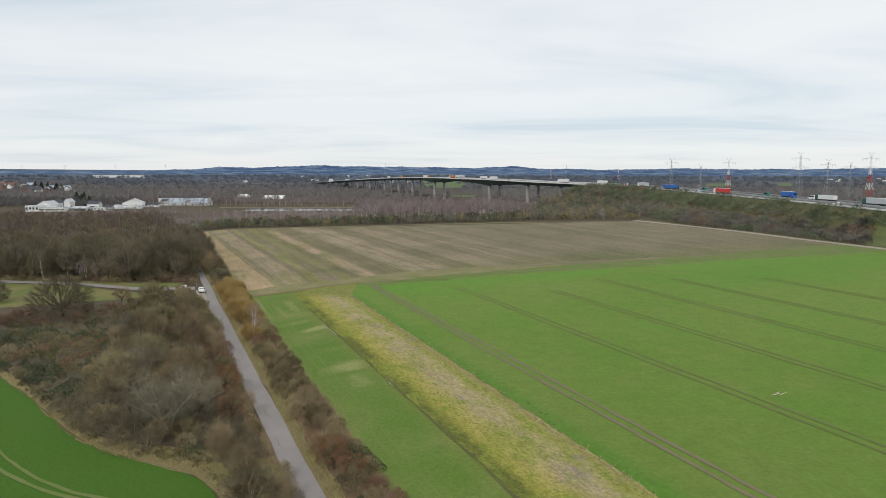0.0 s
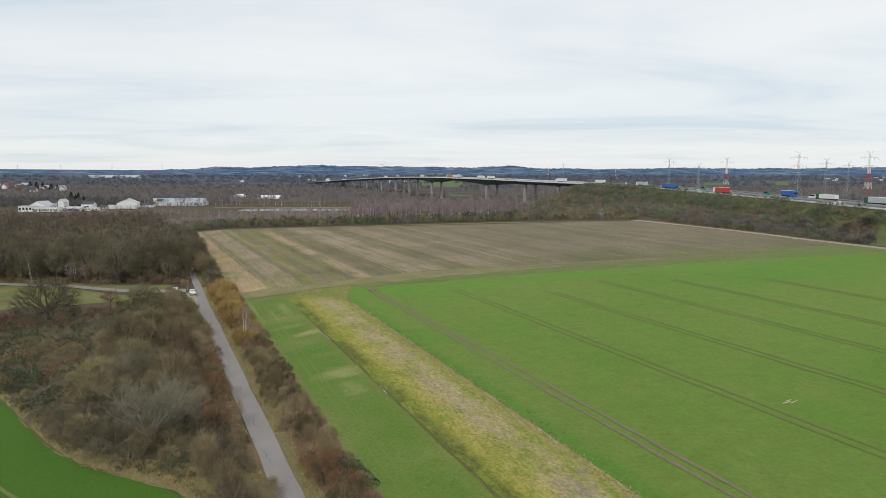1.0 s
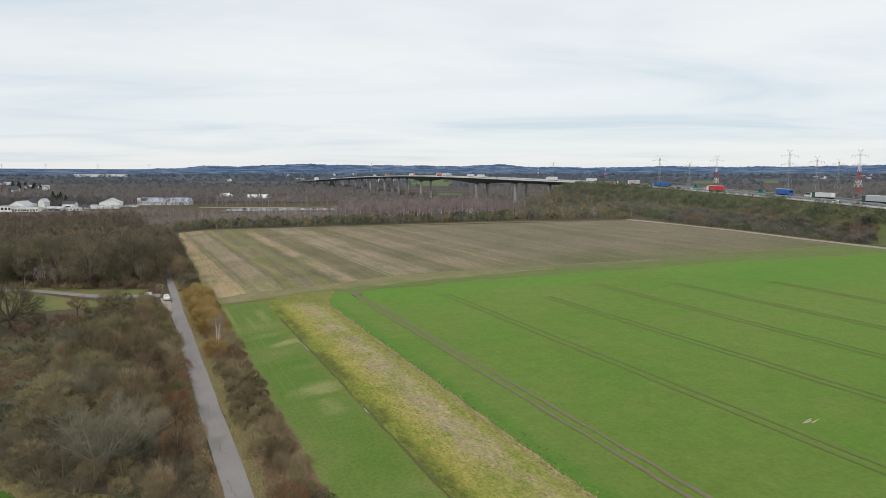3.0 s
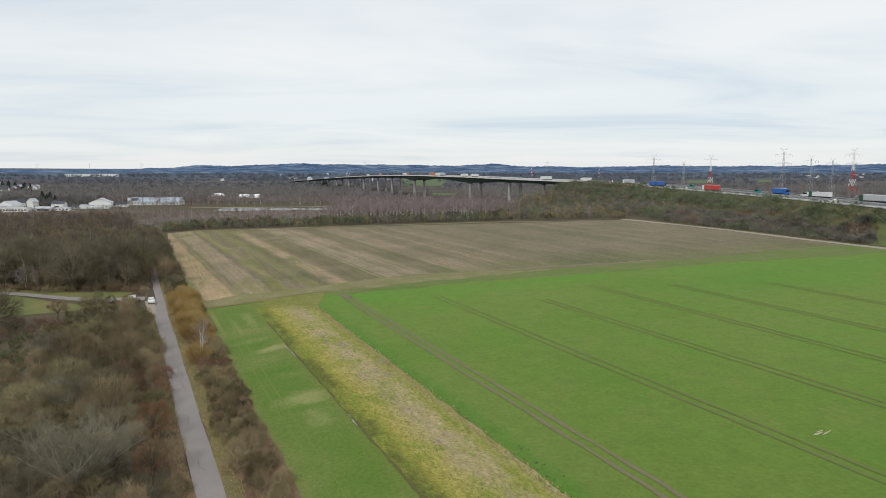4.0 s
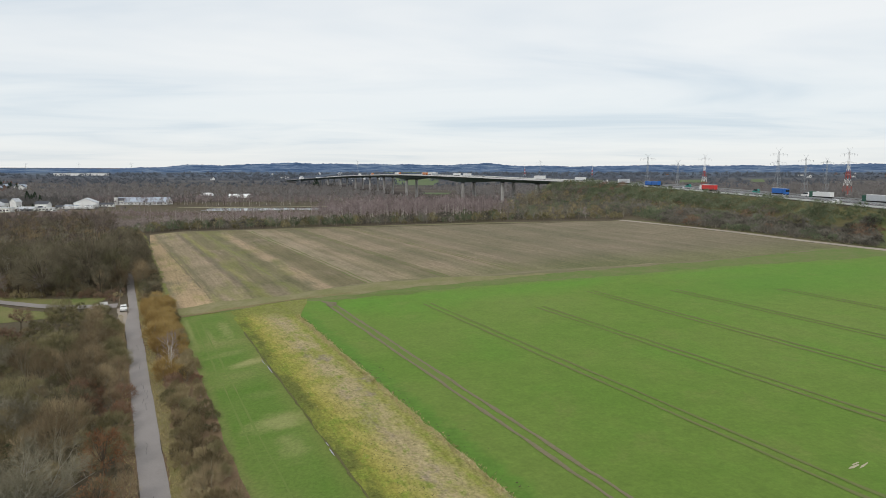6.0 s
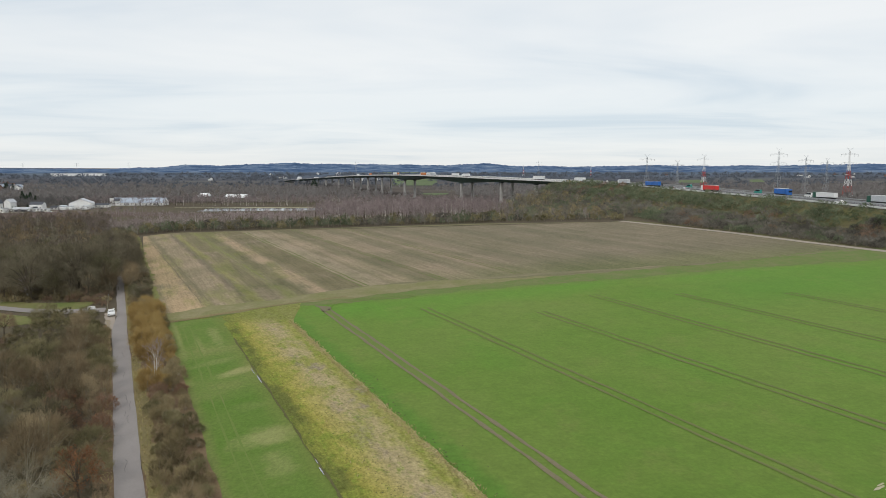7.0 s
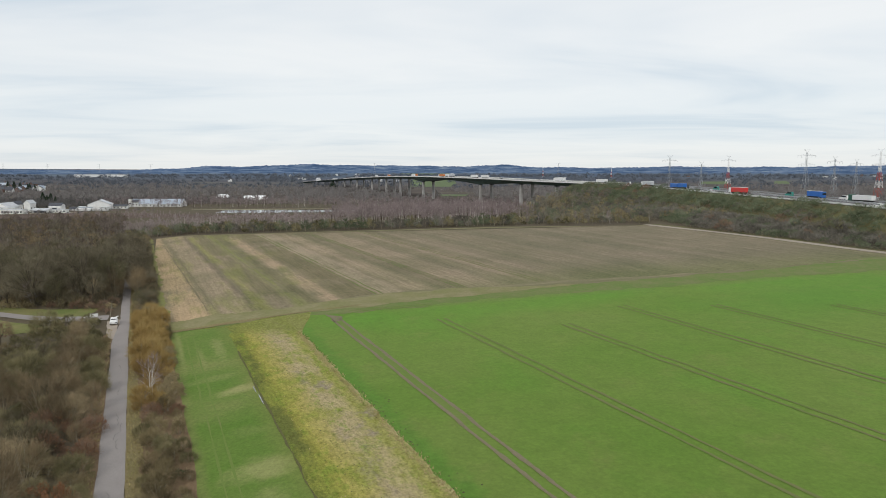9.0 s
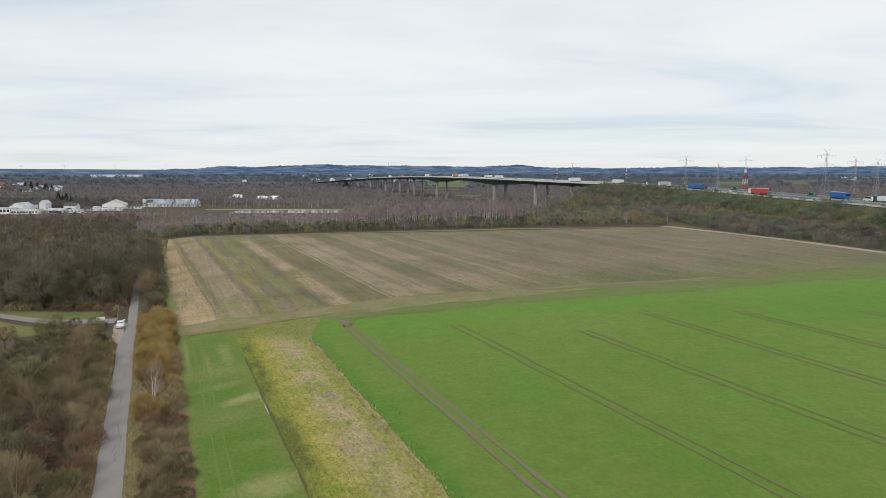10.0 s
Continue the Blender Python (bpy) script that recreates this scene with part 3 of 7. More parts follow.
M["tent"] = plain_material("white_tarpaulin", (0.80, 0.80, 0.80), 0.6, spread=0.04)
M["girder"] = plain_material("green_grey_steel", (0.035, 0.065, 0.055), 0.55, 0.1, spread=0.1, scale=0.1)
M["concrete"] = plain_material("concrete", (0.36, 0.35, 0.335), 0.85, spread=0.15, scale=0.15)
M["pale_concrete"] = plain_material("pale_parapet", (0.66, 0.66, 0.64), 0.7, spread=0.06, scale=0.1)
M["galv"] = plain_material("galvanised_steel", (0.33, 0.355, 0.375), 0.7, 0.0, spread=0.08)
M["rail"] = plain_material("guard_rail_steel", (0.36, 0.37, 0.37), 0.5, 0.1, spread=0.1)
M["red_paint"] = plain_material("red_paint", (0.42, 0.045, 0.03), 0.5, spread=0.06)
M["white_paint"] = plain_material("white_paint", (0.75, 0.75, 0.74), 0.45, spread=0.05)
M["truck_red"] = plain_material("red_tarpaulin", (0.62, 0.035, 0.03), 0.5, spread=0.08)
M["truck_blue"] = plain_material("blue_paint", (0.02, 0.13, 0.45), 0.4, spread=0.08)
M["truck_grey"] = plain_material("grey_tarpaulin", (0.48, 0.50, 0.52), 0.5, spread=0.08)
M["truck_green"] = plain_material("dark_green_paint", (0.02, 0.09, 0.06), 0.4, spread=0.08)
M["teal"] = plain_material("teal_paint", (0.02, 0.24, 0.20), 0.4, spread=0.06)
M["orange"] = plain_material("orange_tarpaulin", (0.55, 0.18, 0.05), 0.5, spread=0.08)
M["rubber"] = plain_material("rubber", (0.02, 0.02, 0.02), 0.8)
M["car_dark"] = plain_material("dark_car_paint", (0.05, 0.055, 0.06), 0.3)
M["glass_dark"] = plain_material("window_glass", (0.02, 0.025, 0.03), 0.08)
M["lamp_red"] = plain_material("red_tail_lens", (0.35, 0.02, 0.02), 0.2)


def water_material():
    m, nt, b = nodes_of("still_water")
    b.inputs["Base Color"].default_value = (0.03, 0.035, 0.035, 1)
    b.inputs["Roughness"].default_value = 0.06
    n = noise_of(nt, place_of(nt), 0.6, 3)
    bump_of(nt, b, n.outputs["Fac"], 0.08, 0.05)
    return m


M["water"] = water_material()
# pale base colour carries the sky's reflection on the puddles
M["puddle"] = plain_material("sky_pale_puddle", (0.36, 0.37, 0.38), 0.08, spread=0.2, scale=2.0)


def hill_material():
    m, nt, b = nodes_of("haze_blue_hills")
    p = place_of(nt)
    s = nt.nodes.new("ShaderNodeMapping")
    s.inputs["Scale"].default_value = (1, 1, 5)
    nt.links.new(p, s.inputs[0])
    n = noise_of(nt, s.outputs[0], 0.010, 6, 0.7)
    # distance haze is put into these blue-grey forest and field tones
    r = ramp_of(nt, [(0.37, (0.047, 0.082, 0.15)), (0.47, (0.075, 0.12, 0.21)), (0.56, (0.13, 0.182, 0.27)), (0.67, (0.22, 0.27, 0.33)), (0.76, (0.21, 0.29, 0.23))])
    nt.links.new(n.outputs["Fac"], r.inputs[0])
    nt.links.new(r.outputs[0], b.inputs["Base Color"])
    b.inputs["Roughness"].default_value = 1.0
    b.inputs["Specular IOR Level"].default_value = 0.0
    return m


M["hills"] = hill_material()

# ---- building helpers ----


def mesh_of(name, verts, faces, materials, index=None, smooth=False):
    me = bpy.data.meshes.new(name)
    me.from_pydata([tuple(v) for v in np.asarray(verts, float).tolist()], [], [tuple(f) for f in (faces.tolist() if isinstance(faces, np.ndarray) else faces)])
    for mat in (materials if isinstance(materials, (list, tuple)) else [materials]):
        me.materials.append(mat)
    if index is not None:
        me.polygons.foreach_set("material_index", np.asarray(index, np.int32))
    if smooth:
        me.polygons.foreach_set("use_smooth", np.ones(len(me.polygons), bool))
    me.update()
    return me


def obj(name, verts, faces, material, parent=None, label="", smooth=False):
    ob = new(name, mesh_of(name, verts, faces, material, smooth=smooth))
    if parent is not None:
        ob.parent = parent
    if label:
        ob["label"] = label
    return ob


def part(name, bm, material, parent, label=""):
    me = bpy.data.meshes.new(name)
    bm.to_mesh(me)
    bm.free()
    me.materials.append(material)
    ob = new(name, me)
    ob.parent = parent
    if label:
        ob["label"] = label
    return ob


def box_bm(boxes, bevel=0.0):
    """Boxes of (x0, x1, y0, y1, z0, z1) in one bmesh."""
    bm = bmesh.new()
    for x0, x1, y0, y1, z0, z1 in boxes:
        m = Matrix.Translation(((x0 + x1) / 2, (y0 + y1) / 2, (z0 + z1) / 2)) @ Matrix.Diagonal((x1 - x0, y1 - y0, z1 - z0, 1))
        bmesh.ops.create_cube(bm, size=1.0, matrix=m)
    if bevel:
        bmesh.ops.bevel(bm, geom=bm.edges[:], offset=bevel, segments=1, affect="EDGES")
    return bm


def beams(segs):
    """Square bars of (p, q, half width): vertices and faces."""
    vs, fs = [], []
    for p, q, w in segs:
        p, q = Vector(p), Vector(q)
        d = (q - p).normalized()
        a = d.cross(Vector((0, 0, 1)) if abs(d.z) < 0.9 else Vector((1, 0, 0))).normalized() * w
        b = d.cross(a).normalized() * w
        k = len(vs)
        for c in (p, q):
            vs += [c + a + b, c - a + b, c - a - b, c + a - b]
        fs += [(k, k + 1, k + 5, k + 4), (k + 1, k + 2, k + 6, k + 5), (k + 2, k + 3, k + 7, k + 6), (k + 3, k, k + 4, k + 7),
               (k + 3, k + 2, k + 1, k), (k + 4, k + 5, k + 6, k + 7)]
    return [tuple(v) for v in vs], fs


def sstep(a, b, x):
    t = np.clip((x - a) / (b - a), 0, 1)
    return t * t * (3 - 2 * t)


def thing(name, m, label, category, group=""):
    ob = new(name)
    ob.empty_display_size = 0.5
    ob.matrix_basis = m
    return tagged(ob, label, category, group)


# ---- lie of the land ----
AX, AY = -0.41, 0.912     # along the field rows
NX, NY = 0.912, 0.41      # across them, to the right


def uv_xy(u, v):
    return NX * v + AX * u, NY * v + AY * u


def xy_uv(x, y):
    return AX * x + AY * y, NX * x + NY * y


# left edge of the motorway: x, y, z
MOTORWAY = np.array([(222, 130, 15.0), (212, 200, 16.3), (205, 250, 17.4), (198, 300, 18.5), (188, 360, 20.1), (176, 420, 21.2), (166, 480, 22.3), (156, 540, 23.4),
                     (136, 640, 24.3), (113, 700, 24.6), (80, 757, 25.3), (41, 830, 26.7), (-30, 1000, 27.4), (-71, 1140, 26.2),
                     (-106, 1270, 24.7), (-146, 1410, 22.6), (-195, 1540, 19.8), (-282, 1740, 13.6), (-432, 1940, 2)], float)
HY = np.arange(40.0, 1900.0, 4.0)
HX = np.interp(HY, MOTORWAY[:, 1], MOTORWAY[:, 0]) + np.minimum(HY - 130, 0) * -0.13
HX = np.convolve(np.pad(HX, 10, mode="reflect", reflect_type="odd"), np.ones(21) / 21, "valid")
HZ = np.interp(HY, MOTORWAY[:, 1], MOTORWAY[:, 2])
HZ = np.convolve(np.pad(HZ, 10, mode="reflect", reflect_type="odd"), np.ones(21) / 21, "valid")
HD = np.stack([np.gradient(HX), np.gradient(HY)], 1)
HD /= np.linalg.norm(HD, axis=1)[:, None]


def motorway_at(y, offset=0.0):
    """Place and heading on the motorway at y, so far to the right of its left edge."""
    x, z = np.interp(y, HY, HX), np.interp(y, HY, HZ)
    dx, dy = np.interp(y, HY, HD[:, 0]), np.interp(y, HY, HD[:, 1])
    return x + dy * offset, y - dx * offset, z, dx, dy


BRIDGE_START = 655.0


def ground_z(x, y):
    x, y = np.asarray(x, float), np.asarray(y, float)
    s = NX * (x + 53) + NY * (y - 158)
    z = 0.03243 * np.clip(x, -300, 260) + 0.02558 * (np.clip(y, -100, 520) - 150) - 1.7 * (1 - sstep(2, 30, s))
    left = sstep(-140, -230, x)
    valley = sstep(415 - 60 * left, 640 - 60 * left, y)
    z = z * (1 - valley) + -6.0 * valley
    r = np.hypot(x, y)
    z = z + np.maximum(0, r - 1400) * 0.0122
    # motorway bank
    hx, hz = np.interp(y, HY, HX), np.interp(y, HY, HZ)
    c = np.interp(y, HY, HD[:, 1])
    d = (x - hx) * c
    top = hz - 0.25
    bank = np.minimum(top - np.maximum(0, -1.0 - d) * 0.43, top - np.maximum(0, d - 32.5) * 0.43)
    bank = np.where(y > BRIDGE_START, bank - (y - BRIDGE_START) * 0.6, bank)
    k = 1.2
    h = np.clip(0.5 + 0.5 * (bank - z) / k, 0, 1)
    return z * (1 - h) + bank * h + k * h * (1 - h) * 0.5


def drape(name, left, right, material, lift, step=4.0, across=None, label="", category="", kind="structure", wobble=0.0):
    """A strip of land between two lines of (x, y), laid on the ground."""
    left, right = np.array(left, float), np.array(right, float)

    def even(p, n):
        s = np.r_[0, np.cumsum(np.hypot(*np.diff(p, axis=0).T))]
        q = np.linspace(0, s[-1], n)
        return np.stack([np.interp(q, s, p[:, 0]), np.interp(q, s, p[:, 1])], 1)

    length = np.hypot(*np.diff(left, axis=0).T).sum()
    n = max(2, int(length / step) + 1)
    a, b = even(left, n), even(right, n)
    if wobble:
        rs = np.random.RandomState(len(name) + n)
        for p in (a, b):
            w = np.convolve(rs.normal(0, 1, n + 4), np.ones(5) / 5, "valid")[:n] * wobble * 1.6
            t = np.gradient(p, axis=0)
            t /= np.linalg.norm(t, axis=1)[:, None] + 1e-9
            p += np.stack([t[:, 1], -t[:, 0]], 1) * w[:, None]
    m = across or max(2, int(np.hypot(*(a - b).T).max() / step) + 1)
    f = np.linspace(0, 1, m)[None, :, None]
    g = a[:, None] * (1 - f) + b[:, None] * f
    z = ground_z(g[..., 0], g[..., 1]) + lift
    v = np.concatenate([g, z[..., None]], 2).reshape(-1, 3)
    i = np.arange(n * m).reshape(n, m)
    fc = np.stack([i[:-1, :-1], i[:-1, 1:], i[1:, 1:], i[1:, :-1]], -1).reshape(-1, 4)
    ob = obj(name, v, fc, material, smooth=True)
    return tagged(ob, label, category, kind=kind)

# ---- land ----


def axis(fine0, fine1, step, lo, hi, grow=1.16):
    a = list(np.arange(fine0, fine1 + step, step))
    s = step
    while a[-1] < hi:
        s = min(s * grow, 120)
        a.append(a[-1] + s)
    s = step
    while a[0] > lo:
        s = min(s * grow, 120)
        a.insert(0, a[0] - s)
    return np.array(a)


gx, gy = axis(-190, 260, 4.0, -4700, 4700), axis(40, 720, 5.0, -900, 4760)
GX, GY = np.meshgrid(gx, gy)
gi = np.arange(GX.size).reshape(GX.shape)
gf = np.stack([gi[:-1, :-1], gi[:-1, 1:], gi[1:, 1:], gi[1:, :-1]], -1).reshape(-1, 4)
ground = obj("ground", np.stack([GX, GY, ground_z(GX, GY)], -1).reshape(-1, 3), gf, M["ground"], smooth=True)
tagged(ground, "brown winter ground with leaf litter and rough grass", "ground", kind="structure")


def lane_line(v, u0, u1):
    return [uv_xy(u0, v), uv_xy(u1, v)]


def lane_v(u):
    return 16.2 - 0.0068 * (u - 150)


def beside_lane(off, u0, u1):
    """A line so far to the right of the middle of the lane."""
    return [uv_xy(u0, lane_v(u0) + off), uv_xy(u1, lane_v(u1) + off)]


# line between the green crop and the stubble
BOUND = [(-68, 213.5), (-50, 215.5), (-38, 221), (-28, 228), (-17, 234), (0, 239), (18, 241), (32, 244.5), (62, 248.5), (102, 255), (135, 265), (160, 270)]
CROP_END = [(-66, 207), (-47, 208.5), (-33.5, 214.8), (-20, 217.5), (0, 224.4), (18, 228.7), (30, 231.2), (60, 236.7), (98, 244.5), (122, 248.3), (150, 254), (167, 257)]


def between_lines(a, b, f):
    """A line so far of the way from the line a to the line b."""
    xs = np.linspace(max(a[0][0], b[0][0]), min(a[-1][0], b[-1][0]), 40)
    ya, yb = (np.interp(xs, [q[0] for q in c], [q[1] for q in c]) for c in (a, b))
    return list(zip(xs, ya + (yb - ya) * f))


drape("crop_field", [uv_xy(-110, 52.1), uv_xy(189, 52.1)] + CROP_END[2:],
      [uv_xy(-170, 190), uv_xy(-40, 193), uv_xy(0, 195), (166, 120), (172, 170), (172, 200), (171, 215), (170, 230), (168, 245), (166, 253.9)], M["crop"], 0.10, step=4,
      label="bright green winter crop field with wheel tracks", category="field")
drape("stubble_field", [(-69, 212.5), (-81, 242), (-99.5, 282), (-122, 334), (-150, 403)], [(150, 259.5), (141, 291), (130, 321), (114, 354), (100, 381)], M["stubble"], 0.07,
      label="brown stubble field in pale and dark stripes", category="field")
drape("stubble_field_edge", [(-146, 402.9), (-102, 401), (-35, 398.5), (31, 395.5), (100, 381)], [(-146, 402), (-102, 398), (-35, 394), (31, 390), (100, 380)],
      M["headland"], 0.13, label="rough grass edge of the stubble field", category="field edge")
drape("stubble_margin", lane_line(24.2, 212, 430), lane_line(26.3, 212, 430), M["margin"], 0.10, step=1.2, wobble=0.7, label="yellow-green grass margin along the stubble", category="field edge")
drape("headland", between_lines(BOUND, CROP_END, -0.1), between_lines(BOUND, CROP_END, np.interp(np.arange(40), [0, 16, 30, 39], [0.55, 0.5, 0.0, -0.08])), M["headland"], 0.14, step=1.2, wobble=1.0, label="trampled grass headland between two fields", category="field edge")
drape("headland_grass", between_lines(BOUND, CROP_END, np.interp(np.arange(40), [0, 16, 30, 39], [0.42, 0.38, -0.1, -0.2])), between_lines(BOUND, CROP_END, 1.3), M["headland_green"], 0.12, step=1.2, wobble=1.1, label="dull green grass margin along the crop", category="field edge")
drape("trampled_corner", [(-68, 214.8), (-50, 216.8), (-38, 222), (-28, 229), (-17, 235), (0, 238.5), (18, 240), (40, 241)], [(-68, 203.5), (-58, 204), (-46, 208.4), (-33, 215.4), (-20, 218.6), (0, 227), (18, 233), (40, 240)], M["corner_grass"], 0.150,
      step=1.2, wobble=0.9, label="trampled tan and green grass in the corner of the fields", category="field edge")
drape("strip_corner", [(-65, 203.5), (-58, 202), (-44, 197)], [(-64, 210), (-54, 210.5), (-42, 211)], M["straw"], 0.085, step=2, label="rough grass in the corner of the fields", category="grass")
drape("pale_path", [(-68, 206.5), (-60.8, 206.2), (-46, 209.4), (-33, 217), (-20, 222.5)], [(-68, 204.4), (-60.8, 204.2), (-46, 207.4), (-33, 215.6), (-20, 221.9)], M["verge"], 0.18, step=2, wobble=0.3,
      label="pale dry grass line along the field end", category="field edge")
drape("grass_strip", lane_line(26.3, -110, 214), lane_line(39.0, -110, 206), M["lawn"], 0.11, step=3, wobble=0.3, label="mown green grass strip with pale worn patches", category="grass")
drape("withered_strip", [uv_xy(-110, 38.2), uv_xy(199, 38.3), (-46, 208.4)], [uv_xy(-110, 52.6), uv_xy(190.5, 52.8), (-31.5, 215.6)], M["straw"], 0.145, step=0.6, wobble=0.14, across=14,
      label="straw coloured withered grass strip with green patches", category="grass strip")
drape("left_crop_field", [(-400, 210), (-240, 160), (-130, 152), (-104, 141), (-91, 132), (-77, 119.5), (-61, 103.5), (-52, 96), (-42, 91.5), (-35, 88), (-29, 81), (-20, 60), (-8, 30), (8, -10), (40, -90)],
      [(-400, -90), (-300, -90), (-200, -90), (-100, -90), (0, -90), (38, -90)], M["crop_left"], 0.10, step=9,
      label="lush dark green crop field beside scrub", category="field")
drape("field_verge", [(-130, 154), (-104, 143), (-91, 134), (-76, 121.4), (-60, 105.4), (-51, 97.8), (-41, 95.6), (-31, 95), (-22.6, 88), (-15.5, 62), (-4, 32), (12, -8), (44, -88)],
      [(-130, 151.5), (-104, 140.5), (-91, 131.5), (-77, 119), (-61, 103), (-52, 95.5), (-42, 91), (-35, 87.5), (-29, 80.5), (-20, 60), (-8, 30), (8, -10), (40, -90)], M["verge"], 0.14, step=1.5, wobble=0.45,
      label="yellowed grass verge round the crop field", category="grass verge")
EDGE = [(-130, 151.6), (-104, 140.6), (-91, 131.6), (-77, 119.1), (-61, 103.1), (-52, 95.6), (-42, 91.1), (-35, 87.6), (-29, 80.6), (-20, 60), (-8, 30), (8, -10), (40, -90)]
drape("field_edge_furrow", EDGE, [(x - 0.14, y - 0.18) for x, y in EDGE], M["mud"], 0.16, step=1.0, across=2, wobble=0.16, label="dark furrow at the rim of the crop", category="furrow")
meadow = drape("meadow", [(-330, 300), (-230, 268), (-166, 244), (-133, 235), (-112, 222), (-98, 216)], [(-330, 190), (-230, 190), (-160, 196), (-128, 202), (-106, 208), (-96, 212)],
               M["meadow"], 0.10, label="rough green meadow beside the side road", category="meadow")
drape("side_road_verge", [(-330, 309), (-240, 278), (-168, 254), (-134, 244), (-110, 236), (-95, 236)], [(-330, 302), (-240, 271), (-166, 246), (-133, 237), (-111, 225), (-94, 221)],
      M["meadow"], 0.12, step=3, wobble=0.4, label="tan and green grass verge along the side road", category="grass verge")
drape("side_road", [(-330, 305), (-240, 274), (-167, 249.5), (-134, 240), (-112, 229.5), (-100, 226), (-88, 226.5)], [(-330, 300.5), (-240, 269.5), (-166, 245), (-132.5, 235.5), (-111, 225), (-99, 220.5), (-86, 221)],
      M["asphalt"], 0.16, step=2, label="narrow grey asphalt side road", category="road")
drape("hedge_bank", beside_lane(1.7, -110, 445), lane_line(28.2, -110, 198) + lane_line(25.2, 206, 445), M["hedge_floor"], 0.09, label="leaf-strewn ground under a hedge", category="ground")
drape("lane_verge_right", beside_lane(1.6, -110, 300), beside_lane(3.6, -110, 300), M["verge"], 0.13, step=2, wobble=0.5, label="dry yellow grass verge along the lane", category="grass verge")
drape("lane_verge_left", beside_lane(-4.2, -110, 220), beside_lane(-1.6, -110, 220), M["hedge_floor"], 0.12, step=2, wobble=0.4, label="brown leaf litter along the lane", category="grass verge")
lane = drape("lane", beside_lane(-1.72, -110, 212) + lane_line(15.2, 230, 440), beside_lane(1.72, -110, 212) + lane_line(17.5, 230, 440), M["asphalt"], 0.16, step=2, across=5, wobble=0.09,
             label="worn grey asphalt lane with filled cracks", category="lane")
drape("lane_apron", [uv_xy(214, 14.6), uv_xy(222, 15.0), uv_xy(236, 15.4)], [uv_xy(216, 13.4), uv_xy(222, 12.6), uv_xy(235, 12.4)], M["concrete_track"], 0.15, step=1.0, wobble=0.3,
      label="pale gravel lay-by at the lane", category="lay-by")
FARM_TRACK = [(99, 384), (106, 371), (115.5, 354), (131.5, 321), (143, 291), (154, 267), (160, 254), (168, 238), (176, 215), (184, 180), (190, 120)]
drape("farm_track", FARM_TRACK, [(x + 3.7, y + 1.2) for x, y in FARM_TRACK], M["concrete_track"], 0.16, step=3, wobble=0.15, label="pale gravel farm track along the stubble field", category="track")
drape("track_shoulder", [(x - 7, y - 2.5) for x, y in FARM_TRACK], FARM_TRACK, M["headland"], 0.06, step=3, label="trodden grass shoulder beside the farm track", category="grass verge")
drape("track_verge", [(x + 3.7, y + 1.2) for x, y in FARM_TRACK], [(x + 7.5, y + 3) for x, y in FARM_TRACK], M["bank"], 0.12, step=3, wobble=0.4, label="grass verge between track and bank", category="grass verge")
# bank face
by = np.arange(150, 656, 8.0)
drape("bank_slope", [(motorway_at(y, -36)[0], motorway_at(y, -36)[1]) for y in by], [(motorway_at(y, -1.5)[0], motorway_at(y, -1.5)[1]) for y in by], M["bank"], 0.12, step=2,
      label="grassy motorway embankment slope", category="embankment")
ty = np.arange(225, 400, 6.0)
drape("bank_terrace", [motorway_at(y, np.interp(y, [300, 380], [-17.6, -22]))[:2] for y in ty], [motorway_at(y, np.interp(y, [300, 380], [-13.6, -18]))[:2] for y in ty], M["verge"], 0.09, step=3, wobble=0.5, label="pale grass terrace along the motorway bank", category="embankment")
M["bank_turf"] = ground_material("bank_turf", [(0.3, (0.075, 0.10, 0.034)), (0.5, (0.115, 0.14, 0.044)), (0.68, (0.17, 0.165, 0.075))], [(0.3, (0.065, 0.085, 0.03)), (0.7, (0.16, 0.165, 0.07))], 0.14, 1.2)
drape("bank_turf", [(160, 268), (164.2, 256), (172, 240), (180.5, 215)], [(184, 318), (192, 302), (200, 275), (206, 240)], M["bank_turf"], 0.22, step=1.2, across=30, wobble=0.4, label="open green turf on the motorway bank", category="embankment")
drape("heath", [(-560, 700), (-300, 725), (-215, 690), (-90, 700), (60, 700)], [(-560, 610), (-300, 640), (-215, 660), (-90, 670), (60, 660)], M["heath"], 0.2, step=12,
      label="reddish brown heath before the farmyard", category="heath")
drape("pond_bank", [(-272, 783), (-230, 785), (-180, 788), (-90, 795), (-20, 797)], [(-272, 778), (-230, 775), (-180, 777), (-90, 784), (-20, 786)], M["bare"], 0.5, step=10, wobble=1.2, label="pale dry bank of the pond", category="bank")
drape("yard_edge", [(-425, 694), (-400, 704), (-375, 722), (-348, 738)], [(-425, 690), (-400, 699), (-375, 716), (-348, 734)], M["bare"], 0.5, step=6, wobble=0.8, label="pale worn edge of the farmyard", category="yard")
drape("pond", [(-232, 768), (-180, 772), (-90, 779), (-40, 780)], [(-228, 724), (-180, 727), (-90, 735), (-40, 738)], M["water"], 0.22, step=10, wobble=3.0,
      label="still grey pond reflecting the sky", category="pond")
drape("far_plain", [(-4600, 4650), (0, 4650), (4600, 4650)], [(-1800, 905), (0, 905), (1800, 905)], M["far_plain"], 0.4, step=90, label="distant plain of woods and dull fields, haze-blue far out", category="plain")
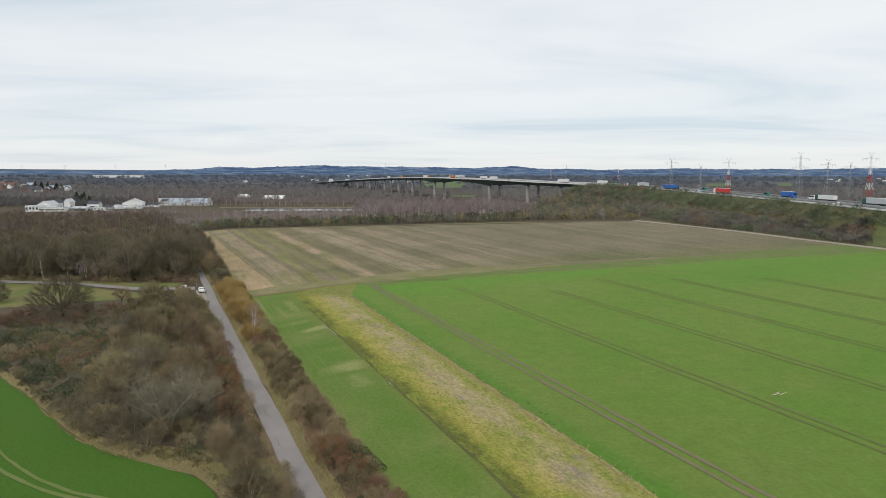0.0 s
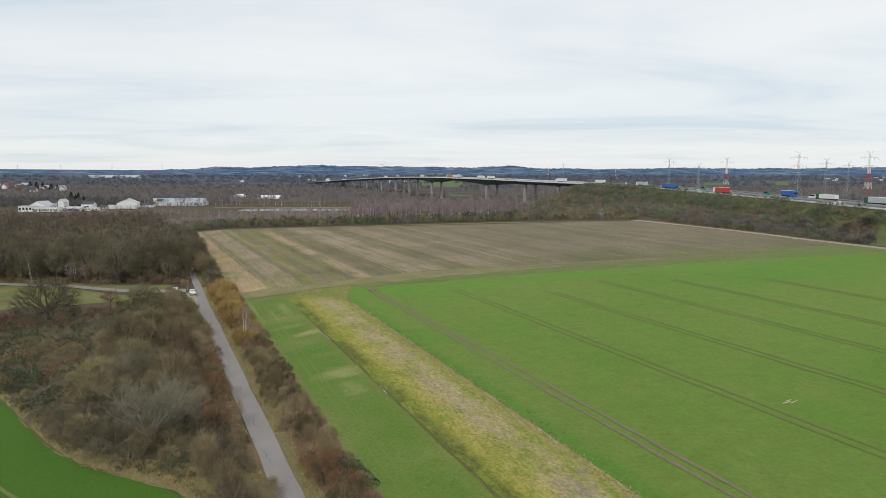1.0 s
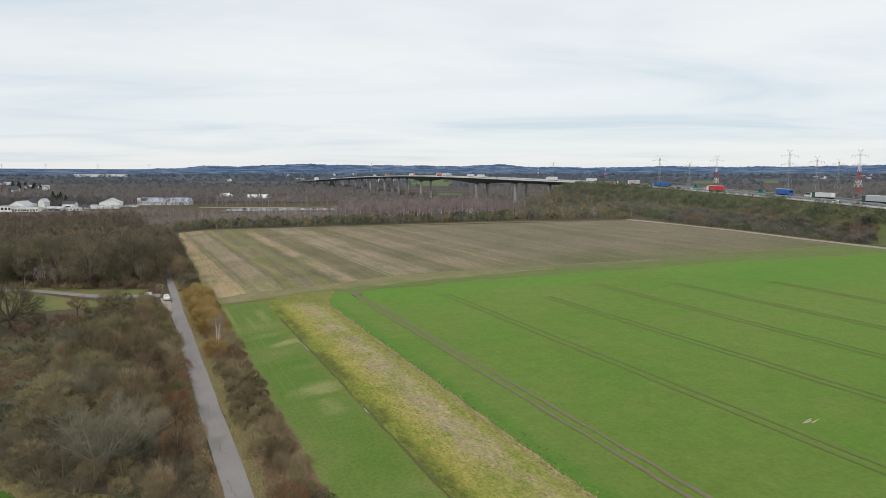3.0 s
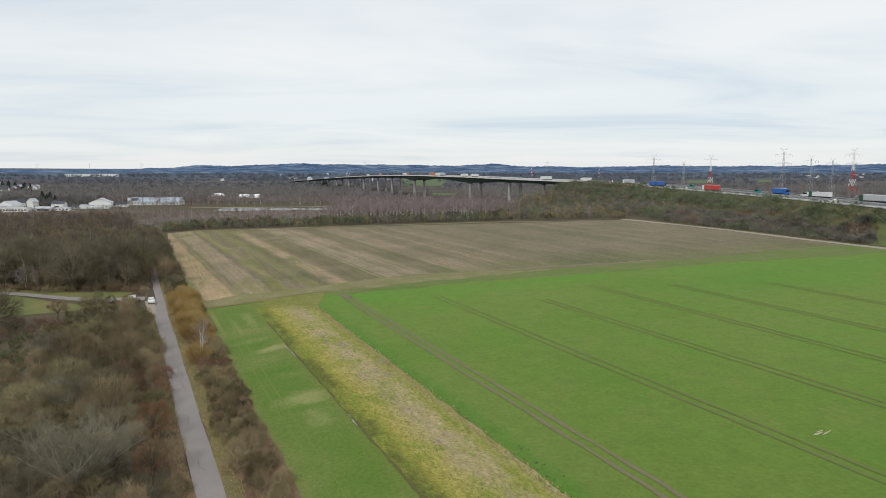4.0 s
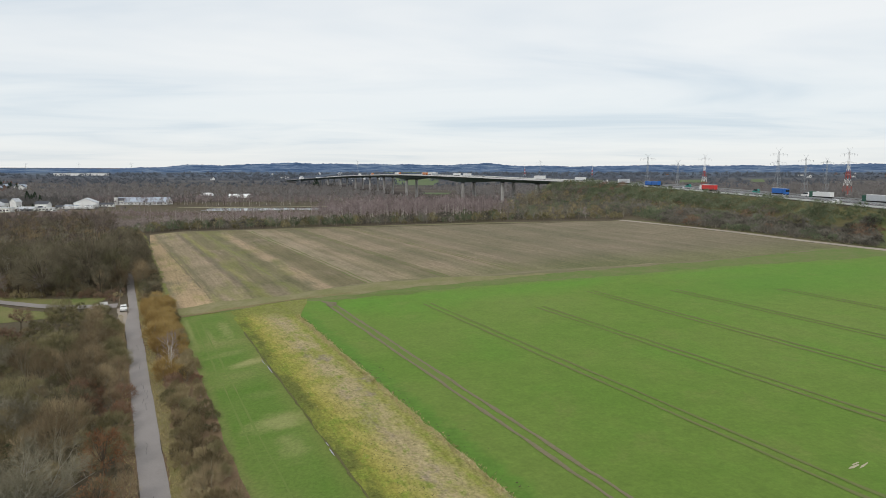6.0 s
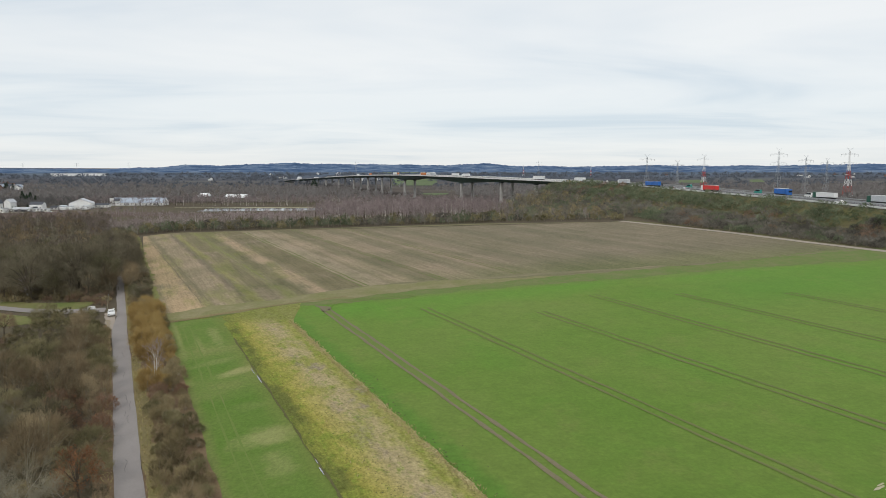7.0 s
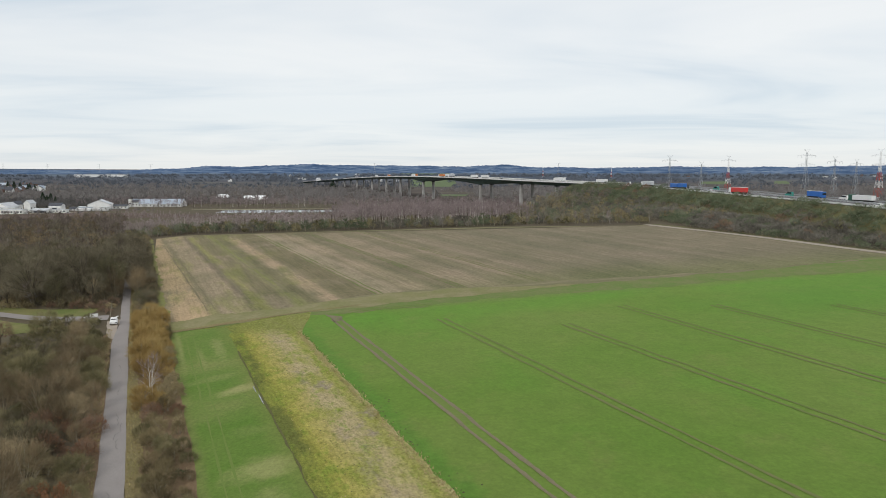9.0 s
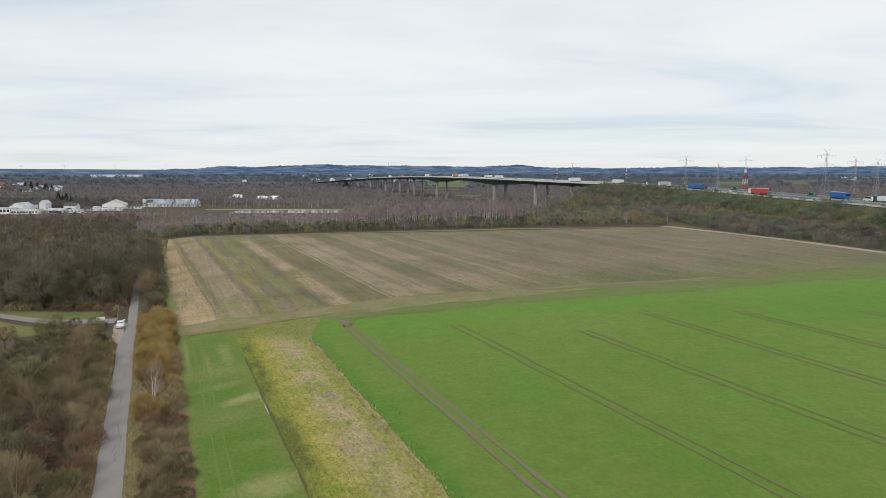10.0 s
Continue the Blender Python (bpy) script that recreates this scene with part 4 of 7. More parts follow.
for l, r in [(((-112, 2250), (34, 2250)), ((-84, 1660), (22, 1660))), (((-10, 1210), (40, 1210)), ((-8, 1140), (32, 1140))),
                            (((731, 2020), (804, 2020)), ((648, 1790), (712, 1790))), (((940, 2010), (982, 2010)), ((834, 1790), (872, 1790))),
                            (((-230, 3500), (20, 3500)), ((-190, 3200), (5, 3200))), (((300, 1900), (420, 1900)), ((290, 1800), (400, 1790)))]:
    drape("far_pasture", l, r, M["far_green"], 0.8, step=12, wobble=14.0, label="distant green pasture among bare woods", category="pasture")


# wheel tracks in the crop: pairs of bare soil lines, 24 m apart
def wheel_tracks(v0, v1, u0, u1, mat, half):
    us = np.linspace(u0, u1, 40)
    vs = v0 + (v1 - v0) * (us - u0) / (u1 - u0)
    for side in (-0.95, 0.95):
        c = [uv_xy(u, v + side) for u, v in zip(us, vs)]
        l = [(x - NX * half, y - NY * half) for x, y in c]
        r = [(x + NX * half, y + NY * half) for x, y in c]
        drape("wheel_track", l, r, mat, 0.15, step=0.8, across=2, wobble=0.10, label="bare soil tractor wheel track through the crop", category="wheel track")


for v0, v1, u0, u1 in ((63.3, 62.9, -110, 199), (90.7, 84.6, -110, 186), (114.6, 106.5, -110, 167), (133.2, 128.0, -110, 175), (152.9, 147.0, -110, 164), (176.9, 170, -110, 150)):
    wheel_tracks(v0, v1, u0, u1, M["wheel_track"] if v0 < 70 else M["faint_track"], 0.32 if v0 < 70 else 0.27)
drape("trodden_crop", lane_line(62.3, 128, 200), lane_line(63.9, 128, 200), M["faint_turn"], 0.13, step=0.8, across=3, wobble=0.3, label="thin trodden crop between the wheel tracks", category="wheel track")
# tractor lines in the stubble, which lies a little askew
for vp, half, mat in ((36.9, 0.95, "stubble_line"), (58.7, 0.95, "headland"), (47.6, 0.0, "wheel_track"), (81.0, 0.9, "faint_track"), (104.5, 0.9, "faint_track"), (128, 0.9, "faint_track")):
    for side in ((-half, half) if half else (0.0,)):
        us = np.linspace(228 if vp < 70 else 226 - (vp - 70) * 0.45, 395 - max(0, vp - 90) * 0.3, 30)
        c = [uv_xy(u, vp - 0.034 * (u - 240) + side) for u in us]
        drape("stubble_track", [(x - NX * 0.2, y - NY * 0.2) for x, y in c], [(x + NX * 0.2, y + NY * 0.2) for x, y in c], M[mat], 0.11, step=1.6, across=2, wobble=0.14,
              label="tractor line through the stubble", category="wheel track")
# headland turn: a pair running from the first track along the field end
tu = [(62.9, 198), (65.0, 203.5), (69, 206), (78, 205), (88, 202.2)]
for side in (0.0, 1.9):
    c = [uv_xy(u - side, v + side * 0.3) for v, u in tu]
    drape("wheel_track", [(x, y + 0.28) for x, y in c], [(x, y - 0.28) for x, y in c], M["faint_turn"], 0.155, step=2, across=2, wobble=0.12,
          label="bare soil tractor wheel track through the crop", category="wheel track")
drape("muddy_turn", lane_line(62.0, 196, 205), lane_line(64.2, 197, 201), M["wheel_track"], 0.15, step=1, wobble=0.4, label="churned bare soil where tractors turn", category="bare soil")
for a, b, w in (((51.0, 107.5), (52.9, 108.5), 0.22), ((52.3, 107.5), (54.2, 108.9), 0.15), ((52.0, 108.4), (53.2, 109.1), 0.14)):
    us = [0.0, 0.2, 0.45, 0.7, 0.88, 1.0]
    ws = [0.1, 0.7, 1.0, 0.8, 0.9, 0.1]
    drape("sandy_patch", [(a[0] + (b[0] - a[0]) * q, a[1] + (b[1] - a[1]) * q + w * k) for q, k in zip(us, ws)], [(a[0] + (b[0] - a[0]) * q, a[1] + (b[1] - a[1]) * q - w * k) for q, k in zip(us, ws)],
          M["bare"], 0.15, step=0.2, across=3, wobble=0.05, label="small pale sandy patch in the crop", category="bare soil")
for c in ([(-88, 116), (-75, 103), (-65, 94), (-57, 87.5), (-49, 83), (-40, 80), (-30, 72)], [(-86, 110), (-73, 98), (-62, 89), (-55, 84.6), (-47, 81), (-39, 77), (-30, 68)]):
    drape("wheel_track", [(x, y + 0.35) for x, y in c], [(x, y - 0.35) for x, y in c], M["headland_green"], 0.15, step=2, across=2, wobble=0.12,
          label="faint pale tractor wheel track in the lush crop", category="wheel track")
for v in (29.3, 30.9):
    drape("wheel_track", lane_line(v - 0.13, 60, 203), lane_line(v + 0.13, 60, 203), M["faint_turn"], 0.125, step=1.5, across=2, wobble=0.09, label="faint worn wheel line in the mown grass", category="wheel track")
# puddles in the ditch line
for u0, u1, w in ((-110, 113, 0.42), (113, 184, 0.26)):
    drape("ditch_line", lane_line(38.2, u0, u1), lane_line(38.2 + w, u0, u1), M["mud"], 0.165, step=0.7, across=2, wobble=0.12, label="dark muddy ditch line", category="ditch")
for u0, u1, v, w in ((150.5, 155.6, 38.0, 0.10), (156.4, 160.2, 37.8, 0.08), (111.4, 114.0, 38.15, 0.10), (114.8, 116.4, 38.3, 0.06)):
    us = np.linspace(u0, u1, 9)
    ws = w * np.array([0.12, 0.55, 0.8, 0.6, 0.95, 1.0, 0.7, 0.75, 0.15])
    drape("puddle", [uv_xy(u, v - q) for u, q in zip(us, ws)], [uv_xy(u, v + q * 0.9) for u, q in zip(us, ws)], M["puddle"], 0.185, step=0.4, across=3, label="narrow puddle in the ditch", category="puddle")

# lane cracks: dark filled seams
rs = np.random.RandomState(7)
cracks = []
for u0, v0, n in ((150, 16.2, 12), (156, 16.6, 9), (146, 16.9, 7), (128, 16.0, 8), (110, 16.7, 6), (171, 16.3, 7), (97, 16.2, 9), (186, 16.5, 6)):
    u, v = u0, v0
    pts = [(u, v)]
    for _ in range(n):
        u += rs.uniform(0.3, 0.9)
        v = min(lane_v(u) + 1.5, max(lane_v(u) - 1.5, v + rs.normal(0, 0.13)))
        pts.append((u, v))
    cracks.append(pts)
for pts in cracks:
    c = [uv_xy(u, v) for u, v in pts]
    drape("crack", [(x - NX * 0.028, y - NY * 0.028) for x, y in c], [(x + NX * 0.028, y + NY * 0.028) for x, y in c], M["crack"], 0.185, step=0.5, across=2,
          label="dark filled crack in the lane", category="crack")

# ---- distant hills ----
RIDGE = [(-40, 0), (-24, 0.5), (-21, 3), (-19, 8), (-16.5, 5.5), (-14, 9), (-10, 10.5), (-6, 8), (-2, 7), (2, 7), (5, 9), (7, 6), (12, 4), (18, 6), (26, 5), (33, 7), (40, 6), (60, 5), (75, 3)]


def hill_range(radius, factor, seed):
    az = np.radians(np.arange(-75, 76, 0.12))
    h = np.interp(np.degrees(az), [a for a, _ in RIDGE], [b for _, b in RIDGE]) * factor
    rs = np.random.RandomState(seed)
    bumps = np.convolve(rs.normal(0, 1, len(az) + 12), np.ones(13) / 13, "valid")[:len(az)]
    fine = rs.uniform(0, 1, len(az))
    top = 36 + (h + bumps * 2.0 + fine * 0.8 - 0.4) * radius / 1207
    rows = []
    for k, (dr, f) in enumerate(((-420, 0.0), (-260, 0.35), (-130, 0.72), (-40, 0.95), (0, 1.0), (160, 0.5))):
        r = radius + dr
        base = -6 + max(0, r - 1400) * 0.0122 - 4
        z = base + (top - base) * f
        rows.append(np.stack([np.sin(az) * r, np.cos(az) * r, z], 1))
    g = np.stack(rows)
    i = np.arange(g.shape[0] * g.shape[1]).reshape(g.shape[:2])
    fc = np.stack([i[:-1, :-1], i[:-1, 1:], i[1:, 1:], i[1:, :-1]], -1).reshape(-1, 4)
    return tagged(obj("distant_hills", g.reshape(-1, 3), fc, M["hills"]), "wooded hills on the horizon, coloured blue-grey with haze", "hills", kind="structure")


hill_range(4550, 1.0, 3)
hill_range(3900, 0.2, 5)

# ---- motorway and bridge ----


def ribbon(name, o0, o1, y0, y1, dz, material, label, category, step=6.0, thick=0.0, kind="structure", parent=None):
    ys = np.arange(y0, y1 + step * 0.5, step)
    v, fc = [], []
    for y in ys:
        for o in (o0, o1):
            x, yy, z, _, _ = motorway_at(y, o)
            v.append((x, yy, z + dz))
            if thick:
                v.append((x, yy, z + dz - thick))
    n = len(ys)
    for k in range(n - 1):
        if thick:
            a, b = 4 * k, 4 * k + 4
            fc += [(a, a + 2, b + 2, b), (a + 1, b + 1, b + 3, a + 3), (a, b, b + 1, a + 1), (a + 2, a + 3, b + 3, b + 2)]
        else:
            a, b = 2 * k, 2 * k + 2
            fc.append((a, a + 1, b + 1, b))
    if thick:
        e = 4 * (n - 1)
        fc += [(0, 1, 3, 2), (e, e + 2, e + 3, e + 1)]
    ob = obj(name, v, fc, material, parent)
    return tagged(ob, label, category, kind=kind) if parent is None else ob


ribbon("motorway_road", 0.6, 31.4, 60, 654, 0.05, M["motorway"], "grey asphalt motorway on an embankment", "motorway")
for o in (2.6, 14.2, 17.8, 29.4):
    ribbon("lane_line", o - 0.15, o + 0.15, 60, 652, 0.09, M["white_paint"], "white edge line on the motorway", "road marking")


def guard_rail(o, y0, y1):
    rail = thing("guard_rail" if o > 1 else "safety_barrier", Matrix.Identity(4), "galvanised steel guard rail along the motorway" if o > 1 else "pale concrete safety barrier along the motorway edge", "guard rail" if o > 1 else "barrier", "motorway guard rails")
    if o < 1:
        ribbon("concrete_barrier", o - 0.16, o + 0.16, y0, y1, 0.8, M["pale_concrete"], "", "", thick=0.85, parent=rail)
        return
    ribbon("beam", o - 0.09, o + 0.09, y0, y1, 0.85, M["rail"], "", "", thick=0.42, parent=rail)
    v, fc = beams([((0, 0, -0.1), (0, 0, 0.7), 0.07)])
    post = mesh_of("post_mesh", v, fc, M["galv"])
    for y in np.arange(y0 + 2, y1, 8.0):
        x, yy, z, _, _ = motorway_at(y, o)
        ob = new("post", post)
        ob.parent = rail
        ob.matrix_basis = pose(x, yy, z)


for o in (0.9, 15.2, 16.8, 31.1):
    guard_rail(o, 64, 652)

bridge = thing("motorway_bridge", Matrix.Identity(4), "long curved motorway bridge with green steel girder and concrete piers", "bridge")
# girder: box with haunches, deck slab and parapets
gy_ = np.arange(648, 1880, 6.0)
PIERS = [716, 769, 847, 1032, 1182, 1308, 1440, 1558, 1655, 1750, 1835]


def girder_depth(y):
    d = min(abs(y - p) for p in (847, 1032))
    return 3.6 + 3.2 * math.exp(-(d / 40.0) ** 2)


v, fc = [], []
for y in gy_:
    for o, dz in ((3.6, -0.35), (6.0, -girder_depth(y)), (26.0, -girder_depth(y)), (28.4, -0.35)):
        x, yy, z, _, _ = motorway_at(y, o)
        v.append((x, yy, z + dz))
for k in range(len(gy_) - 1):
    a, b = 4 * k, 4 * k + 4
    for j in range(4):
        fc.append((a + j, b + j, b + (j + 1) % 4, a + (j + 1) % 4))
obj("girder", v, fc, M["girder"], bridge, "dark green steel box girder")
ribbon("deck", 0.0, 32.0, 648, 1880, 0.0, M["pale_concrete"], "", "", thick=0.36, parent=bridge)
ribbon("road_surface", 1.0, 31.0, 648, 1880, 0.06, M["motorway"], "", "", parent=bridge)
for o in (0.3, 31.7):
    ribbon("parapet", o - 0.2, o + 0.2, 648, 1640, 0.95, M["pale_concrete"], "", "", thick=0.95, parent=bridge)
for y in PIERS:
    for o in (8.5, 23.5):
        x, yy, z, dx, dy = motorway_at(y, o)
        base = float(ground_z(x, yy)) - 1.0
        top = z - girder_depth(y) + 0.05
        if top - base < 2:
            continue
        bm = bmesh.new()
        bmesh.ops.create_cone(bm, cap_ends=True, segments=10, radius1=2.1, radius2=1.7, depth=top - base - 1.0, matrix=Matrix.Translation((0, 0, (base + top - 1.0) / 2)))
        p = part("pier", bm, M["concrete"], bridge)
        p.matrix_basis = pose(x, yy, 0, 0, 0, math.degrees(math.atan2(-dx, dy)))
        cap = part("pier_cap", box_bm([(-2.2, 2.2, -1.9, 1.9, top - 1.05, top)], 0.25), M["roof_dark"], p, "dark bearing block")

# ---- trees and shrubs ----


class Plant:
    """Gathers tubes (wood), thin blades (twigs) and small leaves of one plant."""

    def __init__(self, seed):
        self.rs = np.random.RandomState(seed)
        self.wv, self.wf, self.tv, self.tf, self.lv, self.lf = [], [], [], [], [], []

    def tube(self, pts, radii, sides=4):
        k = len(self.wv)
        pts = [np.asarray(p, float) for p in pts]
        for i, (p, r) in enumerate(zip(pts, radii)):
            d = pts[min(i + 1, len(pts) - 1)] - pts[max(i - 1, 0)]
            d = d / (np.linalg.norm(d) + 1e-9)
            a = np.cross(d, (0.31, 0.95, 0.05))
            a /= np.linalg.norm(a) + 1e-9
            b = np.cross(d, a)
            for j in range(sides):
                t = 2 * math.pi * j / sides
                self.wv.append(p + (a * math.cos(t) + b * math.sin(t)) * r)
        for i in range(len(pts) - 1):
            for j in range(sides):
                q = k + i * sides
                self.wf.append((q + j, q + (j + 1) % sides, q + sides + (j + 1) % sides, q + sides + j))

    def blade(self, p, q, w):
        d = q - p
        s = np.cross(d, self.rs.normal(0, 1, 3))
        s = s / (np.linalg.norm(s) + 1e-9) * w * 0.5
        k = len(self.tv)
        self.tv += [p - s, p + s, q]
        self.tf.append((k, k + 1, k + 2))

    def leaf(self, p, size):
        a, b = self.rs.normal(0, 1, 3), self.rs.normal(0, 1, 3)
        a = a / np.linalg.norm(a) * size
        b = np.cross(a, b)
        b = b / (np.linalg.norm(b) + 1e-9) * size * 0.7
        k = len(self.lv)
        self.lv += [p - a, p + b * 0.8, p + a, p - b * 0.8]
        self.lf.append((k, k + 1, k + 2, k + 3))


def unit(v):
    return v / (np.linalg.norm(v) + 1e-9)


def grow(seed, height, stems=1, lean=5, radius=0.2, first=0.3, limbs=9, limb_len=3.0, rise=0.5, branches=4, twigs=4, twig_len=0.9, twig_w=0.04,
         droop=0.0, leaves=0, leaf_size=0.12, sides=5, narrow=0.6, limb_tubes=True, stray=0.6, centre=0.3, bend=0.09, limb_r=0.42):
    P = Plant(seed)
    rs = P.rs
    for s in range(stems):
        az = 2 * math.pi * (s + rs.uniform(0, 0.7)) / stems
        tilt = radians(lean * rs.uniform(0.5, 1.1))
        d = np.array([math.cos(az) * math.sin(tilt), math.sin(az) * math.sin(tilt), math.cos(tilt)])
        length = height * rs.uniform(0.78, 0.97) / max(0.6, math.cos(tilt)) * (0.97 if stems == 1 else 0.86)
        p = np.array([math.cos(az), math.sin(az), 0]) * (0.12 * stems ** 0.5 if stems > 1 else 0)
        p[2] = -0.25
        pts = [p]
        for k in range(5):
            d = unit(d + rs.normal(0, bend, 3) + np.array([0, 0, 0.05]))
            pts.append(pts[-1] + d * length / 5)
        radii = [radius * (1 - 0.17 * k) * (1.25 if k == 0 else 1) for k in range(6)]
        P.tube([pts[0], pts[2], pts[4], pts[5]] if not limb_tubes else pts, [radii[0], radii[2], radii[4], radii[5]] if not limb_tubes else radii, sides)
        for j in range(limbs):
            t = first + (1 - first) * (j + rs.uniform(0, 0.9)) / limbs
            t = min(t, 0.99)
            i = int(t * 5)
            f = t * 5 - i
            o = pts[i] * (1 - f) + pts[i + 1] * f
            a = az * (stems > 1) * 0 + rs.uniform(0, 2 * math.pi)
            el = rise + 0.5 * (t - first) + rs.normal(0, 0.15)
            ld = np.array([math.cos(a) * math.cos(el), math.sin(a) * math.cos(el), math.sin(el)])
            tt0 = (t - first) / (1 - first)
            ll = limb_len * max(0.3, math.sqrt(max(0.0, 1 - ((tt0 - 0.28) / 0.85) ** 2)) - (narrow - 0.5) * tt0) * rs.uniform(0.75, 1.15)
            lp = [o]
            for k in range(3):
                ld = unit(ld + rs.normal(0, 0.07 + bend, 3) + np.array([0, 0, 0.10 - droop * 0.2]))
                lp.append(lp[-1] + ld * ll / 3)
            r = radius * limb_r * (1 - 0.6 * t)
            if limb_tubes:
                P.tube(lp, [r, r * 0.7, r * 0.45, r * 0.2], 3)
            else:
                P.blade(lp[0], lp[2], max(0.05, r * 1.6))
                P.blade(lp[1], lp[3], max(0.04, r * 1.2))
            for b in range(branches):
                bt = 0.25 + 0.75 * (b + rs.uniform(0, 1)) / branches
                i2 = min(2, int(bt * 3))
                bo = lp[i2] + (lp[i2 + 1] - lp[i2]) * min(1.0, bt * 3 - i2)
                bd = unit(ld + rs.normal(0, 0.55, 3) + np.array([0, 0, 0.18 - droop * 0.35]))
                bl = ll * rs.uniform(0.28, 0.5)
                be = bo + bd * bl
                P.blade(bo, be, max(0.05, r * 0.7))
                for w in range(twigs):
                    tt = rs.uniform(0.15, 1.0)
                    to = bo + bd * bl * tt
                    out = unit(to - np.array([0, 0, height * centre]))
                    td = unit(bd * 0.6 + out * 0.7 + rs.normal(0, stray, 3) + np.array([0, 0, 0.15 - droop]))
                    tl = twig_len * rs.uniform(0.6, 1.35)
                    te = to + td * tl
                    P.blade(to, te, twig_w)
                    for c in range(2):
                        co = to + td * tl * rs.uniform(0.2, 0.8)
                        P.blade(co, co + unit(td + rs.normal(0, stray, 3)) * tl * rs.uniform(0.4, 0.75), twig_w * 0.8)
                    if leaves and rs.uniform() < leaves:
                        for c in range(3):
                            P.leaf(to + td * tl * rs.uniform(0.1, 1.0) + rs.normal(0, 0.15, 3), leaf_size * rs.uniform(0.7, 1.3))
    return P


def dome(seed, height, radius, centre=0.3, low=-0.25, lobes=8, stems=6, limb_w=0.07, fans=120, per_fan=14, length=0.7, width=0.05, up=0.25, stray=0.55, leaves=0, leaf_size=0.12, trunk=0.0, tube_limbs=False, deep=0.55):
    """A rounded lumpy crown of fans of fine twigs on limbs from the foot or a trunk."""
    P = Plant(seed)
    rs = P.rs
    zc = height * centre
    ld = rs.normal(0, 1, (lobes, 3))
    ld[:, 2] = np.abs(ld[:, 2]) * 0.8
    ld /= np.linalg.norm(ld, axis=1)[:, None]

    def shell(d):
        near = np.max(d @ ld.T, axis=1)
        k = 0.72 + 0.30 * sstep(0.55, 0.95, near)
        return d * (np.array([radius, radius, height - zc]) * k[:, None])

    def directions(n):
        cz = rs.uniform(low, 1, n)
        a = rs.uniform(0, 2 * math.pi, n)
        r = np.sqrt(1 - cz * cz)
        return np.stack([r * np.cos(a), r * np.sin(a), cz], 1)

    foot = np.array([0, 0, -0.25])
    fork = np.array([rs.normal(0, 0.1), rs.normal(0, 0.1), height * centre * 0.55]) if trunk else foot
    if trunk:
        P.tube([foot, fork * 0.5, fork, np.array([fork[0], fork[1], height * 0.7])], [trunk * 1.3, trunk, trunk * 0.9, trunk * 0.25], 6)
    sd = directions(stems)
    tips = shell(sd) * 0.86 + (0, 0, zc)
    for t in tips:
        start = fork if trunk else foot + rs.normal(0, 0.12, 3) * (1, 1, 0)
        mid = start * 0.45 + t * 0.55 + np.array([0, 0, 0.10 * height]) + rs.normal(0, 0.06 * radius, 3)
        if tube_limbs:
            P.tube([start, mid, t], [limb_w, limb_w * 0.6, limb_w * 0.2], 4)
        else:
            P.tube([start, mid, t], [limb_w, limb_w * 0.6, limb_w * 0.25], 3)
    fd = directions(fans)
    tip = shell(fd)
    base = tip * rs.uniform(deep, 0.88, (fans, 1)) + (0, 0, zc)
    out = tip / np.linalg.norm(tip, axis=1)[:, None]
    # a bough to each third fan
    for i in range(0, fans, 3):
        j = int(np.argmin(np.linalg.norm(tips - base[i], axis=1)))
        P.blade(base[i], (tips[j] * 0.6 + fork * 0.4) if trunk else tips[j] * 0.55, limb_w * 1.1)
    b = np.repeat(base, per_fan, 0) + rs.normal(0, length * 0.28, (fans * per_fan, 3))
    d = np.repeat(out, per_fan, 0) + (0, 0, up) + rs.normal(0, stray, (fans * per_fan, 3))
    d /= np.linalg.norm(d, axis=1)[:, None]
    e = b + d * length * rs.uniform(0.55, 1.4, (fans * per_fan, 1))
    b[:, 2] = np.maximum(b[:, 2], 0.02)
    e[:, 2] = np.maximum(e[:, 2], 0.05)
    sd2 = np.cross(d, rs.normal(0, 1, d.shape))
    sd2 *= width * 0.5 / (np.linalg.norm(sd2, axis=1)[:, None] + 1e-9)
    k = len(P.tv)
    n = len(b)
    P.tv += list(np.stack([b - sd2, b + sd2, e], 1).reshape(-1, 3))
    P.tf += [(k + 3 * i, k + 3 * i + 1, k + 3 * i + 2) for i in range(n)]
    for i in range(int(leaves)):
        j = int(rs.randint(n))
        P.leaf(b[j] + (e[j] - b[j]) * rs.uniform(0.2, 1), leaf_size * rs.uniform(0.7, 1.3))
    return P


def bramble(seed, radius=1.6, height=1.3, n=520, size=0.095):
    P = Plant(seed)
    rs = P.rs
    for k in range(n):
        a, r = rs.uniform(0, 2 * math.pi), radius * math.sqrt(rs.uniform(0, 1))
        z = height * (1 - (r / radius) ** 2) * rs.uniform(0.35, 1.0) * (0.8 + 0.35 * math.sin(a * 3 + seed))
        P.leaf(np.array([r * math.cos(a), r * math.sin(a), z]), size * rs.uniform(0.6, 1.4))
    for k in range(22):
        a = rs.uniform(0, 2 * math.pi)
        o = np.array([math.cos(a), math.sin(a), 0]) * radius * rs.uniform(0, 0.7)
        P.blade(o, o + np.array([rs.normal(0, 0.7), rs.normal(0, 0.7), height * rs.uniform(0.6, 1.2)]), 0.05)
    P.tube([(0, 0, -0.1), (0.05, 0, height * 0.6)], [0.05, 0.02], 3)
    return P


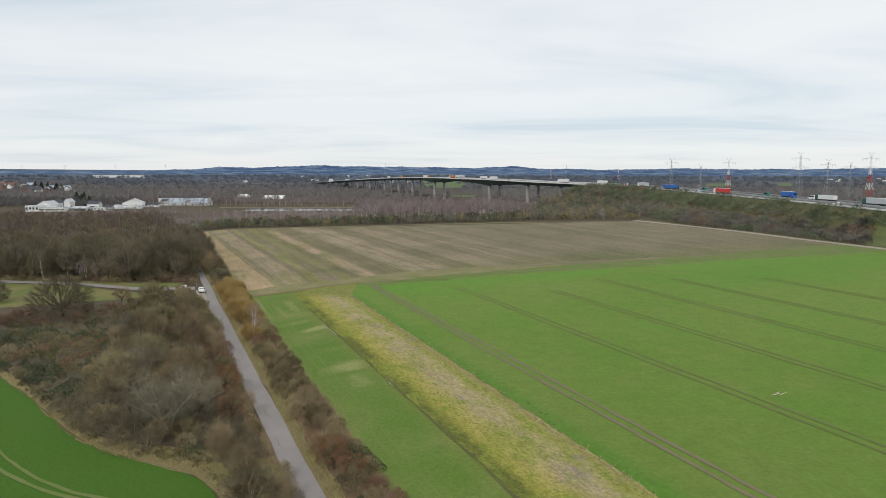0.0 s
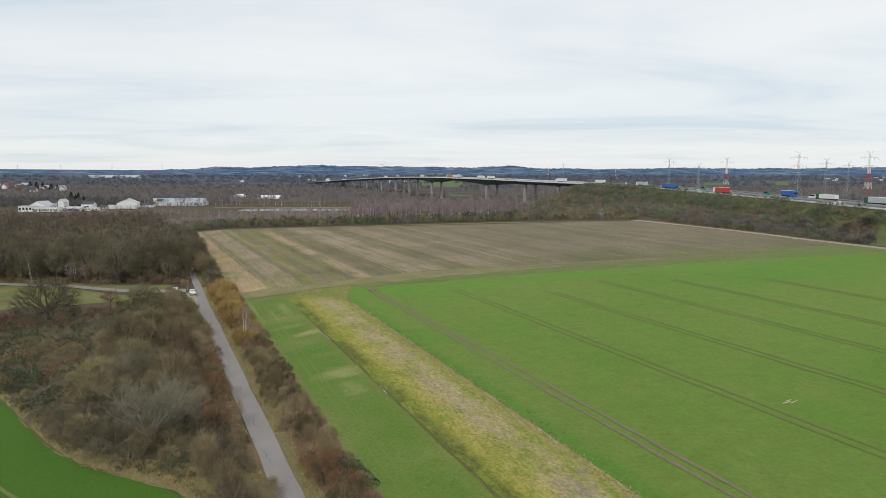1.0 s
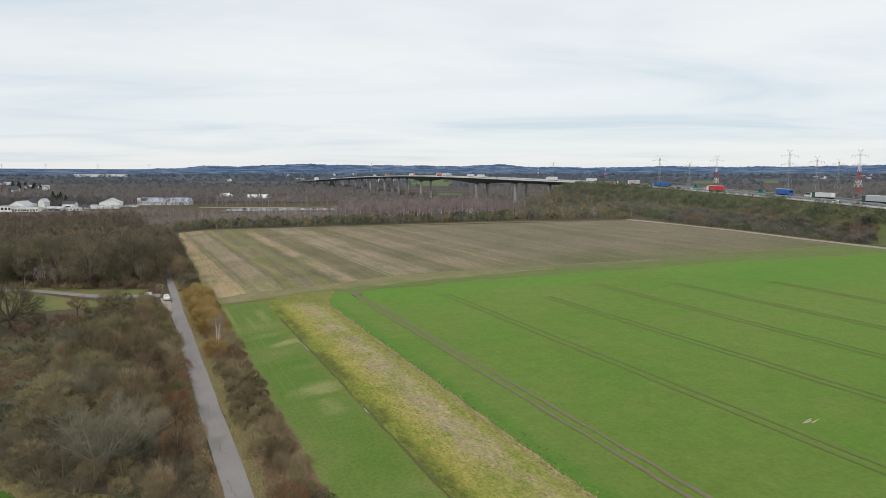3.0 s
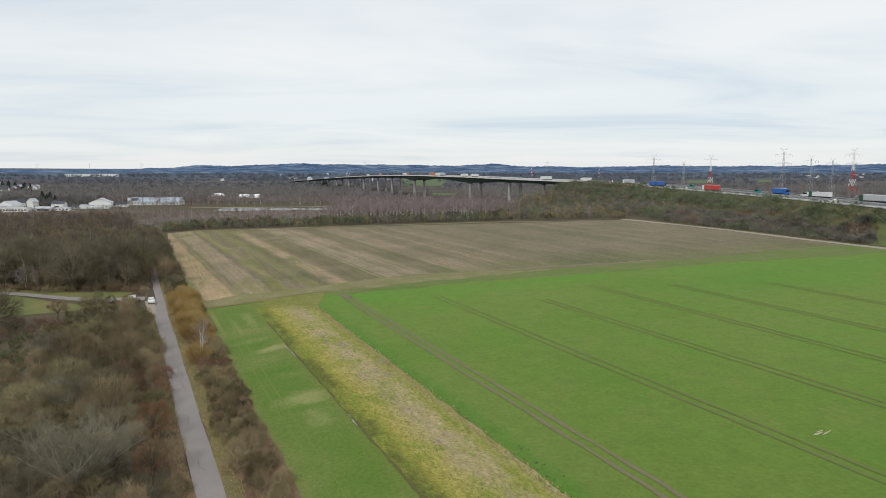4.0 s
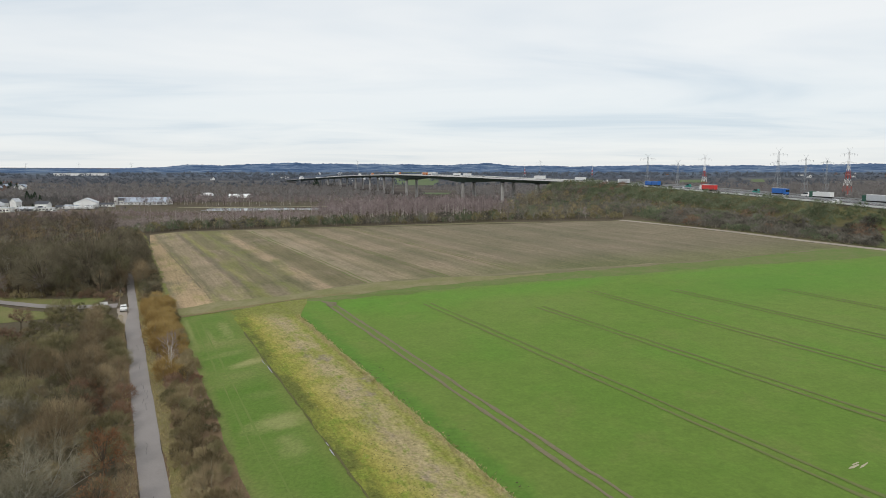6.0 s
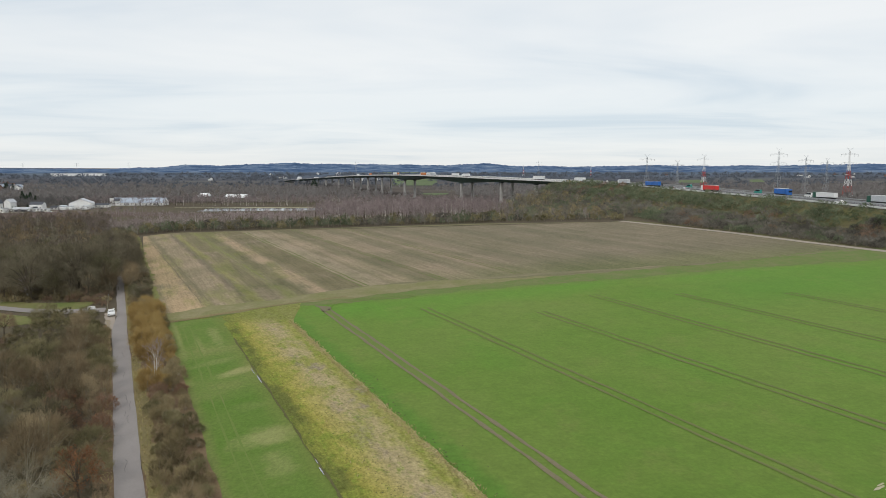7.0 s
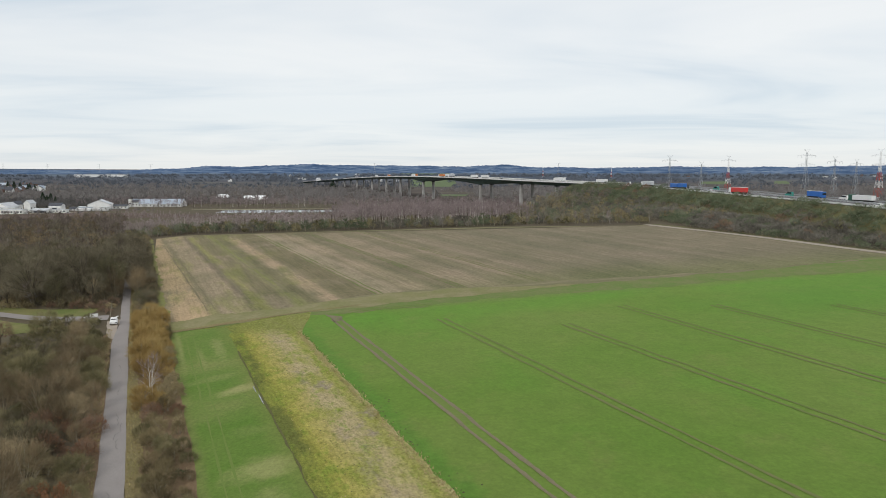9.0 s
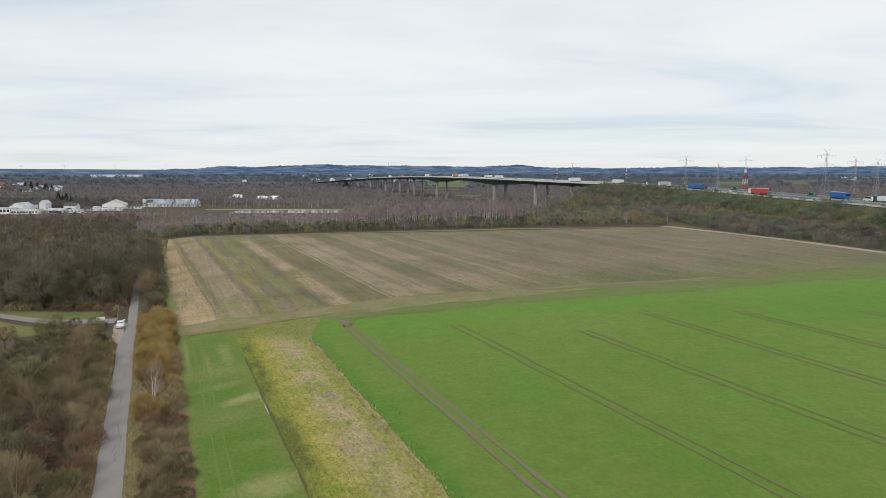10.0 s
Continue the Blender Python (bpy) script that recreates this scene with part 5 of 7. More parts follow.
def conifer(seed, height=13, radius=4.6, n=420):
    P = Plant(seed)
    rs = P.rs
    P.tube([(0, 0, -0.3), (0, 0, height * 0.5), (0, 0, height)], [0.25, 0.15, 0.03], 5)
    for k in range(n):
        t = rs.uniform(0.1, 1)
        a, r = rs.uniform(0, 2 * math.pi), radius * (1 - t) ** 0.8 * rs.uniform(0.4, 1.0) + 0.2
        c = np.array([r * math.cos(a), r * math.sin(a), t * height])
        P.leaf(c, rs.uniform(0.4, 0.9))
        P.blade(np.array([0, 0, t * height]), c, 0.08)
    return P


MESHES = {}


def plant_meshes(key, P, bark, twig, leaf=None):
    wood = mesh_of("trunk_mesh", P.wv, P.wf, bark)
    crown = mesh_of("crown_mesh", P.tv, P.tf, twig)
    leaves = mesh_of("leaves_mesh", P.lv, P.lf, leaf) if P.lf else None
    MESHES[key] = (wood, crown, leaves)


def set_plant(key, name, m, label, category, group, trunk_name="trunk"):
    ob = thing(name, m, label, category, group)
    wood, crown, leaves = MESHES[key]
    for n, me in ((trunk_name, wood), ("crown", crown), ("leaves", leaves)):
        if me is not None:
            c = new(n, me)
            c.parent = ob
    return ob


def scatter(seed, box, cond, spacing, tries):
    rs = np.random.RandomState(seed)
    x0, x1, y0, y1 = box
    cells, out = {}, []
    pts = rs.uniform(0, 1, (tries, 2)) * (x1 - x0, y1 - y0) + (x0, y0)
    ok = cond(pts[:, 0], pts[:, 1])
    for x, y in pts[ok]:
        i, j = int(x // spacing), int(y // spacing)
        if any((x - a) ** 2 + (y - b) ** 2 < spacing * spacing for p in (-1, 0, 1) for q in (-1, 0, 1) for a, b in cells.get((i + p, j + q), ())):
            continue
        cells.setdefault((i, j), []).append((x, y))
        out.append((x, y))
    return out


def stand(x, y, s, rs, sink=0.05):
    z = float(ground_z(x, y))
    return pose(x, y, z - sink, rs.normal(0, 2.5), rs.normal(0, 2.5), rs.uniform(0, 360)) @ Matrix.Diagonal((s * rs.uniform(0.88, 1.12), s * rs.uniform(0.88, 1.12), s, 1))


def stuff_plants(name, items, label, category):
    """Many plants joined: items of (plant, bark, twig, x, y, scale, turn)."""
    mats, vs, fs, ix, off = [], [], [], [], 0
    cache = {}
    for P, bark, twig, x, y, s, turn in items:
        if id(P) not in cache:
            cache[id(P)] = [(np.array(v, float), f) for v, f in ((P.wv, P.wf), (P.tv, P.tf), (P.lv, P.lf))]
        z = float(ground_z(x, y))
        c, sn = math.cos(turn), math.sin(turn)
        for (v, f), mat in zip(cache[id(P)], (bark, twig, twig)):
            if not len(f):
                continue
            if mat not in mats:
                mats.append(mat)
            w = np.stack([v[:, 0] * c - v[:, 1] * sn, v[:, 0] * sn + v[:, 1] * c, v[:, 2]], 1) * s + (x, y, z - 0.1)
            vs.append(w)
            fs += [tuple(i + off for i in q) for q in f]
            ix += [mats.index(mat)] * len(f)
            off += len(v)
    ob = new(name, mesh_of(name, np.concatenate(vs), fs, mats, ix))
    return tagged(ob, label, category, kind="stuff")


# prototypes
for k in range(3):
    plant_meshes(("shrub_grey", k), dome(10 + k, 3.5, 2.9, fans=140, per_fan=17, length=0.64, width=0.036, stray=0.75, deep=0.62), M["bark_grey"], M["twig_grey"])
    plant_meshes(("shrub_olive", k), dome(20 + k, 3.6, 2.7, fans=140, per_fan=17, length=0.64, width=0.036, up=0.4, stray=0.75, deep=0.62), M["bark_grey"], M["twig_olive"])
    plant_meshes(("shrub_red", k), dome(30 + k, 3.7, 2.3, fans=120, per_fan=16, length=0.6, width=0.038, up=0.4, stray=0.7, deep=0.6, leaves=420, leaf_size=0.10), M["bark_dark"], M["twig_red"], M["leaf_russet"])
    plant_meshes(("shrub_ochre", k), dome(40 + k, 3.6, 1.95, fans=90, per_fan=15, length=0.75, width=0.045, up=0.9, stray=0.5), M["bark_grey"], M["twig_ochre"])
    plant_meshes(("hedge_grey", k), dome(44 + k, 3.6, 2.15, fans=110, per_fan=16, length=0.62, width=0.042, up=0.6, stray=0.7, deep=0.6), M["bark_grey"], M["twig_grey"])
    plant_meshes(("hedge_olive", k), dome(47 + k, 3.4, 2.15, fans=110, per_fan=16, length=0.62, width=0.042, up=0.5, stray=0.7, deep=0.6), M["bark_grey"], M["twig_olive"])
    plant_meshes(("tree", k), dome(50 + k, 14.0, 4.2, centre=0.58, low=-0.85, trunk=0.2, stems=14, limb_w=0.085, fans=115, per_fan=17, length=1.25, width=0.058, up=0.45, tube_limbs=True), M["bark_dark"], M["twig_wood"])
    plant_meshes(("tree_olive", k), dome(60 + k, 13.0, 4.2, centre=0.56, low=-0.85, trunk=0.19, stems=14, limb_w=0.085, fans=115, per_fan=17, length=1.2, width=0.058, up=0.4, tube_limbs=True), M["bark_dark"], M["twig_wood_olive"])
    plant_meshes(("birch", k), grow(70 + k, 12.0, stems=1 + (k == 1), lean=5, radius=0.14, first=0.3, limbs=16, limb_len=2.6, rise=0.7, branches=4, twigs=4, twig_len=1.1, twig_w=0.055, droop=0.35, narrow=0.6), M["bark_wood_birch"], M["twig_purple"])
    plant_meshes(("bramble", k), bramble(80 + k), M["bark_dark"], M["twig_grey"], M["leaf_ivy"])
    plant_meshes(("bracken", k), bramble(84 + k, 1.7, 0.9, 420, 0.11), M["bark_dark"], M["twig_red"], M["leaf_bracken"])
    plant_meshes(("hedge_tree", k), dome(90 + k, 6.5, 3.0, centre=0.45, low=-0.6, trunk=0.12, stems=8, limb_w=0.06, fans=70, per_fan=13, length=0.95, width=0.06, up=0.5), M["bark_grey"], M[("twig_wood", "twig_hazel", "twig_wood_olive")[k]])
plant_meshes(("spreading", 0), grow(101, 7.0, stems=16, lean=50, radius=0.085, first=0.15, limbs=11, limb_len=2.7, rise=0.35, branches=7, twigs=6, twig_len=0.8, twig_w=0.026, stray=0.75, bend=0.2, limb_r=0.55), M["bark_pale"], M["twig_pale"])
for k in range(2):
    plant_meshes(("tall_hazel", k), dome(111 + k, 6.6, 2.7, centre=0.5, low=-0.6, stems=10, limb_w=0.05, fans=135, per_fan=16, length=0.85, width=0.028, up=0.8, stray=0.5, deep=0.5), M["bark_grey"], M["twig_hazel"])
    plant_meshes(("dark_bush", k), dome(114 + k, 4.4, 3.3, centre=0.35, fans=170, per_fan=17, length=0.6, width=0.032, stray=0.75, deep=0.62), M["bark_grey"], M["twig_dark"])
    plant_meshes(("russet_oak", k), dome(117 + k, 7.2, 3.3, centre=0.5, low=-0.55, trunk=0.13, stems=12, limb_w=0.06, fans=110, per_fan=13, length=0.7, width=0.03, up=0.3, stray=0.7, leaves=2300 - 1300 * k, leaf_size=0.10, tube_limbs=True), M["bark_dark"], M["twig_hazel"], M["leaf_russet"])
plant_meshes(("oak", 0), dome(103, 10.0, 8.4, centre=0.36, low=-0.75, lobes=12, trunk=0.4, stems=24, limb_w=0.17, fans=480, per_fan=16, length=1.05, width=0.055, up=0.35, stray=0.7, deep=0.62, tube_limbs=True), M["bark_dark"], M["twig_dark"])
plant_meshes(("lone_birch", 0), grow(107, 9.5, stems=2, lean=7, radius=0.11, first=0.25, limbs=11, limb_len=2.2, rise=0.9, branches=4, twigs=3, twig_len=0.9, twig_w=0.035, narrow=0.5), M["bark_birch"], M["twig_purple"])
plant_meshes(("wood_birch", 0), grow(108, 13.5, stems=2, lean=9, radius=0.09, first=0.42, limbs=13, limb_len=2.6, rise=0.9, branches=4, twigs=4, twig_len=1.0, twig_w=0.04, narrow=0.5, bend=0.12), M["bark_birch"], M["twig_wood"])
plant_meshes(("conifer", 0), conifer(110), M["bark_dark"], M["bark_dark"], M["leaf_needle"])

LABELS = {
    "shrub_grey": ("shrub", "bare grey-brown shrub with dense fine twigs", "shrub"),
    "shrub_olive": ("shrub", "bare olive-brown shrub with dense twigs", "shrub"),
    "shrub_red": ("shrub", "shrub with withered russet leaves still on", "shrub"),
    "shrub_ochre": ("willow_shrub", "ochre yellow willow shrub with upright twigs", "shrub"),
    "tree": ("tree", "tall bare brown tree at the wood's edge", "tree"),
    "tree_olive": ("tree", "bare twin-stemmed tree with olive-brown twigs", "tree"),
    "birch": ("birch_tree", "bare birch with white trunk and purplish twigs", "tree"),
    "hedge_grey": ("shrub", "bare grey-brown hedge shrub with dense fine twigs", "shrub"),
    "hedge_olive": ("shrub", "bare olive-brown hedge shrub beside the lane", "shrub"),
    "bracken": ("bracken", "low brown withered bracken and dead grass", "bracken"),
    "bramble": ("bramble", "low dark green bramble thicket among dead stems", "bramble"),
    "hedge_tree": ("hedge_tree", "bare multi-stemmed hedge tree at a field edge", "tree"),
    "tall_hazel": ("tall_shrub", "tall bare shrub with fine purplish-brown twigs", "shrub"),
    "dark_bush": ("shrub", "dense dark grey leafless bush", "shrub"),
    "russet_oak": ("young_oak", "young oak holding withered russet leaves", "tree"),
    "spreading": ("spreading_tree", "wide bare tree with pale grey spreading limbs", "tree"),
    "oak": ("oak_tree", "bare dark-stemmed oak beside a green meadow", "tree"),
    "lone_birch": ("birch_tree", "bare white-stemmed birch with fine purplish twigs", "tree"),
    "wood_birch": ("birch_tree", "tall bare birch with white stems in the wood", "tree"),
    "conifer": ("conifer", "dark green conifer among bare trees", "tree"),
}


WHERE = {"hedge along the lane": "hedge_", "scrub on the motorway bank": "bank_", "scrub at the wood's foot": "woodland_"}


def plant_at(kind, k, x, y, s, rs, group):
    name, label, category = LABELS[kind]
    if name == "shrub":
        name = WHERE.get(group, "") + name
    return set_plant((kind, k), name, stand(x, y, s, rs), label, category, group)


LIGHT_SHRUBS = [dome(120 + k, 3.4, 2.6, fans=60, per_fan=12, length=0.75, width=0.085, stray=0.7) for k in range(3)]
SPARSE_SHRUBS = [dome(130 + k, 3.0, 2.6, fans=16, per_fan=8, length=1.2, width=0.2, stems=3) for k in range(3)]
for k in range(3):
    plant_meshes(("plain_grey", k), LIGHT_SHRUBS[k], M["bark_grey"], M["twig_grey"])
    plant_meshes(("plain_red", k), LIGHT_SHRUBS[k], M["bark_dark"], M["twig_red"])
LABELS["plain_grey"] = ("shrub", "bare grey-brown shrub with dense fine twigs", "shrub")
LABELS["plain_red"] = ("shrub", "bare reddish-brown shrub at the wood's foot", "shrub")

rs = np.random.RandomState(11)
# scrub between the lane and the left field
SCRUB_U = ([-70, -28, -21, -13, -8, 0, 5, 7.5, 11, 13], [167, 159.5, 141.5, 121, 110, 102, 96, 86, 70, 55])
SCRUB_TOP = ([-80, -50, -30, -8, 3, 13], [218, 220, 220, 224, 243, 236])


def in_scrub(x, y):
    u, v = xy_uv(x, y)
    return (v < lane_v(u) - 3.1) & ((u < 213) | (v < 10.0)) & (u > np.interp(v, *SCRUB_U) + np.where((v > 0) & (v < 9), 4.0, 1.2)) & (u < np.interp(v, *SCRUB_TOP)) & (x > -104 - (y - 133) * 0.67)


KEEP_OFF = [(-99.6, 199, 2.5), (-90.3, 222.6, 2.6), (-86.6, 223.4, 1.5), (-82.1, 216.6, 3.2), (-45, 104, 5.2), (-110.5, 187, 5.5), (-40.5, 116.5, 2.2), (-35.5, 104, 2.2), (-34, 96, 1.5)]
scrub_rest = []
spots = scatter(1, (-190, 0, 50, 240), in_scrub, 3.0, 40000)
for x, y in spots:
    u, v = xy_uv(x, y)
    if any((x - a) ** 2 + (y - b) ** 2 < r * r for a, b, r in KEEP_OFF):
        continue
    edge = u - np.interp(v, *SCRUB_U)
    q, s = rs.uniform(), rs.uniform(0.62, 1.0) * (1.55 if rs.uniform() < 0.28 else 1.0)
    n = 3
    if 146 < u < 200 and -9 < v < 7.5:
        kind, n = ("shrub_olive", 3) if q < 0.42 else (("dark_bush", 2) if q < 0.74 else (("bramble", 3) if q < 0.9 else ("tall_hazel", 2)))
        s *= 1.15 if kind == "shrub_olive" else 0.95
    elif 128 < u < 216 and v > 4:
        kind, n = ("tall_hazel", 2) if q < 0.36 else (("shrub_red", 3) if q < 0.5 and u < 170 else (("shrub_olive", 3) if q < 0.74 else ("shrub_grey", 3)))
    elif u > 132 and v < -9:
        patch = noise.noise(Vector((x * 0.07, y * 0.07, 3.1)))
        kind = "bramble" if q < 0.34 + 0.5 * (patch > 0.1) else ("bracken" if q < 0.7 else ("shrub_grey" if q < 0.86 else "shrub_olive"))
        s *= 0.85 if kind == "bramble" else (1.6 if kind == "bracken" else 0.62)
    elif 132 < u <= 170:
        kind, n = ("tall_hazel", 2) if q < 0.33 else (("shrub_grey", 3) if q < 0.85 else ("bramble", 3))
    elif u > 170:
        kind = "shrub_olive" if q < 0.58 else ("bramble" if q < 0.8 else "shrub_grey")
        s *= 1.1
    elif 100 < u and v < -1:
        kind, n = ("dark_bush", 2) if q < 0.75 else ("shrub_grey", 3)
    else:
        kind, n = ("tall_hazel", 2) if q < 0.3 else (("shrub_grey", 3) if q < 0.6 else (("shrub_red", 3) if q < 0.72 else (("bramble", 3) if q < 0.82 else ("dark_bush", 2))))
        s *= 0.85
    if edge < 3.5:
        s *= 0.72
    if u > 200:
        s *= 0.7
    if u > 204 or (u > 178 and kind not in ("bramble", "bracken") and v < -6):
        twig = {"shrub_grey": "twig_grey", "shrub_olive": "twig_olive", "shrub_red": "twig_red", "bramble": "twig_olive", "bracken": "twig_red", "tall_hazel": "twig_hazel", "dark_bush": "twig_dark"}[kind]
        scrub_rest.append((LIGHT_SHRUBS[int(rs.randint(3))], M["bark_grey"], M[twig], x, y, s, rs.uniform(0, 6.28)))
        continue
    plant_at(kind, int(rs.randint(n)), x, y, s * (1.7 if kind == "bramble" else 1.0), rs, "scrub shrubs")
for x, y in scatter(14, (-130, 0, 50, 160), lambda x, y: (xy_uv(x, y)[1] < 12.5) & (np.abs(xy_uv(x, y)[0] - np.interp(xy_uv(x, y)[1], *SCRUB_U) - 1.8) < 2.2), 1.3, 30000):
    scrub_rest.append((SPARSE_SHRUBS[int(rs.randint(3))], M["bark_grey"], M["twig_olive" if rs.uniform() < 0.5 else "twig_grey"], x, y, rs.uniform(0.18, 0.42), rs.uniform(0, 6.28)))
stuff_plants("far_scrub", scrub_rest, "leafless brown scrub and low growth beside the fields", "scrub")
plant_at("spreading", 0, -45, 104, 1.32, rs, "scrub trees")
for x, y in ((-48.5, 103.2), (-42.6, 106.4), (-46.4, 107.6), (-42, 102.2)):
    plant_at("dark_bush", int(rs.randint(2)), x, y, 0.85, rs, "scrub shrubs")
plant_at("spreading", 0, -62, 133, 0.75, rs, "scrub trees")
plant_at("spreading", 0, -83, 165, 0.7, rs, "scrub trees")
plant_at("oak", 0, -110.5, 187, 1.22, rs, "scrub trees")
plant_at("oak", 0, -146, 208, 0.8, rs, "scrub trees")
plant_at("russet_oak", 0, -40.5, 116.5, 1.0, rs, "scrub trees")
plant_at("russet_oak", 1, -35.5, 104, 0.95, rs, "scrub trees")
plant_at("russet_oak", 1, -34, 96, 0.62, rs, "scrub trees")
for x, y, k, z in ((-30.5, 88.5, 0, 0.85), (-28, 86, 1, 0.8), (-33, 91, 1, 0.7), (-26.5, 82.5, 0, 0.8), (-67.5, 168, 0, 1.1), (-72, 179, 1, 1.1), (-62, 158, 1, 1.15), (-77, 190, 0, 1.05), (-56.5, 146, 0, 1.1), (-81.5, 200, 1, 0.9)):
    plant_at("tall_hazel", k, x, y, z, rs, "scrub trees")
plant_at("shrub_olive", 1, -96, 211, 1.5, rs, "scrub trees")
plant_meshes(("small_tree", 0), dome(145, 5.6, 2.8, centre=0.6, low=-0.6, trunk=0.13, stems=9, limb_w=0.06, fans=90, per_fan=14, length=0.7, width=0.06, up=0.4, tube_limbs=True), M["bark_dark"], M["twig_red"])
LABELS["small_tree"] = ("small_tree", "small bare tree with reddish twigs on the meadow", "tree")
plant_at("small_tree", 0, -99.6, 199, 1.0, rs, "scrub trees")

# hedge right of the lane
spots = scatter(2, (-190, 20, 40, 420), lambda x, y: (xy_uv(x, y)[1] > lane_v(xy_uv(x, y)[0]) + 3.9) & (xy_uv(x, y)[1] < np.where(xy_uv(x, y)[0] > 236, 23.6, 25.9)) & (xy_uv(x, y)[0] > 45) & (xy_uv(x, y)[0] < 425), 2.15, 60000)
for x, y in spots:
    u, v = xy_uv(x, y)
    if (x + 48.5) ** 2 + (y - 161) ** 2 < 2.0:
        continue
    q, s = rs.uniform(), rs.uniform(0.62, 1.05)
    n = 3
    if 176 < u < 236 and v < 25.6:
        kind = "shrub_ochre" if q < 0.93 else "hedge_grey"
        s *= 1.2
    elif 156 < u <= 176 and v < 23.5:
        kind = "shrub_ochre" if q < 0.75 else "hedge_grey"
        s *= 1.0
    elif 125 < u <= 156 and v < 20.8:
        kind = "shrub_ochre" if q < 0.4 else "hedge_olive"
        s *= 0.7
    elif 88 < u < 118 and v > 22 and q < 0.4:
        kind, n = "tall_hazel", 2
        s *= 0.8
    elif u < 88 and q < 0.3:
        kind, n = "russet_oak", 2
        s *= 0.55
    elif u < 150 and q > 0.92:
        kind = "bramble"
    elif u < 110:
        kind = "shrub_red" if q < (0.5 if u < 84 else 0.2) else "hedge_grey"
    else:
        kind = "hedge_grey" if q < 0.6 else ("shrub_red" if q < 0.66 else "hedge_olive")
        s *= 0.9
    if u > 240:
        kind, s = ("hedge_tree", s * (0.8 if u < 275 else 1.0)) if q < 0.6 else ("plain_grey", s * 1.2)
    if u > 236 and u < 242:
        s *= 0.75
    if v > 24:
        s *= 0.75
    plant_at(kind, int(rs.randint(n)), x, y, s, rs, "hedge along the lane")
for u, v, z in ((243, 21.5, 0.8), (248, 23.0, 0.75), (253, 21.8, 0.9), (258, 23.2, 0.8), (263, 22.0, 0.95), (268, 23.4, 0.85), (274, 22.2, 1.0), (280, 23.2, 0.9), (287, 22.4, 1.0), (295, 23.0, 0.95)):
    x, y = uv_xy(u, v)
    plant_at("dark_bush", int(rs.randint(2)), x, y, z, rs, "hedge along the lane")
for u, v, z in ((87, 21.3, 0.75), (82, 22.5, 0.6), (93, 20.6, 0.5)):
    x, y = uv_xy(u, v)
    plant_at("russet_oak", 0, x, y, z, rs, "hedge along the lane")
for u, v in ((87, 25.4), (84, 25.8), (90.5, 25.0)):
    x, y = uv_xy(u, v)
    plant_at("bramble", 0, x, y, 1.5, rs, "hedge along the lane")
rest = np.random.RandomState(61)
for x, y in scatter(62, (-20, 90, -90, 70), lambda x, y: (xy_uv(x, y)[1] > lane_v(xy_uv(x, y)[0]) + 3.9) & (xy_uv(x, y)[1] < 25.6) & (xy_uv(x, y)[0] > -60) & (xy_uv(x, y)[0] < 44), 2.5, 9000):
    plant_at("hedge_olive" if rest.uniform() < 0.4 else "hedge_grey", int(rest.randint(3)), x, y, rest.uniform(0.6, 0.95), rest, "hedge along the lane")
for x, y in scatter(63, (-40, 60, -90, 60), lambda x, y: (xy_uv(x, y)[1] > 9.5) & (xy_uv(x, y)[1] < lane_v(xy_uv(x, y)[0]) - 3.4) & (xy_uv(x, y)[0] > -60) & (xy_uv(x, y)[0] < 52), 2.6, 9000):
    plant_at("shrub_grey" if rest.uniform() < 0.6 else "shrub_olive", int(rest.randint(3)), x, y, rest.uniform(0.5, 0.8), rest, "scrub shrubs")
plant_at("lone_birch", 0, -48.5, 161, 1.0, rs, "hedge along the lane")

# wood beyond the side road
WOOD_U = ([-300, -50, -15, 12, 16], [420, 299, 271, 256, 275])


def in_wood(x, y):
    u, v = xy_uv(x, y)
    return (v < lane_v(u) - 2.6) & (u > np.interp(v, *WOOD_U)) & (x > -0.72 * (y - 0) - 18)


spots = scatter(3, (-330, -60, 225, 470), lambda x, y: in_wood(x, y) & (xy_uv(x, y)[0] < np.interp(xy_uv(x, y)[1], *WOOD_U) + 60), 4.6, 30000)
for x, y in spots:
    q, s = rs.uniform(), rs.uniform(0.8, 1.12)
    u, v = xy_uv(x, y)
    front = u - np.interp(v, *WOOD_U)
    kind = "birch" if q < 0.07 else ("tree_olive" if q < 0.45 else "tree")
    if front < 5:
        s *= 0.85
    plant_at(kind, int(rs.randint(3)), x, y, s, rs, "trees at the wood's edge")
for k in range(2):
    plant_meshes(("big_oak", k), dome(141 + k, 14.2 - k, 6.8, centre=0.5, low=-0.8, lobes=12, trunk=0.36, stems=20, limb_w=0.15, fans=270, per_fan=19, length=1.25, width=0.055, up=0.35, tube_limbs=True), M["bark_dark"], M["twig_wood"])
LABELS["big_oak"] = ("oak_tree", "large round-crowned bare oak at the wood's edge", "tree")
for u, v, k, s in ((272, 4.5, 0, 1.3), (269, -8, 1, 1.15), (279, -18, 0, 1.0), (288, -32, 1, 1.1), (300, -48, 0, 1.05), (314, -64, 1, 1.0), (282, 11.3, 1, 1.1), (285, 19.3, 1, 0.75), (295, 11, 0, 1.0), (300, 20, 0, 0.8), (313, 12, 1, 1.05),
                   (323, 19, 1, 0.85), (329, 12.5, 0, 1.0), (339, 18.5, 0, 0.85), (350, 13, 1, 1.0), (362, 18, 1, 0.85), (285, -4, 0, 1.1), (298, -14, 1, 1.1), (330, -85, 1, 1.05), (345, -105, 0, 1.0)):
    x, y = uv_xy(u, v)
    plant_at("big_oak", k, x, y, s, rs, "oaks at the wood's edge")
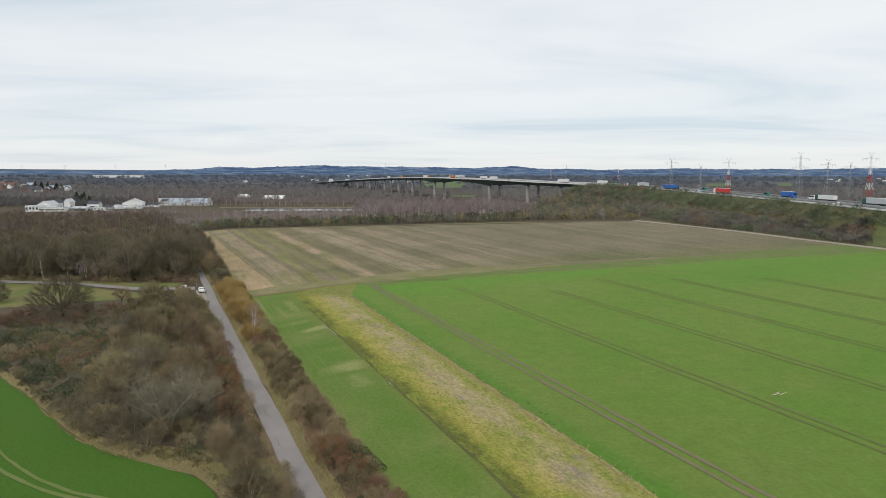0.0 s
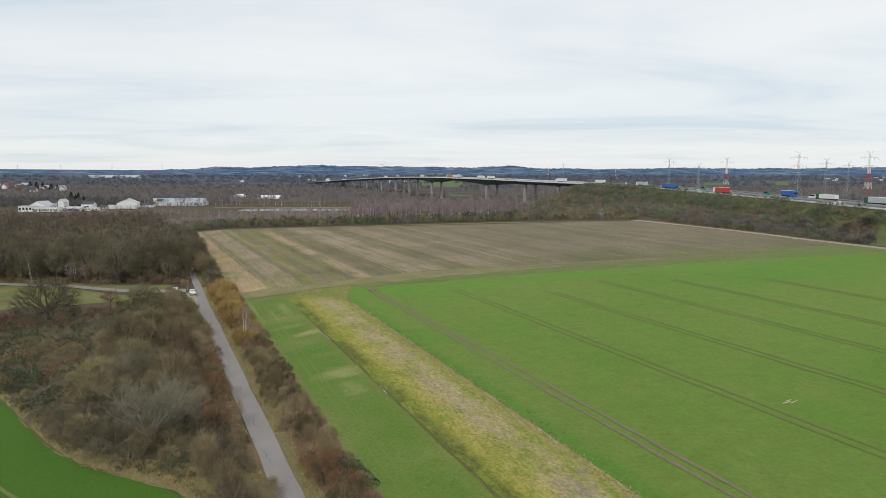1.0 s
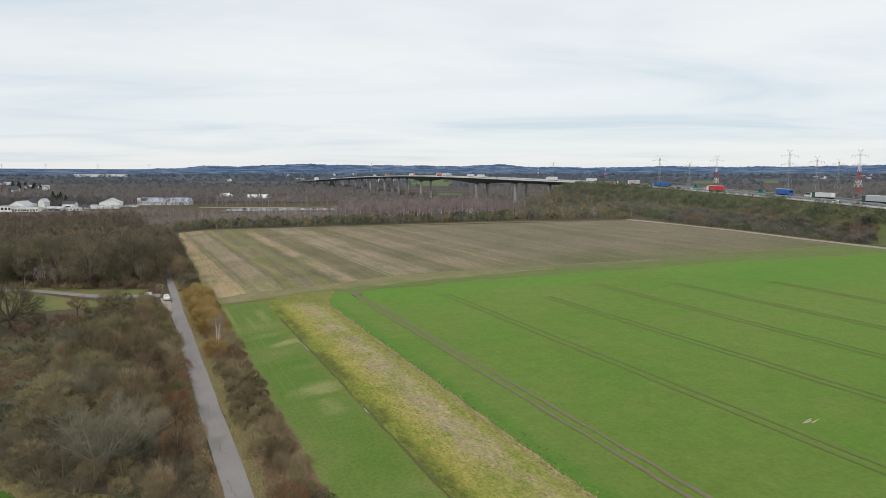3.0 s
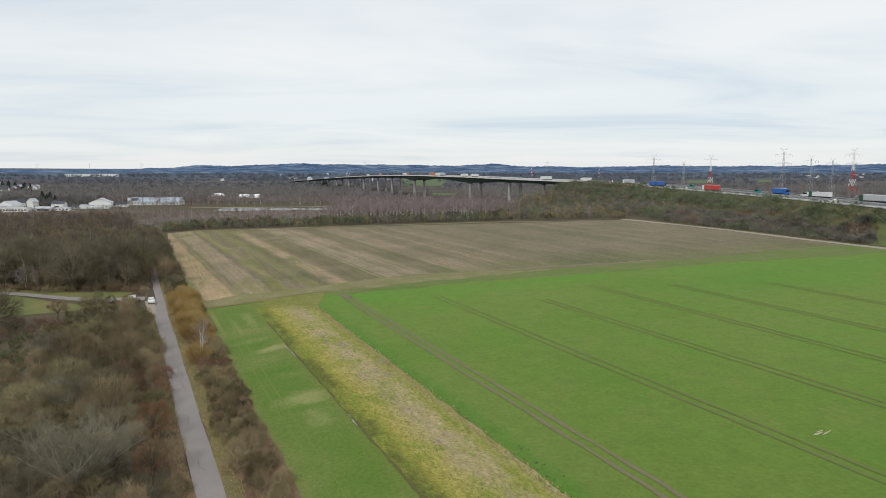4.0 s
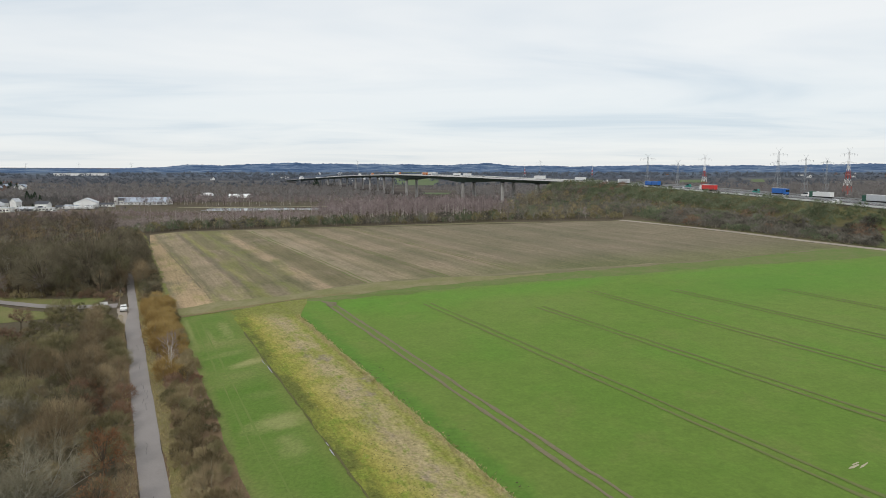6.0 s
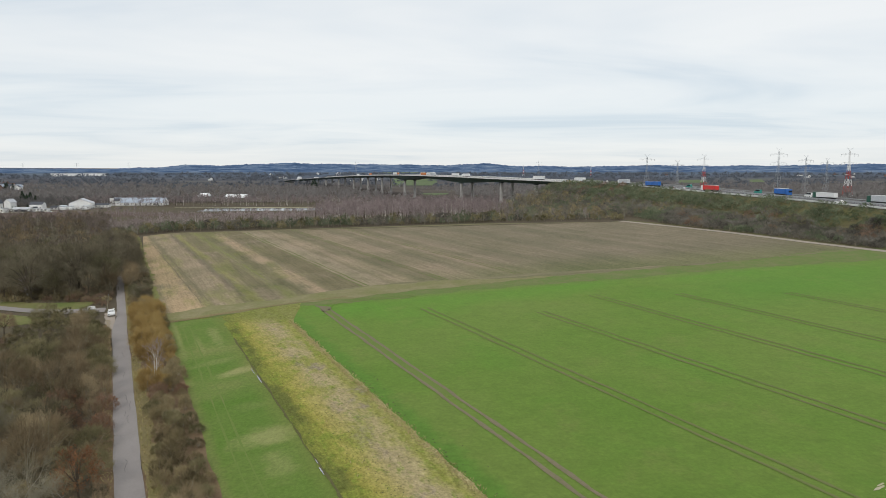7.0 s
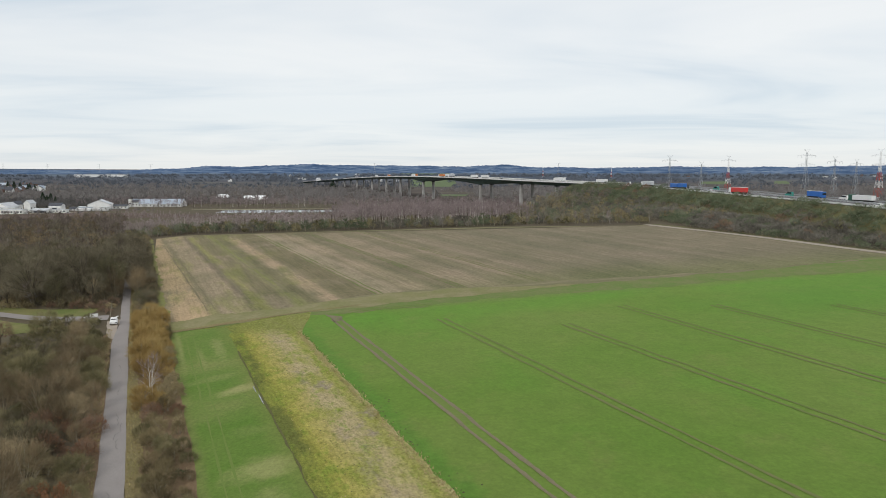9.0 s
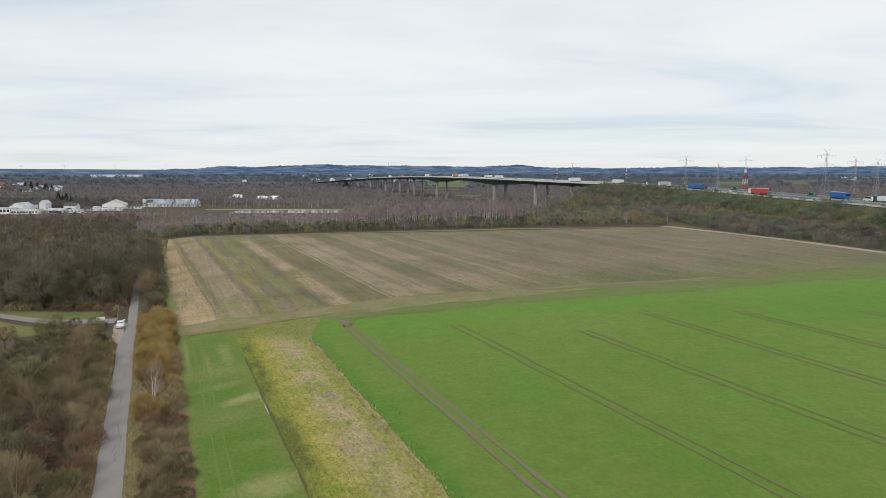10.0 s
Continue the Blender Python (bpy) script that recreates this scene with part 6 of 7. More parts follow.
for u, v, s in ((281.5, -23, 1.0), (283.5, -20.3, 1.1), (289, -37.5, 1.05), (287, -30, 0.95), (296, -43, 1.0), (306, -50, 1.1), (315, -57, 1.0)):
    x, y = uv_xy(u, v)
    plant_at("wood_birch", 0, x, y, s, rs, "birches at the wood's edge")
for u, v, z in ((263, 13.2, 1.25), (266, 19.6, 1.2), (270, 12.8, 1.4), (272, 18.9, 1.35), (277, 13.4, 1.45), (279, 19.4, 1.3), (285, 13.5, 1.4)):
    x, y = uv_xy(u, v)
    plant_at("tall_hazel", int(rs.randint(2)), x, y, z, rs, "growth over the lane")
for x, y in scatter(44, (-260, -80, 235, 345), lambda x, y: in_wood(x, y) & (xy_uv(x, y)[1] > -62) & (xy_uv(x, y)[0] > np.interp(xy_uv(x, y)[1], *WOOD_U) + 1) & (xy_uv(x, y)[0] < np.interp(xy_uv(x, y)[1], *WOOD_U) + 12), 4.4, 6000):
    plant_at("tall_hazel" if rs.uniform() < 0.4 else "dark_bush", int(rs.randint(2)), x, y, rs.uniform(0.8, 1.25), rs, "undergrowth of the wood")
for u, v, z, kind in ((246, 12.3, 0.5, "plain_red"), (249, 10.6, 0.6, "plain_red"), (252, 12.6, 0.6, "plain_grey"), (255, 10.4, 0.75, "plain_red"), (258, 12.8, 0.8, "plain_red"), (261, 10.8, 0.9, "plain_grey"),
                      (254, 7.5, 0.7, "plain_red"), (259, 5.0, 0.8, "plain_grey"), (264, 8.0, 0.9, "plain_red")):
    x, y = uv_xy(u, v)
    plant_at(kind, int(rs.randint(3)), x, y, z, rs, "scrub at the wood's foot")
# low growth at the wood's foot
for x, y in scatter(4, (-260, -80, 225, 330), lambda x, y: (xy_uv(x, y)[1] < lane_v(xy_uv(x, y)[0]) - 3) & (xy_uv(x, y)[1] > -60) & (xy_uv(x, y)[0] > np.interp(xy_uv(x, y)[1], *WOOD_U) - 3.5) & (xy_uv(x, y)[0] < np.interp(xy_uv(x, y)[1], *WOOD_U) + 9), 2.8, 9000):
    plant_at("plain_red" if rs.uniform() < 0.3 else "plain_grey", int(rs.randint(3)), x, y, rs.uniform(0.45, 0.8), rs, "scrub at the wood's foot")

# lighter plants for the joined woods
LIGHT = {
    "tree": [dome(200 + k, 11.0, 4.4, centre=0.5, low=-0.7, trunk=0.16, stems=5, limb_w=0.07, fans=27, per_fan=10, length=1.55, width=0.165, up=0.45) for k in range(3)],
    "birch": [grow(210 + k, 11.5, stems=1, radius=0.12, first=0.3, limbs=9, limb_len=2.5, rise=0.8, branches=3, twigs=2, twig_len=1.4, twig_w=0.14, droop=0.3, sides=3, limb_tubes=False) for k in range(3)],
    "shrub": [dome(220 + k, 3.3, 2.7, stems=3, fans=36, per_fan=9, length=0.72, width=0.135, up=0.25, stray=0.75) for k in range(3)],
    "far": [dome(230 + k, 10.0, 5.2, centre=0.35, low=-0.3, trunk=0.14, stems=3, limb_w=0.1, fans=17, per_fan=9, length=1.9, width=0.48, up=0.9, stray=0.45, deep=0.45) for k in range(3)],
    "distant": [dome(240 + k, 8.5, 9.0, centre=0.3, low=-0.2, trunk=0.1, stems=3, limb_w=0.1, fans=11, per_fan=6, length=2.9, width=1.35, up=1.0, stray=0.4, deep=0.4) for k in range(3)],
}


def joined(name, spots, kinds, size, label, category, seed):
    rs = np.random.RandomState(seed)
    items = []
    for x, y in spots:
        kind, bark, twig = kinds[int(rs.randint(len(kinds)))]
        s = size(x, y) * rs.uniform(0.75, 1.2)
        items.append((LIGHT[kind][int(rs.randint(3))], M[bark], M[twig], x, y, s, rs.uniform(0, 6.28)))
    return stuff_plants(name, items, label, category)


BROWN = [("tree", "bark_dark", "twig_mauve"), ("tree", "bark_dark", "twig_wood"), ("birch", "bark_pale", "twig_mauve"), ("tree", "bark_dark", "twig_hazel"), ("tree", "bark_dark", "twig_mauve")]
PURPLE = [("birch", "bark_birch", "twig_purple"), ("birch", "bark_pale", "twig_purple"), ("birch", "bark_dark", "twig_purple"), ("tree", "bark_dark", "twig_purple")]
joined("left_wood", scatter(5, (-520, -70, 300, 660), lambda x, y: in_wood(x, y) & (xy_uv(x, y)[0] >= np.interp(xy_uv(x, y)[1], *WOOD_U) + 60) & (y < 640) & (x < -60 - 0.25 * (y - 280)), 7.0, 9000),
       BROWN, lambda x, y: 0.95 - 0.35 * float(sstep(430, 600, y)), "brown leafless birch and oak wood", "wood", 21)

# trees along the far edge of the stubble
FAR_EDGE = np.array([(-152, 410), (-102, 406), (-35, 403.5), (31, 400.5), (80, 394), (100, 388)], float)


def behind_edge(x, y, lo, hi):
    d = y - np.interp(x, FAR_EDGE[:, 0], FAR_EDGE[:, 1])
    return (d > lo) & (d < hi)


for k in range(3):
    plant_meshes(("edge_tree", k), dome(150 + k, 5.4, 2.9, centre=0.4, low=-0.6, trunk=0.1, stems=7, limb_w=0.06, fans=44, per_fan=12, length=0.9, width=0.12, up=0.3, stray=0.7), M["bark_grey"], M[("twig_bank", "twig_bank_brown", "twig_olive")[k]])
LABELS["edge_tree"] = ("hedge_tree", "low bushy olive-brown tree at the far field edge", "tree")
for x, y in scatter(6, (-175, 104, 385, 440), lambda x, y: behind_edge(x, y, 0.5, 16), 3.7, 12000):
    q = rs.uniform()
    kind = "edge_tree" if q < 0.78 else ("birch" if q > 0.93 else "shrub_olive")
    s = rs.uniform(0.6, 1.25) if kind != "birch" else rs.uniform(0.6, 0.9)
    if x > 40:
        s *= 0.75
    plant_at(kind, int(rs.randint(3)), x, y, s, rs, "trees along the far field edge")
joined("birch_wood", scatter(7, (-260, 150, 415, 690), lambda x, y: behind_edge(x, y, 13, 400) & (x < 50) & (x < np.interp(y, HY, HX) - 30) & (x > -0.10 * (y - 40) - 25), 6.0, 12000),
       PURPLE, lambda x, y: 0.95 + 0.3 * float(sstep(480, 620, y)), "purplish leafless birch wood with pale trunks", "wood", 22)
joined("bank_thicket", scatter(17, (45, 150, 395, 722), lambda x, y: behind_edge(x, y, 10, 400) & (x >= 50) & (x < np.interp(y, HY, HX) - np.where(y > 600, 8, 30)), 5.2, 12000),
       [("tree", "bark_grey", "twig_bank"), ("tree", "bark_grey", "twig_grey"), ("tree", "bark_grey", "twig_bank_brown"), ("tree", "bark_pale", "twig_pale"), ("tree", "bark_grey", "twig_bank_brown")], lambda x, y: 0.52 + 0.33 * float(sstep(480, 620, y)) * float(sstep(125, 80, x)), "olive-brown leafless thicket at the motorway bank", "thicket", 31)
joined("low_birch_growth", scatter(8, (-430, -40, 415, 690), lambda x, y: behind_edge(x, y, 13, 400) & (x <= -0.10 * (y - 40) - 25) & (x > -0.62 * (y - 40)) & ~(in_wood(x, y) & (x < -60 - 0.25 * (y - 280)) & (y < 640)), 6.8, 18000),
       PURPLE, lambda x, y: 0.70 - 0.52 * float(sstep(430, 600, y)), "low purplish birch growth before the pond", "wood", 23)
joined("pond_birch_belt", scatter(9, (-420, 90, 815, 905), lambda x, y: x < 90, 7.5, 5000), PURPLE, lambda x, y: 0.95, "purplish birch belt behind the pond", "wood", 24)
joined("yard_thicket", scatter(15, (-345, -60, 575, 704), lambda x, y: (x < -0.1 * y) & (x > -60 - 0.25 * (y - 280) - 190 * (y > 640)), 7.0, 5000), PURPLE, lambda x, y: 0.2 + 0.32 * float(sstep(-235, -270, x)), "purplish thicket beside the farmyard", "wood", 29)
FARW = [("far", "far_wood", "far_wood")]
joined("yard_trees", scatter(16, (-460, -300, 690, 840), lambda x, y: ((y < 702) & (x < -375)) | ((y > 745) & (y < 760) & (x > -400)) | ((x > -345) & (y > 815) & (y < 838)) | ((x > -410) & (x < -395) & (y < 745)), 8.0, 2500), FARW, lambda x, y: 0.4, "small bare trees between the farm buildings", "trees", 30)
DISTANT = [("distant", "far_haze_wood", "far_haze_wood")]
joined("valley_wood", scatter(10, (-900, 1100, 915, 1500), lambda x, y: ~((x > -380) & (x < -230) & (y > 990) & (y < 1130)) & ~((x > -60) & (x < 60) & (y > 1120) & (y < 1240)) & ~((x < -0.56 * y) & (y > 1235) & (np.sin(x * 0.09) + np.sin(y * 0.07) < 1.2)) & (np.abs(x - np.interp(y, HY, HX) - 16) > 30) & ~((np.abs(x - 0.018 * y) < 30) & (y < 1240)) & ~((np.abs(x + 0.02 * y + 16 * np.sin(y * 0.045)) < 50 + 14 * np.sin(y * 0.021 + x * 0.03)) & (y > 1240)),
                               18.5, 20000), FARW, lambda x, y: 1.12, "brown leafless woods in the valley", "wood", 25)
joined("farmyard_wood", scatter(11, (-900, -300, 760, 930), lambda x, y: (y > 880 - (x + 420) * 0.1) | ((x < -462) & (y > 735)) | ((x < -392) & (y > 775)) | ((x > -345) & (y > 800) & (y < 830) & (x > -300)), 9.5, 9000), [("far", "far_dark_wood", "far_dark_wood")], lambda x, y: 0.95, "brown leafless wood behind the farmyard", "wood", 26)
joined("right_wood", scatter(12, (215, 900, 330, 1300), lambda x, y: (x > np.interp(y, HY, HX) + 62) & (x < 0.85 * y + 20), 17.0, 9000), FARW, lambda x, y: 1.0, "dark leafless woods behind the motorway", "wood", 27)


def far_rows(x, y):
    r = np.hypot(x, y)
    n = np.sin(x * 0.011 + np.sin(y * 0.006) * 2) + np.sin(y * 0.02 + x * 0.002)
    return (r > 1500) & (r < 3000) & ~((x < -0.56 * y) & (y < 1680) & (np.sin(x * 0.09) + np.sin(y * 0.07) < 1.1)) & (np.abs(x) < 0.8 * y) & (n > -0.5) & ~((np.abs(x + 0.02 * y + 12 * np.sin(y * 0.04)) < 0.032 * y) & (y < 2280) & (np.sin(x * 0.06) + np.sin(y * 0.017) < 1.1)) & ~((np.abs(x - 0.38 * y) < 0.024 * y) & (y < 2040)) & ~((np.abs(x - 0.477 * y) < 0.015 * y) & (y < 2030)) & (np.abs(x - np.interp(y, HY, HX) - 16) > 32)


joined("far_woods", scatter(13, (-3000, 3000, 1350, 4000), far_rows, 25.0, 22000), DISTANT, lambda x, y: 1.0 + 0.3 * (y > 2400), "distant leafless woods and hedgerows, tinted haze blue", "wood", 28)
for x, y, s in ((-238, 1500, 1.5), (-245, 1512, 1.3), (-486, 879, 0.9), (-478, 885, 0.8), (-494, 890, 0.7), (-812, 1380, 1.1), (-790, 1362, 1.0), (-842, 1400, 1.2), (-850, 1412, 1.0), (-866, 1418, 1.3), (-798, 1352, 1.1), (-900, 1450, 1.2), (-512, 915, 1.1), (-505, 922, 1.0), (-498, 905, 0.8), (-412, 752, 0.45), (-407, 754, 0.5), (-418, 748, 0.4)):
    plant_at("conifer", 0, x, y, s, rs, "conifers")

# scrub on the motorway bank
for k in range(3):
    plant_meshes(("bank_olive", k), LIGHT["shrub"][k], M["bark_grey"], M["twig_bank"])
    plant_meshes(("bank_grey", k), LIGHT["shrub"][k], M["bark_grey"], M["twig_bank_brown"])
    plant_meshes(("bank_red", k), LIGHT["shrub"][k], M["bark_dark"], M["twig_red"])
LABELS["bank_olive"] = ("shrub", "olive-brown leafless shrub on the motorway bank", "shrub")
LABELS["bank_grey"] = ("shrub", "grey-brown leafless shrub on the motorway bank", "shrub")
LABELS["bank_red"] = ("shrub", "reddish leafless shrub on the motorway bank", "shrub")
rs = np.random.RandomState(31)
bank_spots = []
for k in range(20000):
    y, o = rs.uniform(200, 665), rs.uniform(-66, -2.5)
    x, yy, _, _, _ = motorway_at(y, o)
    tx = np.interp(yy, [p[1] for p in FARM_TRACK[::-1]], [p[0] for p in FARM_TRACK[::-1]])
    if x < tx + 6.2 + 1.5 * math.sin(yy * 0.11) or (o < -13 and x > 156 and yy < 274 + (x - 159) * 1.55):
        continue
    if yy > 400 and x < 104:
        continue
    terrace = abs(o - np.interp(yy, [300, 380], [-15.5, -20]) + 0.8 * math.sin(y * 0.03)) < 2.4 and yy < 470
    if terrace and rs.uniform() < 0.9:
        continue
    if all((x - a) ** 2 + (yy - b) ** 2 > (2.6 if yy < 345 else 3.0) ** 2 for a, b, _ in bank_spots):
        bank_spots.append((x, yy, o))
for k in range(60):
    q = rs.uniform()
    bank_spots.append((float(np.interp(q, [0, 1], [160.5, 186])) + rs.normal(0, 1.3), float(np.interp(q, [0, 1], [273, 317])) + rs.normal(0, 1.3) - 2.0, -21.0 if k % 2 else -30.0))
bank_items = []
for x, y, o in bank_spots:
    q = min(0.99, max(0.0, 0.5 + 0.75 * noise.noise(Vector((x * 0.045, y * 0.045, 9.0))) + rs.normal(0, 0.16)))
    s = rs.uniform(0.75, 1.2) * (0.95 + 0.6 * noise.noise(Vector((x * 0.09, y * 0.09, 4.0)))) * ((0.85 + 0.5 * noise.noise(Vector((x * 0.13, y * 0.13, 7.0)))) if o > -6 else 0.75 if o > -10 else (0.95 if o > -14 else (0.75 if -32 < o < -22 else 1.0)))
    if y > 540 and o > -22:
        s *= 1.2
    if y < 345:
        kind = "bank_olive" if q < (0.8 if o > -20 else 0.3) else ("bank_red" if q > 0.93 else ("bramble" if q > 0.87 else "bank_grey"))
        plant_at(kind, int(rs.randint(3)), x, y, s, rs, "scrub on the motorway bank")
    else:
        twig = "twig_bank" if q < (0.8 if o > -20 else 0.35) else ("twig_red" if q > 0.95 else "twig_bank_brown")
        bank_items.append((LIGHT["shrub"][int(rs.randint(3))], M["bark_grey"], M[twig], x, y, s * 1.15, rs.uniform(0, 6.28)))
stuff_plants("bank_scrub", bank_items, "olive-brown leafless scrub on the motorway bank", "scrub")

# withered grass tufts and soil clods
rs = np.random.RandomState(41)
tv, tf = [], []
for k in range(2600):
    u, v = rs.uniform(60, 192), 40.5 + 12.2 * rs.uniform() if k % 4 == 0 else 52.3 + rs.normal(0, 0.45)
    if k % 4 == 0 and noise.noise(Vector((u * 0.15, v * 0.3, 0.7))) + rs.normal(0, 0.3) < 0.0:
        continue
    x, y = uv_xy(u, v)
    z = float(ground_z(x, y)) + 0.1
    for b in range(3):
        a, h = rs.uniform(0, 6.28), rs.uniform(0.12, 0.3)
        w = rs.uniform(0.05, 0.1)
        dx, dy = math.cos(a), math.sin(a)
        i = len(tv)
        tv += [(x - dy * w, y + dx * w, z), (x + dy * w, y - dx * w, z), (x + dx * h * 0.8, y + dy * h * 0.8, z + h)]
        tf.append((i, i + 1, i + 2))
def in_verge(x, y):
    u, v = xy_uv(x, y)
    d = u - np.interp(v, *SCRUB_U)
    return (v < 13.5) & (d > -2.7) & (d < np.where((v > -1) & (v < 10), 4.6, 1.5))


for x, y in scatter(42, (-132, -12, 55, 156), in_verge, 0.3, 90000):
    z = float(ground_z(x, y)) + 0.12
    for b in range(4):
        a, h = rs.uniform(0, 6.28), rs.uniform(0.15, 0.42)
        w = rs.uniform(0.03, 0.06)
        dx, dy = math.cos(a), math.sin(a)
        i = len(tv)
        tv += [(x - dy * w, y + dx * w, z), (x + dy * w, y - dx * w, z), (x + dx * h * 0.9, y + dy * h * 0.9, z + h)]
        tf.append((i, i + 1, i + 2))
for k in range(3000):
    u = rs.uniform(55, 225)
    v = lane_v(u) + (1.85 + rs.uniform(0, 2.2) if k % 3 else -1.85 - rs.uniform(0, 1.3))
    x, y = uv_xy(u, v)
    z = float(ground_z(x, y)) + 0.11
    for b in range(3):
        a, h = rs.uniform(0, 6.28), rs.uniform(0.12, 0.4)
        w = rs.uniform(0.03, 0.07)
        dx, dy = math.cos(a), math.sin(a)
        i = len(tv)
        tv += [(x - dy * w, y + dx * w, z), (x + dy * w, y - dx * w, z), (x + dx * h * 0.8, y + dy * h * 0.8, z + h)]
        tf.append((i, i + 1, i + 2))
tagged(obj("grass_tufts", tv, tf, M["straw_blade"]), "dry straw coloured grass tufts", "grass", kind="stuff")
cv, cf = [], []
for k in range(330):
    q = rs.uniform()
    u, v = (rs.uniform(75, 150), 53.0 + rs.exponential(0.9)) if q < 0.25 else ((rs.normal(105, 11), rs.normal(43.6, 1.0)) if q < 0.92 else (rs.uniform(60, 150), rs.uniform(48, 52.5)))
    x, y = uv_xy(u, v)
    z = float(ground_z(x, y)) + 0.1
    r = rs.uniform(0.07, 0.19)
    i = len(cv)
    cv += [(x + r, y, z), (x, y + r * 0.8, z), (x - r, y, z), (x, y - r * 0.8, z), (x + r * 0.2, y, z + r * 0.7)]
    cf += [(i, i + 1, i + 4), (i + 1, i + 2, i + 4), (i + 2, i + 3, i + 4), (i + 3, i, i + 4)]
tagged(obj("soil_clods", cv, cf, M["clod"]), "small dark soil clods along the strip", "soil", kind="stuff")

# ---- buildings ----


def gable_house(x, y, turn, w, d, h, rise, wall, roof, label, windows=4, name="house", category="house", group="", overhang=0.5):
    z = float(ground_z(x, y))
    ob = thing(name, pose(x, y, z - 0.1, 0, 0, turn), label, category, group)
    W, D = w / 2, d / 2
    obj("wall", [(-W, -D, 0), (W, -D, 0), (W, D, 0), (-W, D, 0), (-W, -D, h), (W, -D, h), (W, D, h), (-W, D, h), (-W, 0, h + rise), (W, 0, h + rise)],
        [(0, 1, 5, 4), (1, 2, 6, 9, 5), (2, 3, 7, 6), (3, 0, 4, 8, 7), (3, 2, 1, 0)], wall, ob)
    o, t = overhang, 0.25
    k = rise / D
    e = h - k * o
    top = [(-W - o, -D - o, e), (W + o, -D - o, e), (W + o, 0, h + rise), (-W - o, 0, h + rise), (-W - o, D + o, e), (W + o, D + o, e)]
    vs = [(a, b, c + 0.03) for a, b, c in top] + [(a, b, c + t + 0.03) for a, b, c in top]
    obj("roof", vs, [(0, 1, 2, 3)[::-1], (3, 2, 5, 4)[::-1], (6, 7, 8, 9), (9, 8, 11, 10), (0, 1, 7, 6), (5, 4, 10, 11), (0, 6, 9, 3), (3, 9, 10, 4), (1, 2, 8, 7), (2, 5, 11, 8)], roof, ob)
    for k2 in range(windows):
        cx = -W + w * (k2 + 0.5) / windows
        part("window", box_bm([(cx - 0.55, cx + 0.55, -D - 0.06, -D + 0.05, h * 0.35, h * 0.35 + min(1.3, h * 0.4))]), M["pane"], ob)
    part("door", box_bm([(W - 0.02, W + 0.07, -0.6, 0.6, 0, 2.1)]), M["roof_dark"], ob)
    return ob


def flat_building(x, y, turn, w, d, h, wall, roof, label, windows=5, name="building", category="building", group="", parapet=0.4, wh=1.3):
    z = float(ground_z(x, y))
    ob = thing(name, pose(x, y, z - 0.1, 0, 0, turn), label, category, group)
    W, D = w / 2, d / 2
    part("wall", box_bm([(-W, W, -D, D, 0, h)], 0.05), wall, ob)
    part("roof", box_bm([(-W - 0.3, W + 0.3, -D - 0.3, D + 0.3, h - 0.05, h + parapet)], 0.05), roof, ob)
    for k in range(windows):
        cx = -W + w * (k + 0.5) / windows
        part("window", box_bm([(cx - w / windows * 0.3, cx + w / windows * 0.3, -D - 0.06, -D + 0.05, h * 0.4, h * 0.4 + wh)]), M["pane"], ob)
    return ob


FARM = "farmyard buildings"
WALL, PALE, DARK, SHEET = M["white_wall"], M["roof_white"], M["roof_dark"], M["roof_metal"]
flat_building(-439.3, 705, 3, 13.8, 11, 6.0, WALL, PALE, "white flat-roofed building with tall dark windows", 4, wh=2.4, group=FARM)
flat_building(-419.4, 706, 3, 26.0, 10, 4.4, WALL, PALE, "long low white building with a row of windows", 9, wh=1.3, group=FARM)
gable_house(-437, 726, 93, 20, 15, 6.2, 4.0, WALL, PALE, "white hall with its gable over a flat-roofed wing", 4, "farm_hall", "hall", FARM)
flat_building(-428, 716, 3, 15, 7, 5.6, WALL, PALE, "white flat-roofed link between farm buildings", 3, group=FARM)
gable_house(-436.5, 742, 80, 9, 6, 8.0, 3.2, WALL, DARK, "narrow white house with a dark gabled roof", 2, "house", "house", FARM)
gable_house(-428, 750, 85, 9, 7, 8.5, 3.2, WALL, PALE, "white house with a pale gabled roof", 2, "house", "house", FARM)
gable_house(-403.9, 730, -6, 17, 8, 2.6, 1.6, WALL, PALE, "low white shed with a shallow pale roof", 3, "shed", "shed", FARM)
# solid dark box added as the shade inside the shed's open front
flat_building(-403, 725.2, -6, 12, 1.5, 2.0, DARK, PALE, "dark block for the shade in a low shed's open front", 0, "shed_front_shade", "lean-to", FARM, 0.2)
gable_house(-396.6, 744, 4, 12.4, 9, 6.6, 2.4, WALL, DARK, "white two-storey house with a dark roof", 3, "house", "house", FARM)
# dark box on the front wall, standing in for porch shade
flat_building(-396.6, 739.2, 4, 4.5, 1.0, 4.6, DARK, WALL, "dark block for the shade in a white house's porch", 0, "porch", "porch", FARM, 0.3)
flat_building(-387, 733, 2, 14, 6, 2.8, WALL, PALE, "low white store with a flat roof", 4, wh=1.0, group=FARM)
gable_house(-387.4, 758, 10, 6.3, 5, 2.6, 1.5, WALL, DARK, "small white shed with a dark roof", 2, "shed", "shed", FARM)
gable_house(-381.6, 765, -8, 7.5, 6, 2.8, 1.6, M["brick"], PALE, "small brick outbuilding with a pale roof", 2, "outbuilding", "outbuilding", FARM)
gable_house(-372, 784, 109, 24, 22, 6.0, 4.6, WALL, PALE, "white barn with a wide shallow gable", 3, "barn", "barn", FARM)
flat_building(-379, 764, 6, 14, 8, 3.4, WALL, SHEET, "low white lean-to before the barn", 5, wh=1.2, group=FARM)
